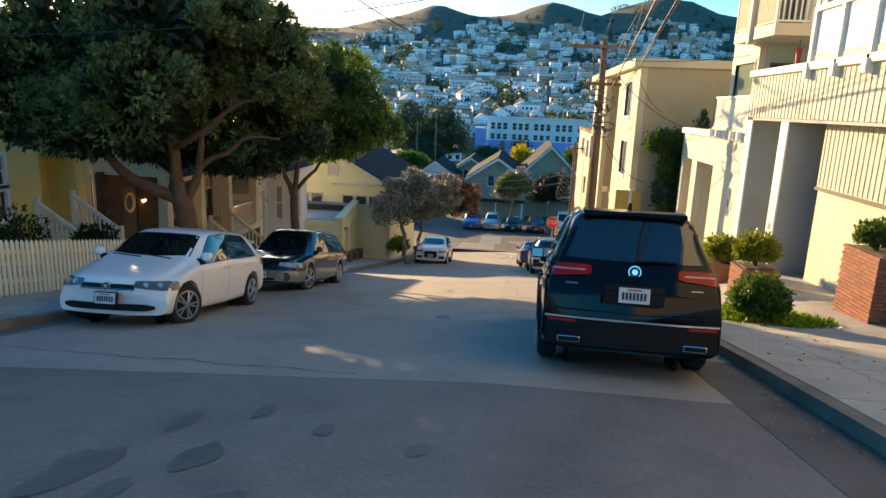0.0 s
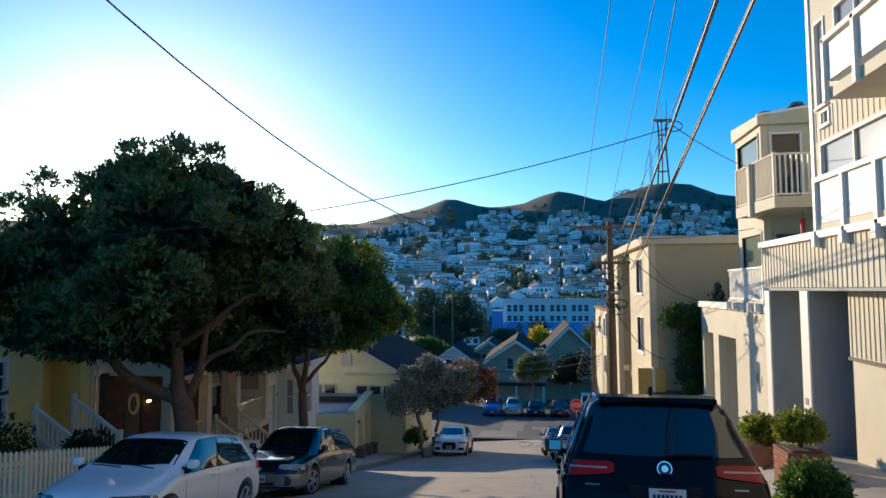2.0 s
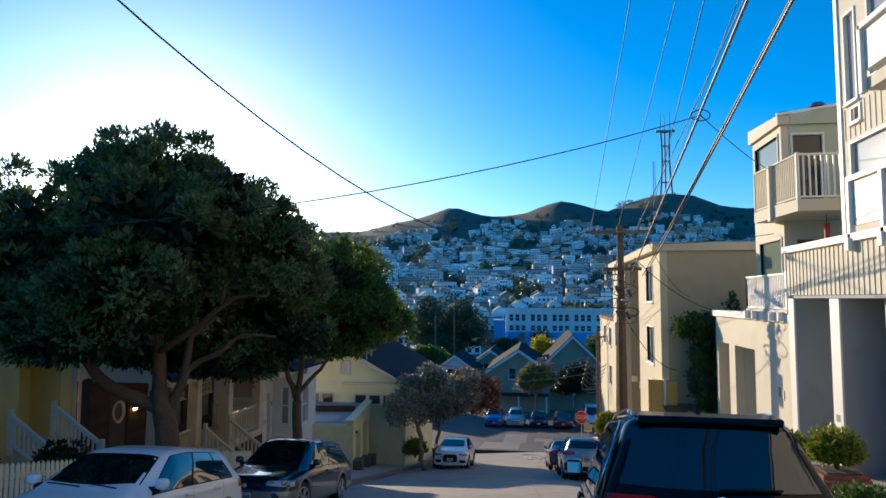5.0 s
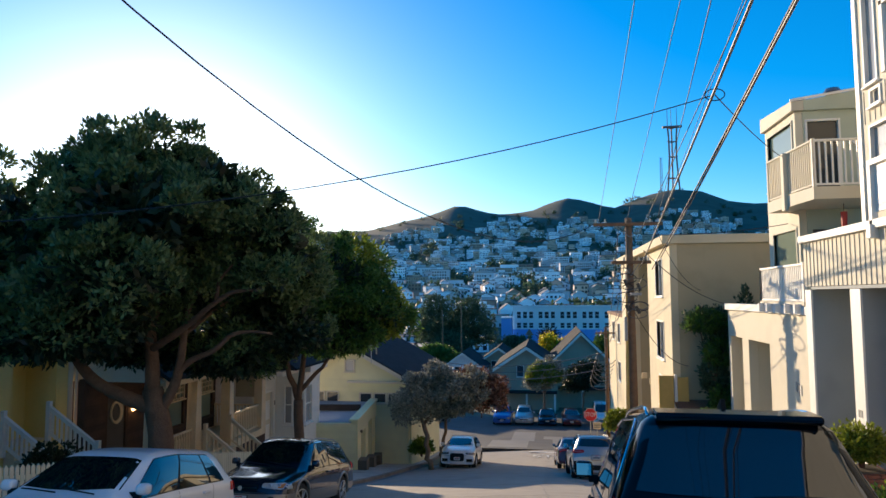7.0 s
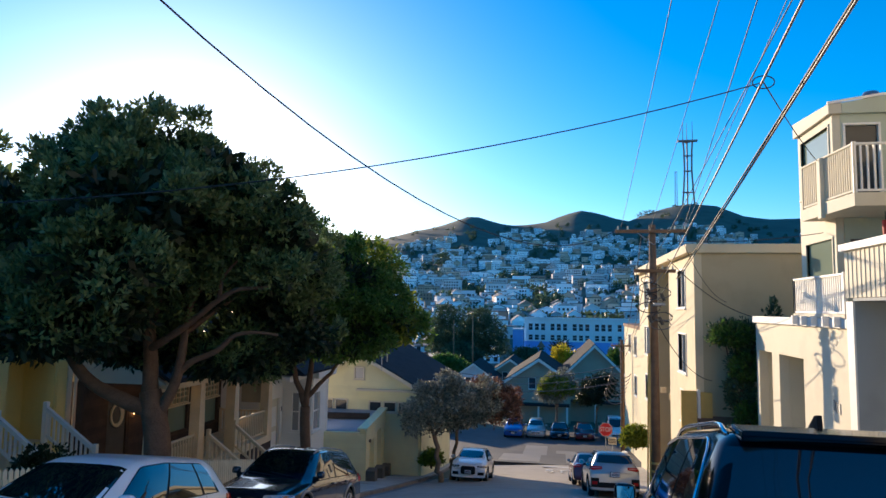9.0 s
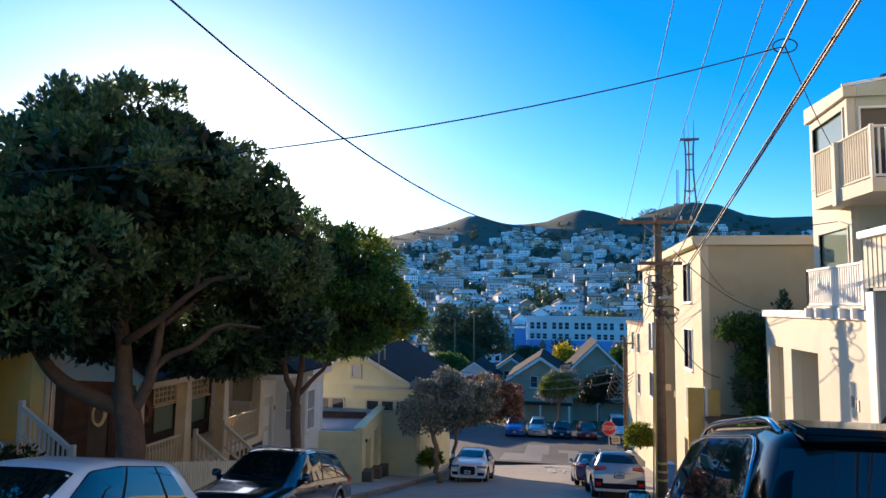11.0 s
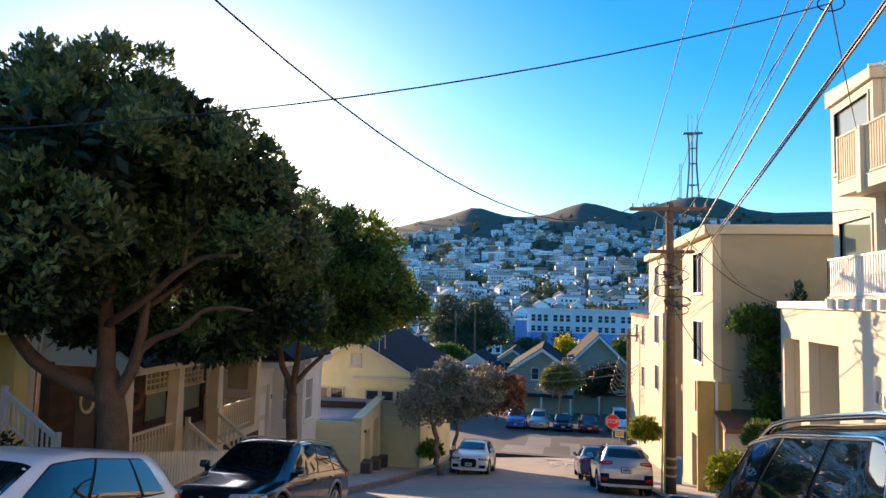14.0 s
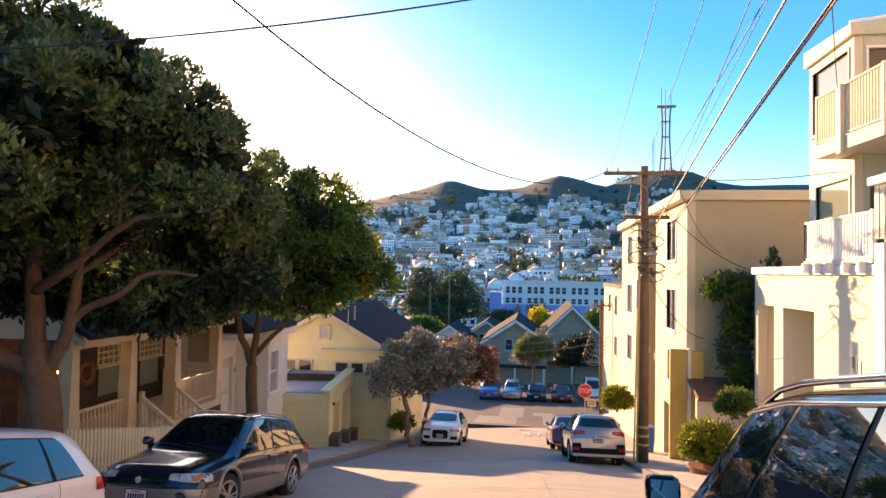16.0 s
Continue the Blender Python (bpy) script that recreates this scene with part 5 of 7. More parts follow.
    for i, wy in enumerate(wheels_y):
        for s in (1, -1):
            wh = thing_part("wheel", c)
            wh.matrix_local = pose(s * (W - 0.12), wy, wheel_r, 0, 0, (0 if s > 0 else 180) + (front_turn if i == 1 else 0))
            for nm, me in zip(("tyre", "rim", "rim_gap"), meshes):
                share(nm, me, wh, Matrix.Identity(4))
            part("arch_liner", cyl((s * (W - 0.36), wy, wheel_r), (s * (W - 0.33), wy, wheel_r), arch + 0.01, seg=24), M["plastic"], c)
            if lower:
                pts = []
                for a in np.linspace(-0.15, math.pi + 0.15, 24):
                    v, h = wy + (arch + 0.02) * math.cos(a), wheel_r + (arch + 0.02) * math.sin(a)
                    pts.append(on_side(s, -0.004)(max(-L + 0.02, min(L - 0.02, v)), h))
                part("arch_trim", tube(pts, [0.034] * len(pts), 6), M[lower], c, smooth=True)
    # mirrors
    my, mz = fb - 0.12, zb(fb - 0.12) + 0.06
    for s in (1, -1):
        xs = side_x(my, mz)
        lo, hi = sorted((s * (xs + 0.05), s * (xs + (0.25 if kind == "suv" else 0.21))))
        mh = 0.16 if kind == "suv" else 0.125
        mb = box((lo, my - 0.06, mz - 0.01), (hi, my + 0.09, mz + mh), 0.045)
        mi = part("mirror", mb, M[paint], c, smooth=True)
        part("mirror_glass", box((lo + 0.02, my - 0.068, mz + 0.012), (hi - 0.02, my - 0.06, mz + mh - 0.022), 0.003), M["mirror_glass"], mi, "mirror glass")
        part("mirror_foot", box((min(s * (xs - 0.04), s * (xs + 0.1)), my - 0.02, mz - 0.06), (max(s * (xs - 0.04), s * (xs + 0.1)), my + 0.06, mz + 0.02), 0.01), M["plastic"], mi)
    if rails:
        for s in (1, -1):
            rb_ = bmesh.new()
            k = W * 0.60
            y0, y1 = rt + 0.12, ft + 0.05
            pts = [(s * k, y0 - 0.16, upper_z(y0 - 0.16, k) + 0.0), (s * k, y0, upper_z(y0, k) + 0.032)] + [(s * k, v, upper_z(v, k) + 0.04) for v in np.linspace(y0 + 0.2, y1 - 0.3, 6)] + [(s * k, y1 - 0.08, upper_z(y1, k) + 0.032), (s * k, y1 + 0.08, upper_z(y1 + 0.08, k))]
            add_tube(rb_, pts, [0.016] * len(pts), 8)
            part("roof_rail", rb_, M["chrome" if rails == "chrome" else "metal_grey"], c, smooth=True)
    if fin:
        v = -L + 0.85
        zz = upper_z(v, 0)
        part("aerial_fin", prism([(v - 0.1, zz - 0.01), (v + 0.12, zz - 0.01), (v - 0.06, zz + 0.075), (v - 0.1, zz + 0.075)], "x", -0.015, 0.015), M["plastic"], c)
    return c, c_info


def plate(c, y, z, out, w=0.305, h=0.155):
    """A number plate with plain bars in place of its characters."""
    s = 0.012 * out
    part("plate_frame", box((-w / 2 - 0.012, min(y - 0.06 * out, y + s * 0.6), z - h / 2 - 0.012), (w / 2 + 0.012, max(y - 0.06 * out, y + s * 0.6), z + h / 2 + 0.012), 0.004), M["plastic"], c)
    p = part("number_plate", box((-w / 2, min(y, y + s), z - h / 2), (w / 2, max(y, y + s), z + h / 2), 0.003), M["plate_white"], c, "white number plate with dark bars")
    for i in range(7):
        x = -w / 2 + 0.03 + i * 0.036
        part("bar", box((x, min(y + s, y + s * 1.3), z - 0.045), (x + 0.024, max(y + s, y + s * 1.3), z + 0.03)), M["ink"], p)
    part("bar", box((-0.07, min(y + s, y + s * 1.3), z + 0.05), (0.07, max(y + s, y + s * 1.3), z + 0.064)), M["sign_red"], p)


def badge(c, y, z, out, r=0.055):
    b = part("badge", cyl((0, y - 0.05 * out, z), (0, y + 0.012 * out, z), r, r, 28), M["chrome"], c, "round chrome badge")
    part("badge_field", cyl((0, y, z), (0, y + 0.015 * out, z), r * 0.84, r * 0.84, 28), M["ink"], b)
    part("badge_disc", cyl((0, y + 0.013 * out, z), (0, y + 0.018 * out, z), r * 0.5, r * 0.45, 24), M["chrome"], b)


def build_cars():
    # dark sport utility parked on the right
    t, k = car("black sport utility car parked by the kerb", (0.19, 2.40, road_z(2.40)), -2.2, "paint_black", 4.7, 1.86, 1.75, 0.36, 2.79, "suv", lower="plastic", rails="chrome", fin=True, trim=True, tail=(0.43, 0.87, 0.985, 1.125, 0.26))
    L = k["L"]
    plate(t, -L - 0.004, 0.85, -1)
    badge(t, k["end_y"](0, 1.085, -1) - 0.006, 1.085, -1, 0.065)
    end = k["end"]
    k["rect"]("plate_recess", end(-1, 0.002), -0.30, 0.30, 0.75, 0.945, "plastic")
    k["rect"]("bumper", end(-1, 0.018), -0.86, 0.86, 0.30, 0.555, "plastic", n=24)
    k["rect"]("bumper_strip", end(-1, 0.026), -0.87, 0.87, 0.565, 0.585, "chrome", n=24, m=1)
    k["rect"]("hatch_line", end(-1, 0.004), -0.84, 0.84, 0.655, 0.663, "plastic", n=20, m=1)
    for s in (1, -1):
        part("exhaust_trim", box((s * 0.62 - 0.12, -L - 0.02, 0.33), (s * 0.62 + 0.12, -L + 0.12, 0.40), 0.02), M["chrome"], t)
        part("exhaust_mouth", box((s * 0.62 - 0.105, -L - 0.026, 0.342), (s * 0.62 + 0.105, -L - 0.019, 0.388), 0.003), M["plastic"], t)
        k["rect"]("reflector", end(-1, 0.03), s * 0.55, s * 0.84, 0.528, 0.552, "tail", n=8, m=1)
        k["rect"]("lettering_bar", end(-1, 0.004), s * 0.56, s * 0.68, 0.925, 0.938, "metal_grey", n=4, m=1)
    part("rear_wiper", tube([end(-1, 0.03)(0.0, 1.175), end(-1, 0.03)(0.2, 1.19), end(-1, 0.03)(0.42, 1.195)], [0.013, 0.011, 0.008], 6), M["plastic"], t, smooth=True)
    sp = bmesh.new()
    add_prism(sp, [(-L + 0.36, 1.64), (-L + 0.75, 1.735), (-L + 0.55, 1.738), (-L + 0.33, 1.70), (-L + 0.32, 1.665)], "x", -0.53, 0.53)
    bmesh.ops.bevel(sp, geom=sp.edges[:], offset=0.008, segments=2, affect="EDGES")
    part("spoiler", sp, M["paint_black"], t)
    # white hatchback that faces uphill
    g, k = car("white compact hatchback parked on the hill", (-6.92, 4.0, street_z(-6.92, 4.0)), 182, "paint_white", 4.15, 1.77, 1.47, 0.32, 2.56, "hatch", front_turn=-22, head=(0.38, 0.80, 0.56, 0.70, 0.24), tail=(0.56, 0.84, 0.80, 0.94, 0.2))
    L, end = k["L"], k["end"]
    plate(g, L + 0.012, 0.44, 1)
    k["rect"]("grille", end(1, 0.008), -0.40, 0.40, 0.565, 0.645, "plastic", n=20)
    k["rect"]("grille_strip", end(1, 0.013), -0.38, 0.38, 0.575, 0.582, "chrome", n=16, m=1)
    k["rect"]("intake", end(1, 0.008), -0.68, 0.68, 0.27, 0.37, "plastic", n=24, round_=0.03)
    badge(g, L + 0.0, 0.615, 1, 0.058)
    for s in (1, -1):
        k["rect"]("side_marker", k["side"](s, 0.006), L - 0.42, L - 0.28, 0.46, 0.49, "amber", n=4, m=1)
    for x in (-0.45, 0.05):
        pts = [k["top"](0.02)(x + 0.5 * i / 5, 1.10 - 0.015 * i) for i in range(6)]
        part("wiper", tube(pts, [0.009] * 6, 5), M["plastic"], g, smooth=True)
    # dark wagon behind it
    w, k = car("dark blue and grey wagon parked on the hill", (-6.98, 10.2, street_z(-6.98, 10.2)), 180, "paint_navy", 4.8, 1.77, 1.54, 0.34, 2.67, "wagon", lower="paint_grey", rails=True, front_turn=-12, head=(0.40, 0.78, 0.60, 0.72, 0.22), tail=(0.6, 0.84, 0.8, 0.98, 0.25), clad=0.52, lens="headlamp_clear")
    L, end = k["L"], k["end"]
    k["rect"]("bumper", end(1, 0.014), -0.84, 0.84, 0.27, 0.52, "paint_grey", n=24)
    plate(w, L + 0.02, 0.42, 1)
    k["rect"]("grille", end(1, 0.014), -0.33, 0.33, 0.565, 0.69, "plastic", n=16, round_=0.02)
    k["rect"]("grille_bar", end(1, 0.02), -0.31, 0.31, 0.62, 0.632, "chrome", n=12, m=1)
    part("badge", cyl((0, L, 0.628), (0, L + 0.03, 0.628), 0.045, seg=16), M["chrome"], w)
    k["rect"]("intake", end(1, 0.02), -0.34, 0.34, 0.285, 0.34, "plastic", n=12)
    for s in (1, -1):
        k["rect"]("indicator", end(1, 0.018), s * 0.68, s * 0.77, 0.63, 0.71, "amber", n=4)
        p = end(1, 0.02)(s * 0.6, 0.38)
        part("fog_lamp", cyl(p - Vector((0, 0.05, 0)), p + Vector((0, 0.012, 0)), 0.08, seg=18), M["headlamp"], w)
        part("fog_ring", tube([p + Vector((0.09 * math.cos(a), 0.006, 0.09 * math.sin(a))) for a in np.linspace(0, 6.28, 20)], [0.012] * 20, 6), M["plastic"], w, smooth=True)
    for x in (-0.45, 0.05):
        pts = [k["top"](0.02)(x + 0.5 * i / 5, 1.10 - 0.015 * i) for i in range(6)]
        part("wiper", tube(pts, [0.009] * 6, 5), M["plastic"], w, smooth=True)
    # white crossover further down on the left
    a, k = car("white crossover parked under the small tree", (-5.75, 31.4, street_z(-5.75, 31.4)), 180, "paint_white", 4.38, 1.83, 1.58, 0.34, 2.6, "suv", lower="plastic", rails=True, head=(0.44, 0.80, 0.66, 0.78, 0.2))
    L, end = k["L"], k["end"]
    k["rect"]("grille", end(1, 0.012), -0.36, 0.36, 0.36, 0.74, "plastic", n=12, round_=0.06)
    plate(a, L + 0.02, 0.48, 1)
    for s in (1, -1):
        k["rect"]("intake", end(1, 0.012), s * 0.48, s * 0.78, 0.33, 0.47, "plastic", n=6)
    # silver crossover on the right
    v, k = car("silver crossover parked by the pole", (0.55, 23.2, road_z(23.2)), 2, "paint_silver", 4.46, 1.8, 1.6, 0.34, 2.66, "suv", lower="plastic", rails=True, front_turn=-10, tail=(0.44, 0.82, 0.92, 1.06, 0.25))
    L, end = k["L"], k["end"]
    plate(v, -L - 0.004, 0.80, -1)
    k["rect"]("bumper", end(-1, 0.018), -0.84, 0.84, 0.345, 0.52, "plastic", n=20)
    for s in (1, -1):
        k["rect"]("bumper_corner", end(-1, 0.022), s * 0.56, s * 0.84, 0.40, 0.66, "plastic", n=8)
        k["rect"]("reflector", end(-1, 0.028), s * 0.62, s * 0.8, 0.44, 0.54, "tail", n=6)
    # dark red saloon before it
    d, k = car("dark red saloon parked by the kerb", (0.1, 29.6, road_z(29.6)), 2, "paint_maroon", 4.6, 1.8, 1.45, 0.32, 2.7, "sedan", tail=(0.5, 0.82, 0.78, 0.92, 0.2))
    plate(d, -k["L"] - 0.004, 0.68, -1)
    # cars across the cross street
    for lab, x, y, p, kind, h in (("blue sport utility car parked across the street", -5.5, 61, "paint_blue", "suv", 1.7), ("silver minivan parked across the street", -3.4, 61.2, "paint_silver", "suv", 1.65),
                                  ("dark saloon parked across the street", -1.2, 61, "paint_navy", "sedan", 1.45), ("black hatchback parked across the street", 1.1, 61, "paint_maroon", "hatch", 1.45),
                                  ("white panel van parked across the street", 4.0, 62, "paint_white", "suv", 2.1), ("pale blue car parked along the cross street", -12.3, 60, "paint_silver", "hatch", 1.5)):
        o, k = car(lab, (x, y, road_z(y)), 180, p, 4.4, 1.8, h, 0.33, 2.6, kind, far=True, head=(0.44, 0.80, 0.60, 0.74, 0.2))
        plate(o, k["L"] + 0.012, 0.46, 1)
        k["rect"]("grille", k["end"](1, 0.008), -0.38, 0.38, 0.5, 0.6, "plastic", n=6)


build_cars()


# ---- trees ----
def leaf_cloud(name, lobes, count, size, material, parent, seed, tuft=6, up=0.5, shell=0.35, wide=0.42, label="", clumps=0, clump_r=0.4):
    """A crown of many small leaves set in tufts through the lobes (x, y, z, rx, ry, rz), thickest near their outsides."""
    rng = np.random.default_rng(seed)
    vol = np.array([l[3] * l[4] * l[5] for l in lobes]) ** 0.7
    pick = rng.choice(len(lobes), count, p=vol / vol.sum())
    lb = np.array(lobes)[pick]
    d = rng.normal(size=(count, 3))
    d /= np.linalg.norm(d, axis=1)[:, None]
    low = d[:, 2] < -0.35
    d[low, 2] *= 0.6
    bump = np.array([noise.noise(Vector(v * 2.3 + p * 3.1)) for v, p in zip(d, pick[:, None])])
    r = (1 - shell * rng.random(count) ** 1.6) * (1 + 0.30 * bump)
    centre = lb[:, :3] + d * r[:, None] * lb[:, 3:]
    if clumps:
        # gather the tufts into rounded clumps with gaps between
        k = rng.integers(0, clumps, count)
        d = rng.normal(size=(count, 3)) * 0.8 + d[k] * 0.7 + np.array([0, 0, 0.35])
        d /= np.linalg.norm(d, axis=1)[:, None]
        rad = clump_r * (0.7 + 0.6 * rng.random(clumps))[k]
        centre = centre[k] + d * (rad * (0.55 + 0.45 * rng.random(count)))[:, None]
    # leaves of a tuft
    n = count * tuft
    c = np.repeat(centre, tuft, 0)
    out = np.repeat(d, tuft, 0)
    way = rng.normal(size=(n, 3)) * 0.75 + out * 0.8 + np.array([0, 0, up])
    way /= np.linalg.norm(way, axis=1)[:, None]
    side = np.cross(way, rng.normal(size=(n, 3)))
    side /= np.linalg.norm(side, axis=1)[:, None]
    ln = size * (0.7 + 0.7 * rng.random(n))[:, None]
    base = c + rng.normal(size=(n, 3)) * size * 0.35
    v = np.empty((n, 4, 3))
    v[:, 0] = base
    v[:, 1] = base + way * ln * 0.55 + side * ln * wide * 0.5
    v[:, 2] = base + way * ln
    v[:, 3] = base + way * ln * 0.55 - side * ln * wide * 0.5
    me = bpy.data.meshes.new(name)
    me.from_pydata(v.reshape(-1, 3).tolist(), [], np.arange(4 * n).reshape(-1, 4).tolist())
    me.materials.append(M[material])
    ob = new(name, me)
    ob.parent = parent
    ob["kind"] = "stuff"
    if label:
        ob["label"] = label
    return ob


def wavy(a, b, n, amp, seed):
    a, b = Vector(a), Vector(b)
    return [a.lerp(b, i / n) + Vector((noise.noise(Vector((seed, i * 0.7, 0))), noise.noise(Vector((seed, i * 0.7, 5))), noise.noise(Vector((seed, i * 0.7, 9))))) * (amp if 0 < i < n else 0) for i in range(n + 1)]


def limbs(parent, spec, material):
    """Limbs: (from, to, radius at the foot, radius at the tip, waviness)."""
    for k, (a, b, r1, r2, amp) in enumerate(spec):
        pts = wavy(a, b, 7, amp, k * 3.7 + a[0])
        part("trunk" if k == 0 else "limb", tube(pts, [r1 + (r2 - r1) * i / 7 for i in range(8)], 9), M[material], parent, smooth=True)


def boughs(parent, spec, material):
    """Bent limbs: (points, radius at the foot, radius at the tip); the first is the trunk."""
    for k, (pts, r1, r2) in enumerate(spec):
        run = catmull(pts, 4)
        n = len(run) - 1
        rough = [1 + 0.10 * noise.noise(Vector((i * 0.8, k * 4.1, 0))) for i in range(n + 1)]
        part("trunk" if k == 0 else "limb", tube([tuple(p) for p in run], [(r1 + (r2 - r1) * i / n) * rough[i] for i in range(n + 1)], 11), M[material], parent, smooth=True)


def build_trees():
    t = thing("street_tree", "broad dark evergreen tree with twisting brown limbs", "tree", group="street trees")
    boughs(t, [([(-9.15, 8.9, road_z(8.9) - 0.3), (-9.2, 8.9, -1.4), (-9.25, 8.9, -0.6), (-9.42, 8.93, 0.05), (-9.5, 8.95, 0.35)], 0.29, 0.21),
               ([(-9.5, 8.95, 0.2), (-9.52, 8.95, 0.9), (-9.6, 8.95, 1.6), (-9.35, 9.0, 2.35), (-8.95, 9.0, 2.75), (-8.6, 9.0, 3.6)], 0.17, 0.05),
               ([(-9.45, 8.9, -0.05), (-10.1, 8.7, 0.25), (-10.55, 8.6, 0.5), (-10.9, 8.5, 0.9), (-11.25, 8.4, 1.65), (-11.0, 8.3, 2.5), (-11.4, 8.0, 3.2)], 0.16, 0.05),
               ([(-9.3, 8.95, -0.1), (-9.0, 9.0, 0.5), (-8.9, 9.05, 1.15), (-8.85, 9.1, 1.9), (-8.3, 9.2, 3.0)], 0.13, 0.04),
               ([(-9.5, 8.9, 1.2), (-8.95, 8.8, 1.5), (-8.5, 8.75, 1.8), (-7.95, 8.7, 2.2), (-7.5, 8.7, 2.42), (-6.95, 8.8, 2.45)], 0.085, 0.03),
               ([(-7.95, 8.7, 2.2), (-7.9, 8.7, 2.6), (-7.6, 8.75, 3.0)], 0.05, 0.02),
               ([(-9.0, 9.0, 0.65), (-8.7, 9.1, 0.95), (-8.25, 9.2, 1.15), (-7.85, 9.3, 1.5), (-7.5, 9.4, 1.55), (-7.05, 9.5, 1.5)], 0.075, 0.025),
               ([(-9.6, 8.95, 1.7), (-10.0, 8.6, 2.4), (-10.4, 8.1, 3.4)], 0.09, 0.03),
               ([(-11.2, 8.4, 1.6), (-11.8, 8.1, 1.9), (-12.4, 7.6, 2.5)], 0.07, 0.03),
               ([(-8.9, 9.1, 1.5), (-8.4, 10.0, 2.2), (-7.9, 10.8, 2.7)], 0.06, 0.02)], "bark")
    lob = [(-9.3, 8.2, 4.0, 1.9, 1.9, 1.55), (-10.9, 7.2, 3.2, 1.9, 1.7, 1.6), (-12.4, 6.6, 2.6, 1.8, 1.6, 1.4), (-8.2, 9.4, 3.5, 1.5, 1.7, 1.5), (-7.7, 11.0, 2.9, 1.3, 1.6, 1.4),
           (-10.2, 7.0, 1.9, 1.5, 1.5, 0.9), (-8.0, 11.4, 1.7, 1.3, 1.6, 1.0), (-9.6, 9.8, 2.4, 1.9, 1.8, 1.3), (-11.6, 8.4, 1.95, 1.9, 1.6, 0.9),
           (-9.6, 8.0, 4.45, 1.4, 1.4, 1.1), (-8.2, 8.6, 4.45, 1.0, 1.0, 0.8), (-10.9, 7.3, 3.6, 1.0, 1.0, 0.8), (-8.6, 11.0, 1.1, 1.3, 1.5, 0.7), (-9.5, 12.5, 1.0, 1.4, 1.5, 0.8), (-10.5, 10.6, 1.3, 1.4, 1.2, 0.7),
           (-7.7, 8.0, 4.35, 1.0, 1.0, 0.8), (-8.9, 7.8, 4.75, 1.2, 1.2, 0.85),
           (-8.4, 6.6, 3.6, 1.2, 1.2, 1.1), (-8.7, 6.2, 2.7, 1.2, 1.1, 0.8), (-7.1, 9.6, 3.2, 0.9, 1.1, 1.1), (-7.2, 9.3, 3.9, 0.85, 0.9, 0.75)]
    leaf_cloud("crown", lob, 20000, 0.118, "leaf_grey", t, 3, 8, 0.6, 0.45, clumps=520, clump_r=0.36)
    # inner and lower leaves are near black: crown shade put into the colour
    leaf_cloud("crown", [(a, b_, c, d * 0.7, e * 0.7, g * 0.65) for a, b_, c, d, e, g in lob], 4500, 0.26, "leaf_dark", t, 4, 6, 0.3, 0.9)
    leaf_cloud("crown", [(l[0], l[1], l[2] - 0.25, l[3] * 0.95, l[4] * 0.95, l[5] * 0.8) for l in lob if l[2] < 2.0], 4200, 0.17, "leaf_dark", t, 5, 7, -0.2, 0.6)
    t = thing("street_tree", "dense dark green street tree with a forked trunk", "tree", group="street trees")
    b, f = (-9.0, 16.2, road_z(16.2) - 0.3), (-9.05, 16.15, -1.0)
    limbs(t, [(b, f, 0.17, 0.15, 0.08), (f, (-9.6, 16.0, 0.7), 0.11, 0.06, 0.12), (f, (-8.9, 16.4, 1.2), 0.11, 0.06, 0.1), ((-9.0, 16.2, -0.7), (-7.9, 16.6, 0.6), 0.08, 0.04, 0.12), ((-8.9, 16.4, 1.2), (-8.2, 16.3, 3.0), 0.06, 0.02, 0.1), ((-9.6, 16.0, 0.7), (-9.9, 15.8, 2.2), 0.06, 0.02, 0.1)], "bark")
    lob = [(-8.4, 16.3, 2.7, 1.9, 1.9, 1.6), (-7.3, 16.7, 1.7, 1.6, 1.6, 1.15), (-9.5, 15.8, 1.7, 1.6, 1.6, 1.2), (-8.3, 16.4, 1.2, 2.0, 1.8, 0.9)]
    leaf_cloud("crown", lob, 8500, 0.15, "leaf_green", t, 7, 7, -0.2, 0.45, wide=0.36, clumps=240, clump_r=0.4)
    # brighter leaves at the top and right edge: sunlight painted as leaf colour
    leaf_cloud("crown", [(-6.3, 17.3, 1.6, 0.55, 0.9, 1.0), (-7.6, 17.3, 3.6, 1.0, 0.8, 0.7)], 420, 0.18, "leaf_bright", t, 8, 6, 0.2)
    # darker leaves within, the crown's own shade carried by their colour
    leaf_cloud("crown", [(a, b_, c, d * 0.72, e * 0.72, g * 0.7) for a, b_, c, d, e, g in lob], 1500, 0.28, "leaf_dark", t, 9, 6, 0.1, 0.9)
    t = thing("street_tree", "small street tree with dusty grey and rust leaves", "tree", group="street trees")
    b = (-6.95, 28.6, road_z(28.6) - 0.3)
    limbs(t, [(b, (-7.3, 28.5, -4.1), 0.14, 0.11, 0.28), ((-7.3, 28.5, -4.1), (-7.7, 28.9, -2.9), 0.09, 0.04, 0.1), ((-7.3, 28.5, -4.1), (-6.4, 29.2, -2.7), 0.08, 0.04, 0.1)], "bark_pale")
    limbs(t, [((-6.9, 31.4, road_z(31.4) - 0.3), (-6.6, 31.2, -4.3), 0.11, 0.08, 0.25), ((-6.6, 31.2, -4.3), (-5.4, 31.4, -3.0), 0.07, 0.03, 0.1)], "bark_pale")
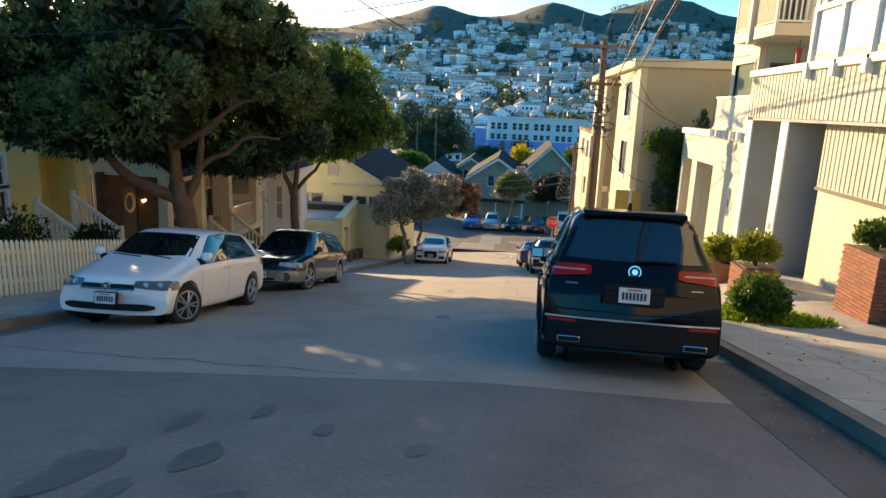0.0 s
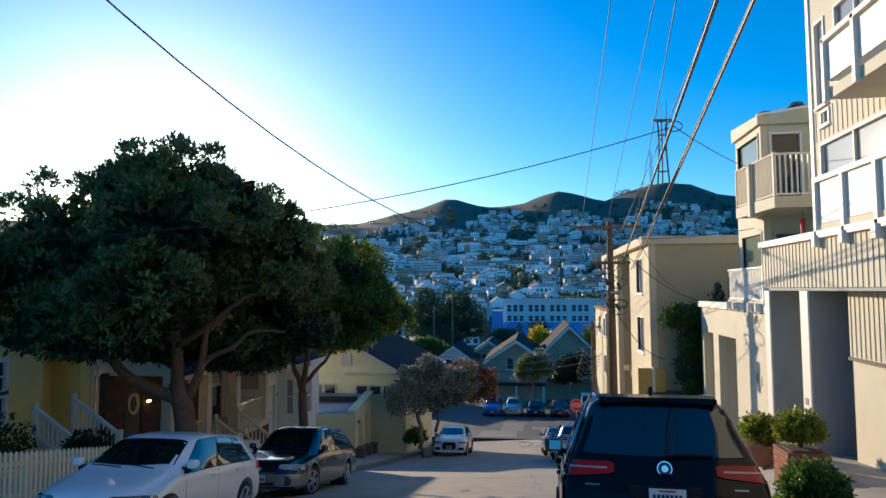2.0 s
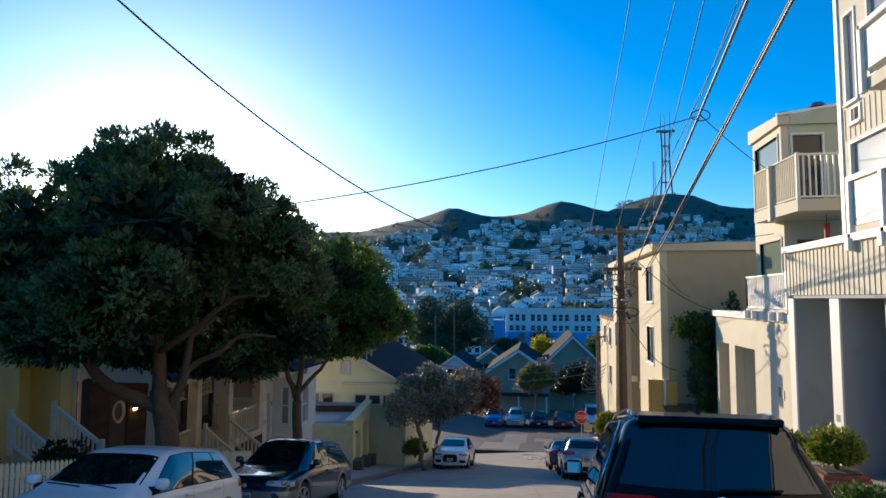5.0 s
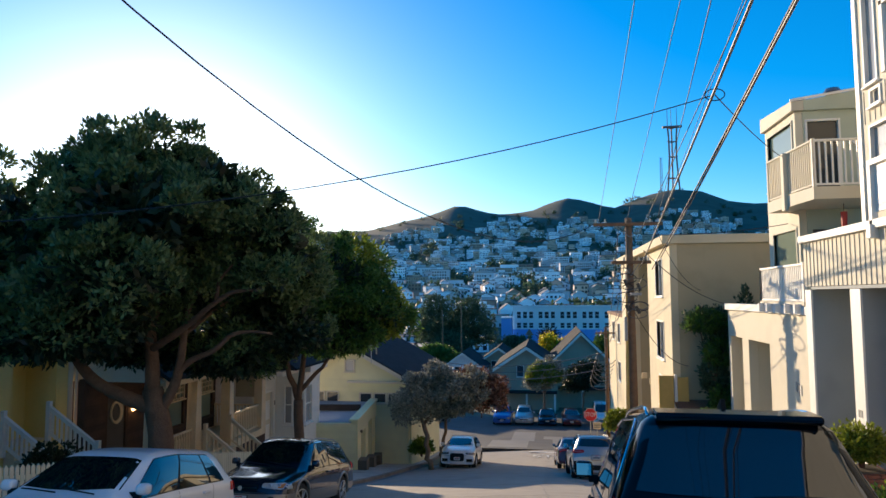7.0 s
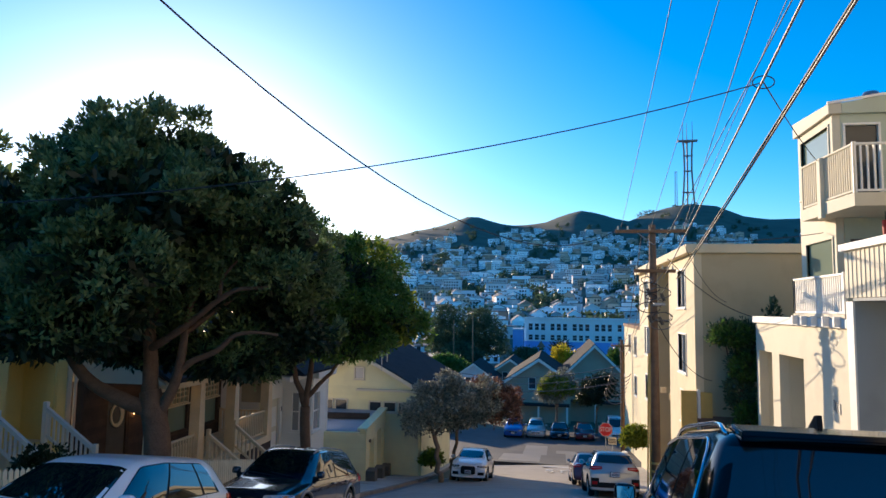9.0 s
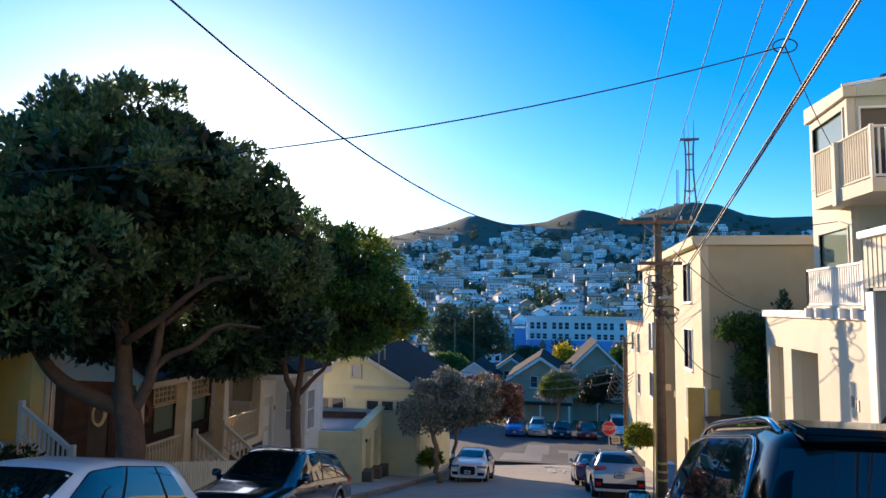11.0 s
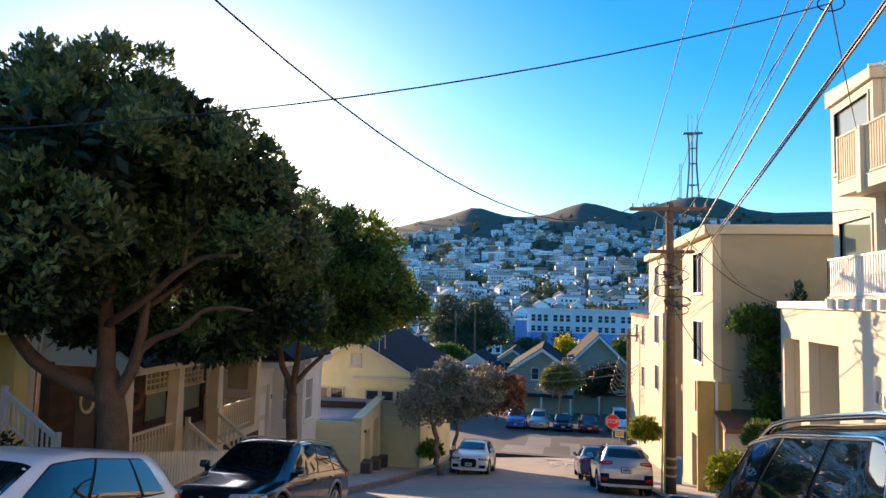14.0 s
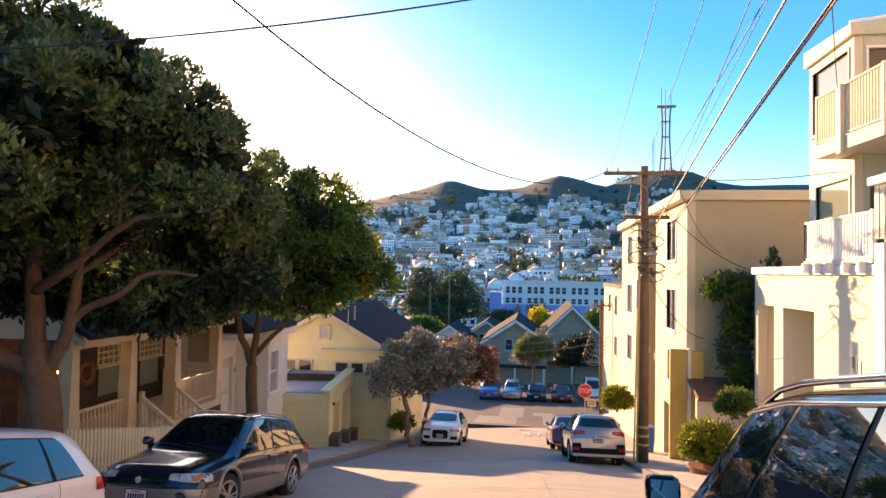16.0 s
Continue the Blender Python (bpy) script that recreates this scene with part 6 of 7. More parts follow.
    leaf_cloud("crown", [(-7.6, 29.1, -2.8, 1.1, 1.3, 0.95), (-7.0, 29.3, -2.35, 1.2, 1.3, 0.9), (-6.3, 29.5, -2.4, 1.2, 1.3, 0.95), (-7.9, 29.0, -3.5, 0.9, 1.2, 0.7), (-7.0, 29.2, -3.2, 1.2, 1.2, 0.8), (-5.7, 29.8, -3.1, 1.0, 1.2, 0.8), (-6.4, 29.6, -3.4, 0.9, 1.0, 0.6), (-5.2, 30.4, -2.5, 0.9, 1.0, 0.7)], 5200, 0.18, "leaf_dusty", t, 11, 6, 0.1, 0.5, clumps=170, clump_r=0.36)
    leaf_cloud("crown", [(-5.3, 31.5, -2.5, 1.1, 1.1, 0.9), (-4.4, 31.7, -2.75, 0.95, 1.0, 0.85), (-4.1, 31.8, -3.3, 0.8, 0.9, 0.6), (-5.1, 31.6, -3.2, 0.9, 0.9, 0.6)], 2300, 0.17, "leaf_rust", t, 12, 6, 0.1, 0.5, clumps=80, clump_r=0.34)
    # ragged conifer-like shrub between the buildings on the right
    t = thing("tall_shrub", "tall ragged dark green shrub against the stucco wall", "shrub")
    limbs(t, [((5.5, 23.2, road_z(23.2) + 0.1), (5.4, 23.2, 0.6), 0.12, 0.04, 0.1), ((5.4, 23.2, -1.5), (4.9, 23.3, 1.0), 0.06, 0.02, 0.1), ((5.4, 23.2, -1.0), (6.2, 23.2, 1.7), 0.06, 0.02, 0.1)], "bark")
    leaf_cloud("crown", [(5.1, 23.2, 1.2, 0.75, 0.5, 0.55), (5.8, 23.2, 1.0, 0.7, 0.5, 0.7), (5.6, 23.2, 0.0, 0.65, 0.5, 0.7), (5.4, 23.2, -1.0, 0.5, 0.45, 0.7), (5.7, 23.1, -2.0, 0.5, 0.45, 0.8), (6.6, 23.2, 1.9, 0.22, 0.2, 0.6), (5.5, 23.1, -3.2, 0.6, 0.45, 0.7)], 1300, 0.17, "leaf_far", t, 15, 7, 0.5)
    leaf_cloud("crown", [(5.1, 23.0, 1.2, 0.7, 0.45, 0.5), (5.6, 22.95, 0.0, 0.55, 0.4, 0.7), (5.6, 22.9, -2.0, 0.5, 0.4, 0.8)], 1100, 0.15, "leaf_green", t, 16, 6, 0.5)

    def bush(name, label, at, r, n, size, material, seed, second=None, cat="bush"):
        o = thing(name, label, cat)
        x, y, z = at
        limbs(o, [((x, y, z), (x + 0.05, y, z + r * 0.9), 0.05, 0.02, 0.03), ((x, y, z), (x - r * 0.4, y, z + r), 0.03, 0.01, 0.03), ((x, y, z), (x + r * 0.4, y + 0.1, z + r), 0.03, 0.01, 0.03)], "bark")
        leaf_cloud("leaves", [(x, y, z + r * 0.95, r, r, r * 0.85), (x + r * 0.4, y + r * 0.2, z + r * 0.7, r * 0.7, r * 0.7, r * 0.6), (x - r * 0.4, y - r * 0.1, z + r * 0.75, r * 0.7, r * 0.7, r * 0.6)], n, size, material, o, seed, 6, 0.4, 0.6)
        if second:
            leaf_cloud("flowers", [(x, y, z + r, r, r, r * 0.9)], 40, size * 0.8, second, o, seed + 1, 4, 0.6, 0.1)
        return o
    # the planting by the garages
    bush("round_shrub", "clipped round green shrub on a grass patch", (3.2, 5.2, road_z(5.2) + 0.15), 0.44, 1500, 0.075, "leaf_green", 21, "leaf_bright")
    bush("potted_shrub", "rusty green shrub in a low planter", (4.35, 8.8, -0.8), 0.42, 700, 0.09, "leaf_bright", 23, "leaf_bright")
    bush("potted_shrub", "yellow-green shrub in a low planter", (4.3, 11.0, -1.3), 0.42, 700, 0.1, "leaf_bright", 25)
    bush("shrub", "small green shrub growing in a brick planter", (5.2, 5.75, 0.3), 0.3, 500, 0.08, "leaf_green", 27)
    bush("shrub", "leafy green shrub beside the tan building", (3.3, 18.2, -3.6), 0.72, 1900, 0.11, "leaf_bright", 29)
    bush("shrub", "low green shrub with red flowers", (4.15, 18.9, -2.35), 0.45, 700, 0.12, "leaf_green", 31, "leaf_rust")
    bush("small_tree", "bright green small tree at the corner", (2.85, 34.5, road_z(34.5) + 1.6), 0.72, 1200, 0.16, "leaf_bright", 33)
    bush("shrub", "bright green shrub by the small tree", (-7.9, 31.0, road_z(31) + 0.2), 0.55, 600, 0.12, "leaf_bright", 35)
    bush("shrub", "dark thorny shrub in the front yard", (-11.3, 5.5, road_z(5.5) + 0.1), 0.7, 350, 0.1, "leaf_dark", 37)
    bush("shrub", "dark green shrub below the stairs", (-11.6, 8.6, road_z(8.6) + 0.1), 0.5, 500, 0.1, "leaf_dark", 39)
    g = thing("grass_patch", "bright green patch of ground cover on the pavement", "grass", kind="stuff")
    leaf_cloud("grass", [(3.3, 5.2, road_z(5.2) + 0.14, 0.95, 0.85, 0.1), (2.6, 5.6, road_z(5.6) + 0.14, 0.6, 0.7, 0.09), (3.9, 4.9, road_z(4.9) + 0.17, 0.55, 0.5, 0.08)], 2600, 0.075, "grass", g, 41, 5, 0.9, 0.9)
    # trees at the foot of the hill
    for k, (x, y, z, r, hgt, m, lab) in enumerate(((-1.5, 66, -8.2, 1.9, 3.4, "leaf_dusty", "pale olive street tree before a grey house"), (2.6, 67, -8.4, 2.0, 3.6, "leaf_dark", "dark street tree before a grey house"))):
        t = thing("street_tree", lab, "tree", group="far street trees")
        limbs(t, [((x, y, z - 2.4), (x, y, z + 0.5), 0.14, 0.1, 0.1), ((x, y, z), (x + 0.8, y, z + 2), 0.07, 0.03, 0.1)], "bark_pale")
        leaf_cloud("crown", [(x, y, z + 2.0, r, r, 1.6), (x + 0.8, y, z + 3.0, r * 0.6, r * 0.6, 1.0), (x - 0.8, y, z + 1.2, r * 0.7, r * 0.7, 0.9)], 1500, 0.24, m, t, 50 + k, 6, 0.2, 0.7)
        # bright leaves on the near side put sunlight into this crown's colour
        if k == 0:
            leaf_cloud("crown", [(x, y - 0.5, z + 2.2, r * 0.9, r * 0.8, 1.3)], 800, 0.24, "leaf_bright", t, 60, 6, 0.2, 0.3)
    for k, (x, y, zb, r, h, m, lab) in enumerate(((-31, 175, -17, 5.5, 20, "leaf_far", "large dark conifer-like tree in the valley"), (-22, 178, -17, 6.3, 19, "leaf_far", "large dark rounded tree in the valley"),
                                                  (-26.5, 168, -17, 5.5, 10, "leaf_far", "dark tree lower in the valley"), (-0.3, 98, -15, 2.6, 11.5, "leaf_yellow", "bright yellow-green small tree"), (9.5, 110, -14, 3.4, 10, "leaf_green", "olive tree beyond the gables"),
                                                  (-22, 120, -14, 4, 7, "leaf_green", "green tree among the roofs"), (-8, 150, -15, 5, 8, "leaf_far", "dark tree among the roofs"))):
        t = thing("valley_tree", lab, "tree", group="valley trees")
        limbs(t, [((x, y, zb), (x, y, zb + h * 0.6), 0.4, 0.15, 0.2)], "bark")
        lob = [(x, y, zb + h * 0.62, r, r, h * 0.34), (x + r * 0.4, y, zb + h * 0.45, r * 0.7, r * 0.7, h * 0.25), (x - r * 0.4, y, zb + h * 0.45, r * 0.7, r * 0.7, h * 0.25), (x - r * 0.15, y, zb + h * 0.8, r * 0.6, r * 0.6, h * 0.2)]
        leaf_cloud("crown", lob, 2600, 0.05 * r + 0.3, m, t, 70 + k, 5, 0.2, 0.5)


build_trees()


# ---- the far side: gabled houses, school, hillside town, mast ----
def gabled_house(x, y, zb, w, ze, zr, depth, wall, label):
    h = thing("house", label, "house", group="houses at the foot of the hill")
    part("front_wall", prism([(x - w, zb), (x + w, zb), (x + w, ze), (x, zr - 0.15), (x - w, ze)], "y", y, y + 0.3), M[wall], h)
    clapboard(h, "x", y, x - w, x + w, ze - 3.5, ze, wall, out=-1, gap=0.3)
    for s in (-1, 1):
        k = (zr - ze) / w
        o = w + 0.5
        part("roof", prism([(x, zr), (x + s * o, zr - o * k), (x + s * o, zr - o * k + 0.2), (x, zr + 0.22)], "y", y - 0.5, y + depth), M["roof_dark"], h)
        part("barge_board", prism([(x, zr - 0.3), (x + s * o, zr - o * k - 0.3), (x + s * o, zr - o * k + 0.1), (x, zr + 0.1)], "y", y - 0.6, y - 0.51), M["white_paint"], h)
        part("side_wall", box((x + s * w - 0.15, y + 0.31, zb), (x + s * w + 0.15, y + depth, ze)), M[wall], h)
    for wx in (-0.8, 0.8):
        window(h, "x", y - 0.05, x + wx - 0.4, x + wx + 0.4, ze - 1.2, ze + 0.1, -1, "glass", deep=0.03)
    part("porch_roof", box((x - w, y - 1.5, ze - 3.1), (x + w, y - 0.03, ze - 2.9)), M["roof_dark"], h)
    for wx in (-w + 0.3, 0, w - 0.3):
        part("porch_post", box((x + wx - 0.1, y - 1.4, zb), (x + wx + 0.1, y - 1.2, ze - 3.1)), M["white_paint"], h)
    return h


gabled_house(-3.66, 78.4, -13, 3.7, -6.5, -4.06, 14, "grey_house", "grey gabled house with white barge boards")
gabled_house(3.22, 81.5, -13, 4.1, -6.4, -2.39, 14, "grey_house", "tall grey gabled house with white barge boards")
gabled_house(-14, 96, -14, 3.2, -8.6, -6.4, 10, "school_white", "small white gabled house among the roofs")
gabled_house(-9.0, 104, -14, 3.2, -8.4, -6.2, 10, "grey_house", "small grey gabled house among the roofs")

# two houses out of sight, added to cast shade on the cross street
for gx, gzr in ((-18.5, -5.1), (-27.5, -4.8)):
    gabled_house(gx, 71, -13, 3.8, gzr - 2.6, gzr, 12, "school_white", "unseen pale gabled house added to shade the cross street")


def school():
    s = thing("school_building", "long pale blue and white school with rows of windows", "building")
    y, x0, x1, zt, zb = 222.0, -12.6, 34.0, -1.3, -17.0
    rows = ((-5.2, -3.0), (-8.5, -6.8))
    holes = []
    x = x0 + 1.5
    k = 0
    while x < x1 - 1.5:
        for z0, z1 in rows:
            holes.append((x, x + 1.3, z0, z1))
        k += 1
        x += 2.1 if k % 3 else 3.2
    part("wall", wall_with_holes((x0, x1), -9.0, zt, y, y + 0.5, holes, "x"), M["school_white"], s)
    part("base_wall", box((x0 - 0.05, y - 0.1, zb), (x1, y + 0.5, -9.01)), M["school_blue"], s)
    for a0, a1, z0, z1 in holes:
        w = part("window", box((a0 - 0.08, y - 0.06, z0 - 0.12), (a1 + 0.08, y - 0.004, z0 - 0.005)), M["school_white"], s)
        part("pane", box((a0, y + 0.2, z0), (a1, y + 0.25, z1)), M["far_glass"], w)
        part("bar", box((a0, y + 0.1, (z0 + z1) / 2 - 0.06), (a1, y + 0.19, (z0 + z1) / 2 + 0.06)), M["school_white"], w)
    part("cornice", box((x0 - 0.4, y - 0.5, zt), (x1 + 0.4, y + 1, zt + 0.5)), M["school_white"], s)
    part("roof", box((x0, y + 1.01, zt - 0.3), (x1, y + 16, zt)), M["far_roof"], s)
    part("end_wall", box((x0, y + 0.51, zb), (x0 + 0.5, y + 16, zt - 0.31)), M["school_blue"], s)
    part("string_course", box((x0, y - 0.15, -6.3), (x1, y - 0.001, -5.9)), M["school_white"], s)
    w2 = thing("school_building", "pale blue side wing of the school", "building")
    part("wing", box((-16.0, 214, -17), (-12.7, 221, -5.0)), M["school_blue"], w2)
    part("wing_roof", box((-16.2, 213.8, -5.0), (-12.6, 221.2, -4.6)), M["school_white"], w2)
    p = thing("play_tower", "yellow and orange play tower in the school yard", "play tower")
    part("mast", cyl((-6.5, 205, -17), (-6.5, 205, -10), 0.5), M["ochre"], p)
    part("roof", cyl((-6.5, 205, -10), (-6.5, 205, -8), 1.4, 0.05, 8), M["terracotta"], p)
    q = thing("slide", "yellow slide in the school yard", "slide")
    part("chute", prism([(-3.5, -16), (-1.8, -16), (-2.6, -9.5), (-3.2, -9.5)], "y", 205, 206), M["ochre"], q)
    t = thing("palm_tree", "small palm tree before the school", "tree")
    limbs(t, [((-0.6, 180, -17), (-0.6, 180, -9.5), 0.3, 0.22, 0.1)], "bark")
    leaf_cloud("fronds", [(-0.6, 180, -8.8, 1.4, 1.2, 1.2)], 110, 1.6, "leaf_dark", t, 91, 5, -0.2, 0.8, 0.15)


school()


def hillside():
    """The town that climbs the far hill: many blocks with roofs and windows, and dark trees between."""
    rng = random.Random(11)
    wv, wf, hv, hf, rv, rf, gv, gf = [], [], [], [], [], [], [], []

    def quad_box(vs, fs, o, ux, uy, lo, hi):
        b = len(vs)
        for z in (lo[2], hi[2]):
            for a, d in ((lo[0], lo[1]), (hi[0], lo[1]), (hi[0], hi[1]), (lo[0], hi[1])):
                vs.append((o[0] + ux[0] * a + uy[0] * d, o[1] + ux[1] * a + uy[1] * d, o[2] + z))
        fs += [(b, b + 1, b + 5, b + 4), (b + 1, b + 2, b + 6, b + 5), (b + 2, b + 3, b + 7, b + 6), (b + 3, b, b + 4, b + 7), (b + 4, b + 5, b + 6, b + 7)]

    tree_at = []
    d = 185.0
    while d < 1900:
        a = -24.0 + rng.random()
        while a < 24:
            az = a + rng.uniform(-0.15, 0.15)
            dd = d * (1 + rng.uniform(-0.02, 0.02))
            big = d > 560 and rng.random() < 0.14 + 0.2 * (d > 700)
            w = rng.uniform(7, 11) * (2.0 if big else 1)
            hgt = rng.uniform(6, 10) * (1.5 if big else 1) * min(1.0, max(0.55, d / 420))
            x, y = dd * math.sin(math.radians(az)), dd * math.cos(math.radians(az))
            z = far_z(az, dd)
            clear_school = (dd < 300 and -6 < az < 13) or (dd < 190 and az > -8.5)
            street = abs(az - 2.1 - 0.2 * math.sin(d / 200)) < 0.5 and d < 760
            green = noise.noise(Vector((az * 0.33, d / 140, 2.0))) > 0.24
            bare = d > 1450 and noise.noise(Vector((az * 0.2, d / 300, 7.0))) * 1.2 + (d - 1450) / 420 > 0.55
            if not clear_school and not street:
                if green or bare:
                    if rng.random() < (0.7 if not bare else 0.12):
                        tree_at.append((x, y, z, rng.uniform(4, 8)))
                else:
                    turn = math.radians(az + rng.choice((-1, 1)) * rng.uniform(2, 14))
                    ux, uy = (math.cos(turn), -math.sin(turn)), (math.sin(turn), math.cos(turn))
                    warm = rng.random() < 0.3
                    tv, tf = (hv, hf) if warm else (wv, wf)
                    quad_box(tv, tf, (x, y, z), ux, uy, (-w / 2, 0, -8), (w / 2, 10, hgt))
                    if rng.random() < 0.5 and not big:
                        b = len(rv)
                        rise = rng.uniform(1.8, 3.2)
                        for px, py, pz in ((-w / 2 - 0.4, -0.5, hgt), (w / 2 + 0.4, -0.5, hgt), (0, -0.5, hgt + rise), (-w / 2 - 0.4, 10, hgt), (w / 2 + 0.4, 10, hgt), (0, 10, hgt + rise)):
                            rv.append((x + ux[0] * px + uy[0] * py, y + ux[1] * px + uy[1] * py, z + pz))
                        rf.extend([(b, b + 2, b + 5, b + 3), (b + 1, b + 4, b + 5, b + 2)])
                        c = len(tv)
                        for px, py, pz in ((-w / 2, 0, hgt), (w / 2, 0, hgt), (0, 0, hgt + rise * 0.92)):
                            tv.append((x + ux[0] * px + uy[0] * py, y + ux[1] * px + uy[1] * py, z + pz))
                        tf.append((c, c + 1, c + 2))
                    else:
                        quad_box(rv, rf, (x, y, z), ux, uy, (-w / 2 - 0.3, -0.4, hgt), (w / 2 + 0.3, 10.2, hgt + 0.5))
                    if rng.random() < 0.3:
                        quad_box(tv, tf, (x, y, z), ux, uy, (-w * 0.2, 2, hgt), (w * 0.15, 5, hgt + 2.2))
                    n, fl = int(w / 2.3), max(2, int(hgt / 3.0))
                    for i in range(n):
                        for k in range(fl):
                            if rng.random() < 0.85:
                                wx = -w / 2 + (i + 0.5) * w / n
                                ww = 0.5 + 0.35 * rng.random()
                                quad_box(gv, gf, (x, y, z), ux, uy, (wx - ww, -0.12, 0.8 + k * 3.0 - 1.2 * (k == 0) * 0), (wx + ww, 0.02, 2.4 + k * 3.0))
                    if rng.random() < 0.4:
                        tree_at.append((x + rng.uniform(-8, 8), y - 6, far_z(az, dd - 6), rng.uniform(2.5, 5.5)))
            a += math.degrees(w / dd) * rng.uniform(1.05, 1.35)
        d += 15 + d * 0.022
    town = thing("hillside_town", "pale houses and flats packed on the far hillside", "houses", kind="stuff")
    for nm, v, f, m in (("walls", wv, wf, "far_wall"), ("walls", hv, hf, "far_warm"), ("roofs", rv, rf, "far_roof"), ("windows", gv, gf, "far_glass")):
        o = mesh_ob(nm, v, f, M[m])
        o.parent = town
        o["kind"] = "stuff"
    wood = thing("hillside_trees", "dark trees between the houses on the far hill", "trees", kind="stuff")
    lobes = []
    for x, y, z, r in tree_at:
        for _ in range(2):
            lobes.append((x + rng.uniform(-r, r) * 0.6, y, z + r * rng.uniform(0.4, 0.9), r * 0.8, r * 0.8, r * rng.uniform(0.6, 0.95)))
    # tree groups on the ridge by the mast and along the skyline
    for az, dd, r in ((7.8, 2080, 10), (7.3, 2090, 12), (6.9, 2090, 8), (11.4, 2080, 6), (-18, 1900, 12), (-17, 1900, 10), (-16.2, 1900, 11), (-12.5, 2000, 9), (-14.6, 1950, 9), (-19, 1900, 10), (-20, 1900, 12), (-10.9, 2020, 7), (9.8, 2080, 5)):
        x, y = dd * math.sin(math.radians(az)), dd * math.cos(math.radians(az))
        lobes.append((x, y, far_z(az, dd) + r * 0.5, r * 1.3, r, r * 0.8))
    leaf_cloud("foliage", lobes, 22000, 2.6, "leaf_far", wood, 95, 3, 0.2, 0.5, 0.7)
    # mast
    m = thing("radio_mast", "tall steel radio mast with three prongs on the ridge", "mast")
    bx, by, bz = 413.0, 2150.0, far_z(10.87, 2189) - 4
    k = 2189 / 2300
    H = 292 * k
    legs = [(-1, 0), (1, 0), (0, 1)]
    prof = [(0, 19), (0.17, 15), (0.42, 11), (0.66, 12), (0.78, 15)]
    pt = lambda s, h, w: (bx + s[0] * w, by + s[1] * w, bz + H * h)
    for s in legs:
        for (h0, w0), (h1, w1) in zip(prof, prof[1:]):
            part("leg", cyl(pt(s, h0, w0), pt(s, h1, w1), 2.7, seg=6), M["tower_red"], m)
        part("prong", cyl(pt(s, 0.76, 15), pt(s, 1.0, 14.5), 1.3, 0.7, 6), M["tower_red"], m)
    for h, w in ((0.17, 17), (0.42, 13), (0.6, 14), (0.77, 20)):
        for s0, s1 in ((0, 1), (1, 2), (2, 0)):
            part("cross_beam", cyl(pt(legs[s0], h, w * 1.1), pt(legs[s1], h, w * 1.1), 1.5, seg=6), M["tower_red"], m)
    part("platform", box((bx - 30, by - 4, bz + H * 0.765), (bx + 30, by + 8, bz + H * 0.785)), M["tower_red"], m)
    m2 = thing("lattice_mast", "slim lattice mast beside the large radio mast", "mast")
    cx, cy, cz = bx - 38, by, bz
    hh = H * 0.42
    for s in ((-3, 0), (3, 0), (0, 5)):
        part("leg", cyl((cx + s[0] * 1.4, cy + s[1], cz), (cx + s[0], cy + s[1], cz + hh), 0.8, 0.5, 5), M["tower_red"], m2)
    for i in range(14):
        z = cz + hh * i / 14
        part("brace", cyl((cx - 4, cy, z), (cx + 4, cy, z + hh / 14), 0.4, seg=4), M["tower_red"], m2)


hillside()


# ---- poles, wires, signs, small things ----
def wire(name, label, a, b, sag, r, material, n=24):
    a, b = Vector(a), Vector(b)
    o = thing(name, label, "cable")
    pts = [a.lerp(b, i / n) - Vector((0, 0, sag * 4 * (i / n) * (1 - i / n))) for i in range(n + 1)]
    part("strand", tube(pts, [r] * (n + 1), 6), M[material], o, smooth=True)
    return o


def utility_pole(x, y, top, label, arms, base=None):
    p = thing("utility_pole", label, "utility pole")
    zb = (road_z(y) + 0.14) if base is None else base
    part("shaft", tube([(x, y, zb - 0.2), (x, y, zb + (top - zb) * 0.5), (x - 0.03, y, top)], [0.17, 0.145, 0.12], 14), M["pole_wood"], p, smooth=True)
    for z, x0, x1 in arms:
        part("cross_arm", box((x + x0, y - 0.18, z - 0.06), (x + x1, y - 0.06, z + 0.06), 0.01), M["pole_wood"], p)
        for s in (x0 * 0.45, x1 * 0.45):
            part("brace", cyl((x + s, y - 0.14, z - 0.03), (x, y - 0.14, z - 0.5), 0.015, seg=6), M["metal_grey"], p)
        for k in (x0 + 0.1, x0 + 0.45, x1 - 0.45, x1 - 0.1):
            part("insulator", cyl((x + k, y - 0.12, z + 0.06), (x + k, y - 0.12, z + 0.2), 0.04, 0.025, 8), M["cream"], p)
    return p


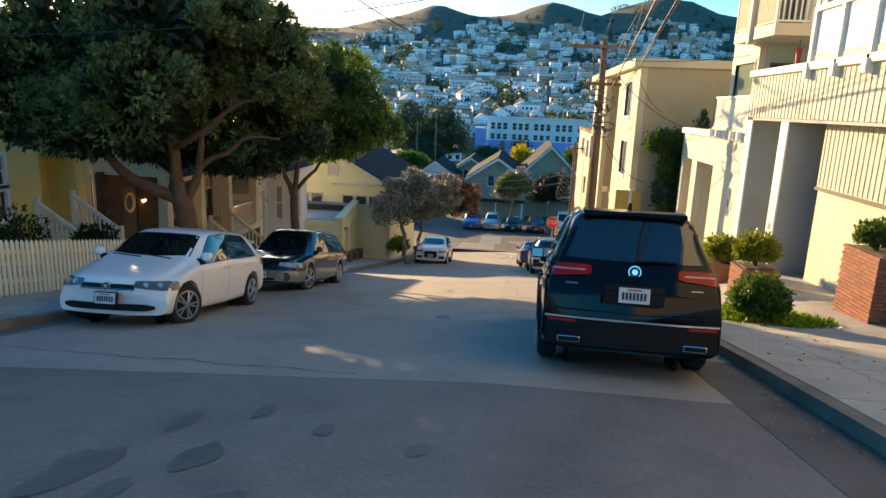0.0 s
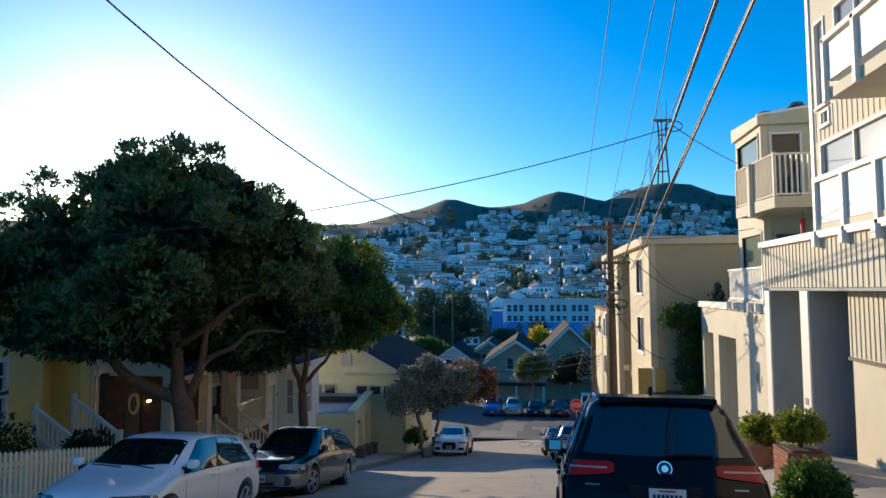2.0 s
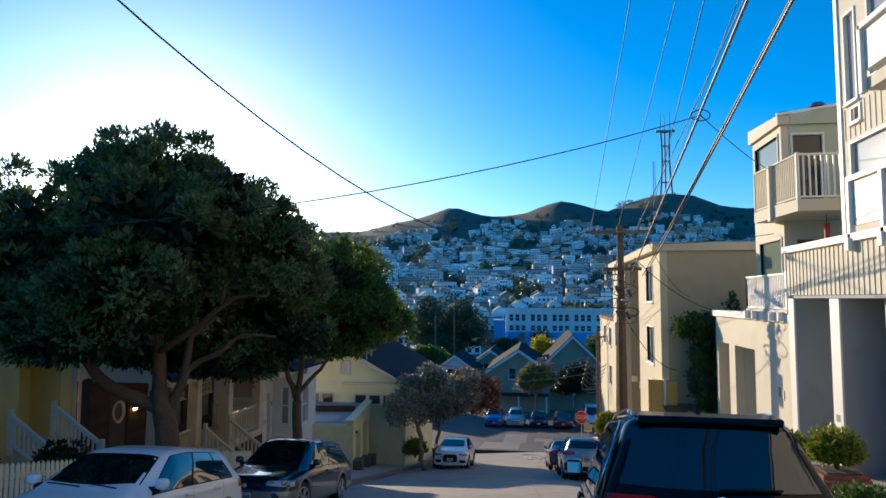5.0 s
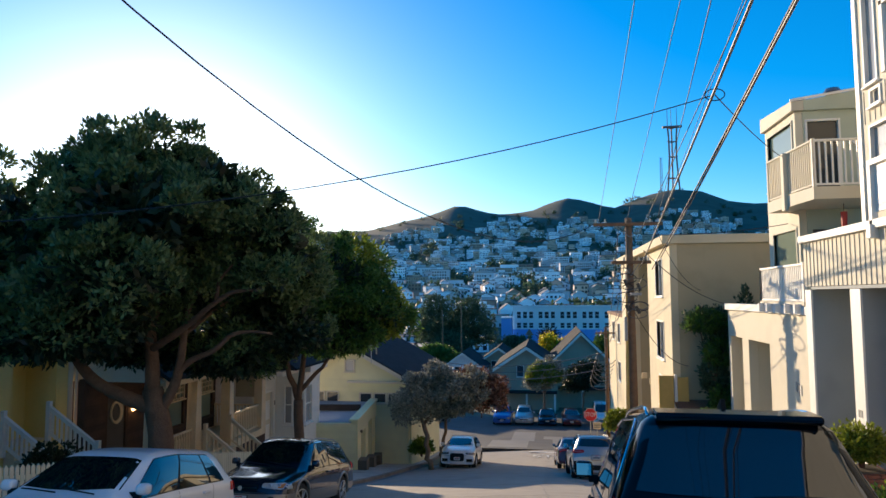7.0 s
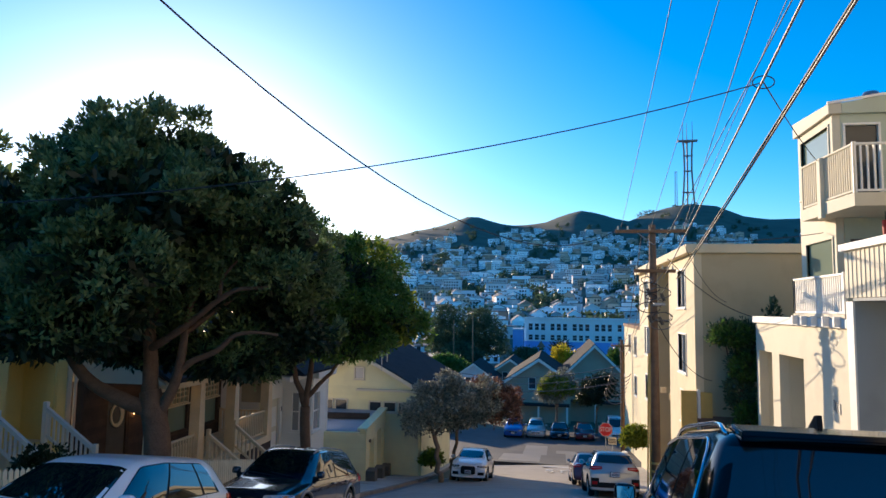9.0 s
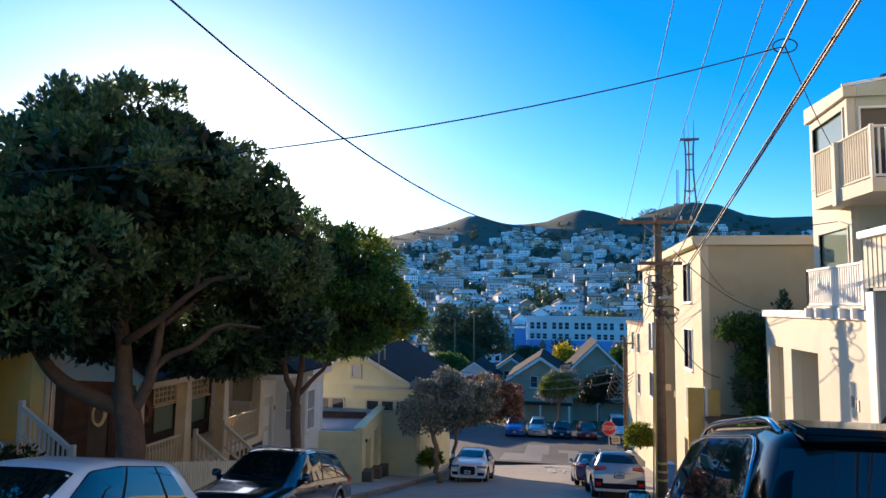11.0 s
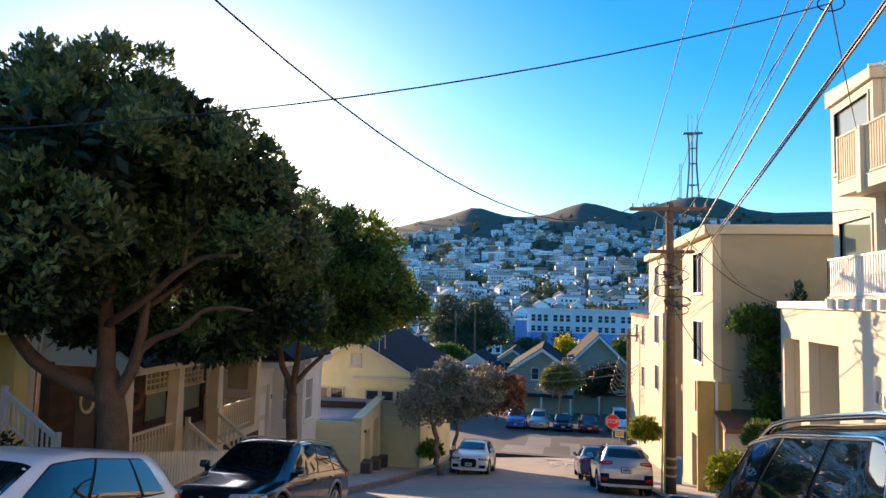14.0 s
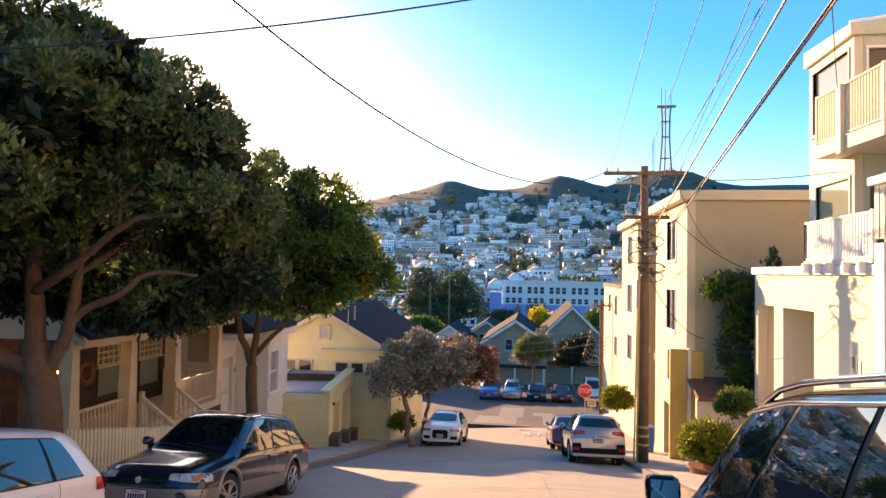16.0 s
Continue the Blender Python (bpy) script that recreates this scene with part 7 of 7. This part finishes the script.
def build_wires():
    px, py = 2.05, 21.4
    p = utility_pole(px, py, 5.25, "tall brown wooden utility pole with cross arms", ((5.0, -1.35, 1.2), (3.55, -0.7, 0.75)))
    # fittings half way up
    part("cable_box", box((px - 0.3, py - 0.25, 0.6), (px - 0.18, py - 0.08, 1.5), 0.02), M["metal_grey"], p)
    part("bracket", box((px - 0.05, py - 0.3, 2.3), (px + 0.35, py - 0.15, 2.4), 0.01), M["metal_grey"], p)
    part("conduit", cyl((px - 0.2, py - 0.02, road_z(py)), (px - 0.17, py - 0.02, 2.4), 0.035, seg=8), M["ochre"], p, "yellow conduit up the pole")
    part("conduit", cyl((px - 0.28, py + 0.1, road_z(py)), (px - 0.2, py + 0.05, 1.0), 0.03, seg=8), M["ochre"], p)
    for i in range(3):
        part("marker_band", cyl((px, py, -3.3 - 0.28 * i), (px, py, -3.22 - 0.28 * i), 0.178, seg=14), M["ochre"], p)
    rnd = random.Random(5)
    coil = thing("cable_coil", "tangled black cables looped on the utility pole", "cable")
    for i in range(9):
        z = 1.6 + 0.2 * i + rnd.uniform(-0.1, 0.1)
        r = rnd.uniform(0.16, 0.34)
        cx = px + rnd.uniform(-0.25, 0.3)
        pts = [(cx + r * math.cos(a) * 1.2, py - 0.24 + 0.06 * math.sin(2 * a), z + 0.6 * r * math.sin(a)) for a in np.linspace(0, 6.0, 16)]
        part("loop", tube(pts, [0.018] * 16, 5), M["cable" if i % 2 else "cable_light"], coil, smooth=True)
    for x, z in ((px - 0.25, 2.9), (px + 0.22, 2.75), (px + 0.15, 1.9), (px - 0.22, 1.95)):
        part("splice_case", cyl((x, py - 0.2, z), (x + 0.12, py - 0.2, z - 0.28), 0.06, seg=10), M["garage_dark"], coil)
    # spans along the street, up the hill
    ends = [((0.61, -10, 8.26), (2.38, py, 3.28), 0.018, "cable_light"), ((0.69, -10, 8.42), (2.43, py, 3.38), 0.018, "cable"), ((0.33, -10, 6.73), (2.94, py, 3.32), 0.018, "cable_light"), ((0.39, -10, 6.82), (2.84, py, 3.28), 0.016, "cable"),
            ((-0.13, -10, 10.16), (0.89, py, 5.01), 0.008, "cable"), ((0.72, -10, 11.77), (1.81, py, 4.6), 0.008, "cable"), ((-0.33, -10, 8.71), (2.94, py, 4.61), 0.009, "cable"), ((1.0, -10, 9.9), (3.2, py, 5.2), 0.008, "cable"), ((1.3, -10, 8.9), (2.3, py, 4.4), 0.01, "cable")]
    for a, b, r, m in ends:
        wire("overhead_cable", "overhead cable slung along the street", a, b, 0.12, r, m)
    node = (1.7, 7.2, 5.62)
    wire("overhead_cable", "dark cable slung across the street", node, (-15.03, 2.4, 3.33), 0.84, 0.009, "cable")
    wire("overhead_cable", "dark cable running to the apartment building", node, (6.74, 18.6, 6.75), 0.1, 0.01, "cable")
    wire("overhead_cable", "dark cable running to the apartment building", (1.9, 17.0, 4.2), (6.7, 18.5, 4.6), 0.12, 0.012, "cable")
    wire("overhead_cable", "dark cable crossing above the street", (0.75, 21.4, 5.05), (-9.17, -1.82, 9.69), 3.04, 0.015, "cable")
    lp = thing("cable_coil", "small loop of slack cable on the span", "cable")
    part("loop", tube([(node[0] + 0.16 * math.cos(a), node[1], node[2] + 0.1 * math.sin(a)) for a in np.linspace(0, 6.2, 16)], [0.01] * 16, 5), M["cable"], lp, smooth=True)
    # drops to the tan block
    wire("service_drop", "dark service cable to the tan block", (px, py, 1.9), (4.6, 24.18, -0.6), 0.5, 0.014, "cable")
    wire("service_drop", "dark service cable to the tan block", (px + 0.5, py, 4.0), (6.3, 24.18, 1.9), 0.35, 0.014, "cable")
    wire("service_drop", "dark service cable to the tan block", (px + 0.9, py, 5.0), (5.2, 24.18, 2.5), 0.5, 0.01, "cable")
    for i, (b, s) in enumerate((((3.9, 52, -1.0), 0.5), ((4.1, 52, -1.6), 0.5), ((3.7, 52, -2.2), 0.4), ((3.8, 52, -0.4), 0.4))):
        wire("overhead_cable", "overhead cable running down the street", (px - 0.4 + 0.3 * i, py, 4.9 - 0.6 * i), b, s, 0.014, "cable")
    utility_pole(3.8, 52, -0.3, "wooden utility pole at the foot of the street", ((-0.8, -0.9, 0.9),), road_z(52))
    for i, z in enumerate((-3.6, -4.2, -4.9)):
        wire("overhead_cable", "pale cable across the foot of the street", (3.8, 52, z + 1.2), (-16, 66, z - 0.4), 1.2, 0.035, "cable_light")
    utility_pole(-17.5, 122, 0.5, "wooden utility pole among the roofs", (), -15)
    utility_pole(-22.5, 130, -0.5, "wooden utility pole among the roofs", (), -15)
    for i in range(7):
        pts = [(3.8 - 0.8 * math.cos(a) - 0.1 * i, 51.8, -2.6 - 0.35 * i + 0.8 * math.sin(a)) for a in np.linspace(-2.6, 0.2, 12)]
        o = thing("slack_cable", "pale slack cable loop by the pole", "cable")
        part("loop", tube(pts, [0.03] * 12, 5), M["cable_light"], o, smooth=True)


build_wires()


def stop_sign():
    s = thing("stop_sign", "red octagonal stop sign on a steel post", "sign")
    x, y = 1.55, 39.0
    z = road_z(y) + 0.14
    part("post", cyl((x, y, z - 0.2), (x, y, z + 2.75), 0.035, seg=10), M["metal_grey"], s)
    pts = [(x + 0.41 * math.cos(a), z + 2.35 + 0.41 * math.sin(a)) for a in np.arange(8) * math.pi / 4 + math.pi / 8]
    part("plate", prism(pts, "y", y - 0.06, y - 0.045), M["sign_red"], s, "red octagonal plate")
    rim = [(x + 0.44 * math.cos(a), z + 2.35 + 0.44 * math.sin(a)) for a in np.arange(8) * math.pi / 4 + math.pi / 8]
    part("border", prism(rim, "y", y - 0.044, y - 0.036), M["plate_white"], s)
    cu = bpy.data.curves.new("lettering", "FONT")
    cu.body, cu.size, cu.extrude, cu.align_x, cu.align_y = "STOP", 0.33, 0.002, "CENTER", "CENTER"
    cu.materials.append(M["plate_white"])
    t = new("lettering", cu)
    t.matrix_world = pose(x, y - 0.065, z + 2.35, 90, 0, 0)
    t.scale = (0.9, 1.15, 1)
    t.parent = s
    g = thing("street_sign", "small pale sign plate on a steel post", "sign")
    part("post", cyl((x + 0.4, y, z - 0.2), (x + 0.4, y, z + 1.9), 0.03, seg=8), M["metal_grey"], g)
    part("plate", box((x + 0.15, y - 0.05, z + 1.45), (x + 0.65, y - 0.035, z + 1.9), 0.005), M["tan_light"], g)
    for i in range(3):
        part("bar", box((x + 0.2, y - 0.055, z + 1.55 + 0.1 * i), (x + 0.6, y - 0.051, z + 1.6 + 0.1 * i)), M["garage_dark"], g)


stop_sign()


def brick_planter(x0, x1, y0, y1, z0, z1):
    p = thing("brick_planter", "red brick planter box beside the garage wall", "planter")
    part("core", box((x0 + 0.02, y0 + 0.02, z0 - 0.5), (x1 - 0.02, y1 - 0.02, z1 - 0.04)), M["mortar"], p)
    me = bpy.data.meshes.new("brick")
    bm = box((-0.1, -0.05, -0.03), (0.1, 0.05, 0.03), 0.004)
    bm.to_mesh(me)
    bm.free()
    me.materials.append(M["brick"])
    z, row = z0 - 0.2, 0
    while z < z1:
        off = 0.105 * (row % 2)
        x = x0 + 0.1 - off
        while x < x1 - 0.05:
            if x > x0:
                for y in (y0 + 0.05, y1 - 0.05):
                    share("brick", me, p, Matrix.Translation((x, y, z)))
            x += 0.21
        y = y0 + 0.2 - off
        while y < y1 - 0.05:
            for x in (x0 + 0.05, x1 - 0.05):
                share("brick", me, p, Matrix.Translation((x, y, z)) @ Matrix.Rotation(math.pi / 2, 4, "Z"))
            y += 0.21
        z += 0.07
        row += 1
    part("soil", box((x0 + 0.1, y0 + 0.1, z1 - 0.03), (x1 - 0.1, y1 - 0.1, z1)), M["dirt"], p)


brick_planter(4.95, 5.75, 5.1, 6.3, lot_right(5.6) - 0.1, 0.3)
brick_planter(3.95, 4.75, 8.4, 9.2, road_z(8.8) + 0.3, -0.78)


def small_things():
    for x, y, z in ((4.3, 11.0, -1.6),):
        p = thing("planter", "low terracotta planter on the forecourt", "planter", group="planters")
        part("pot", cyl((x, y, z - 0.1), (x, y, z + 0.35), 0.3, 0.4, 20), M["terracotta"], p)
        part("rim", cyl((x, y, z + 0.33), (x, y, z + 0.4), 0.43, 0.43, 20), M["terracotta"], p)
    for x, y, z, m in ((3.15, 18.1, -3.82, "terracotta"), (3.45, 18.0, -3.7, "terracotta")):
        p = thing("planter", "low round planter on the pavement", "planter", group="planters")
        part("pot", cyl((x, y, z - 0.1), (x, y, z + 0.28), 0.34, 0.42, 20), M[m], p)
        part("rim", cyl((x, y, z + 0.26), (x, y, z + 0.33), 0.45, 0.45, 20), M[m], p)
    b = thing("recycling_bin", "blue plastic recycling bin by the tan building", "bin")
    z = road_z(27.5) + 0.14
    part("tub", prism([(3.0, z), (3.4, z), (3.44, z + 1.0), (2.96, z + 1.0)], "y", 27.2, 27.7), M["blue_bin"], b)
    part("lid", box((2.92, 27.15, z + 1.0), (3.44, 27.75, z + 1.08), 0.02), M["blue_bin"], b)
    u = thing("hanging_ornament", "small red ornament hanging below the balcony", "ornament")
    part("streamer", cyl((7.5, 16.4, 4.15), (7.5, 16.4, 4.7), 0.07, 0.09, 12), M["red"], u)
    part("cord", cyl((7.5, 16.4, 4.7), (7.5, 16.4, 4.96), 0.01, seg=6), M["cable"], u)
    # fallen leaves in the gutter
    rnd = random.Random(9)
    vs, fs = [], []
    for i in range(420):
        y = rnd.uniform(-5, 6)
        x = KERB_R - abs(rnd.gauss(0, 0.18)) - 0.02 if rnd.random() < 0.6 else rnd.uniform(1.9, 3.4)
        z = road_z(y) + (0.008 if x < KERB_R else 0.152)
        a, s = rnd.uniform(0, 6.28), rnd.uniform(0.015, 0.04)
        k = len(vs)
        for da, rr in ((0, 1), (1.7, 0.5), (3.14, 1), (4.6, 0.5)):
            vs.append((x + s * rr * math.cos(a + da), y + s * rr * math.sin(a + da), z + rnd.uniform(0, 0.012)))
        fs.append((k, k + 1, k + 2, k + 3))
    o = mesh_ob("fallen_leaves", vs, fs, M["leaf_rust"])
    tagged(o, "dry brown fallen leaves along the kerb", "leaves", kind="stuff")


small_things()
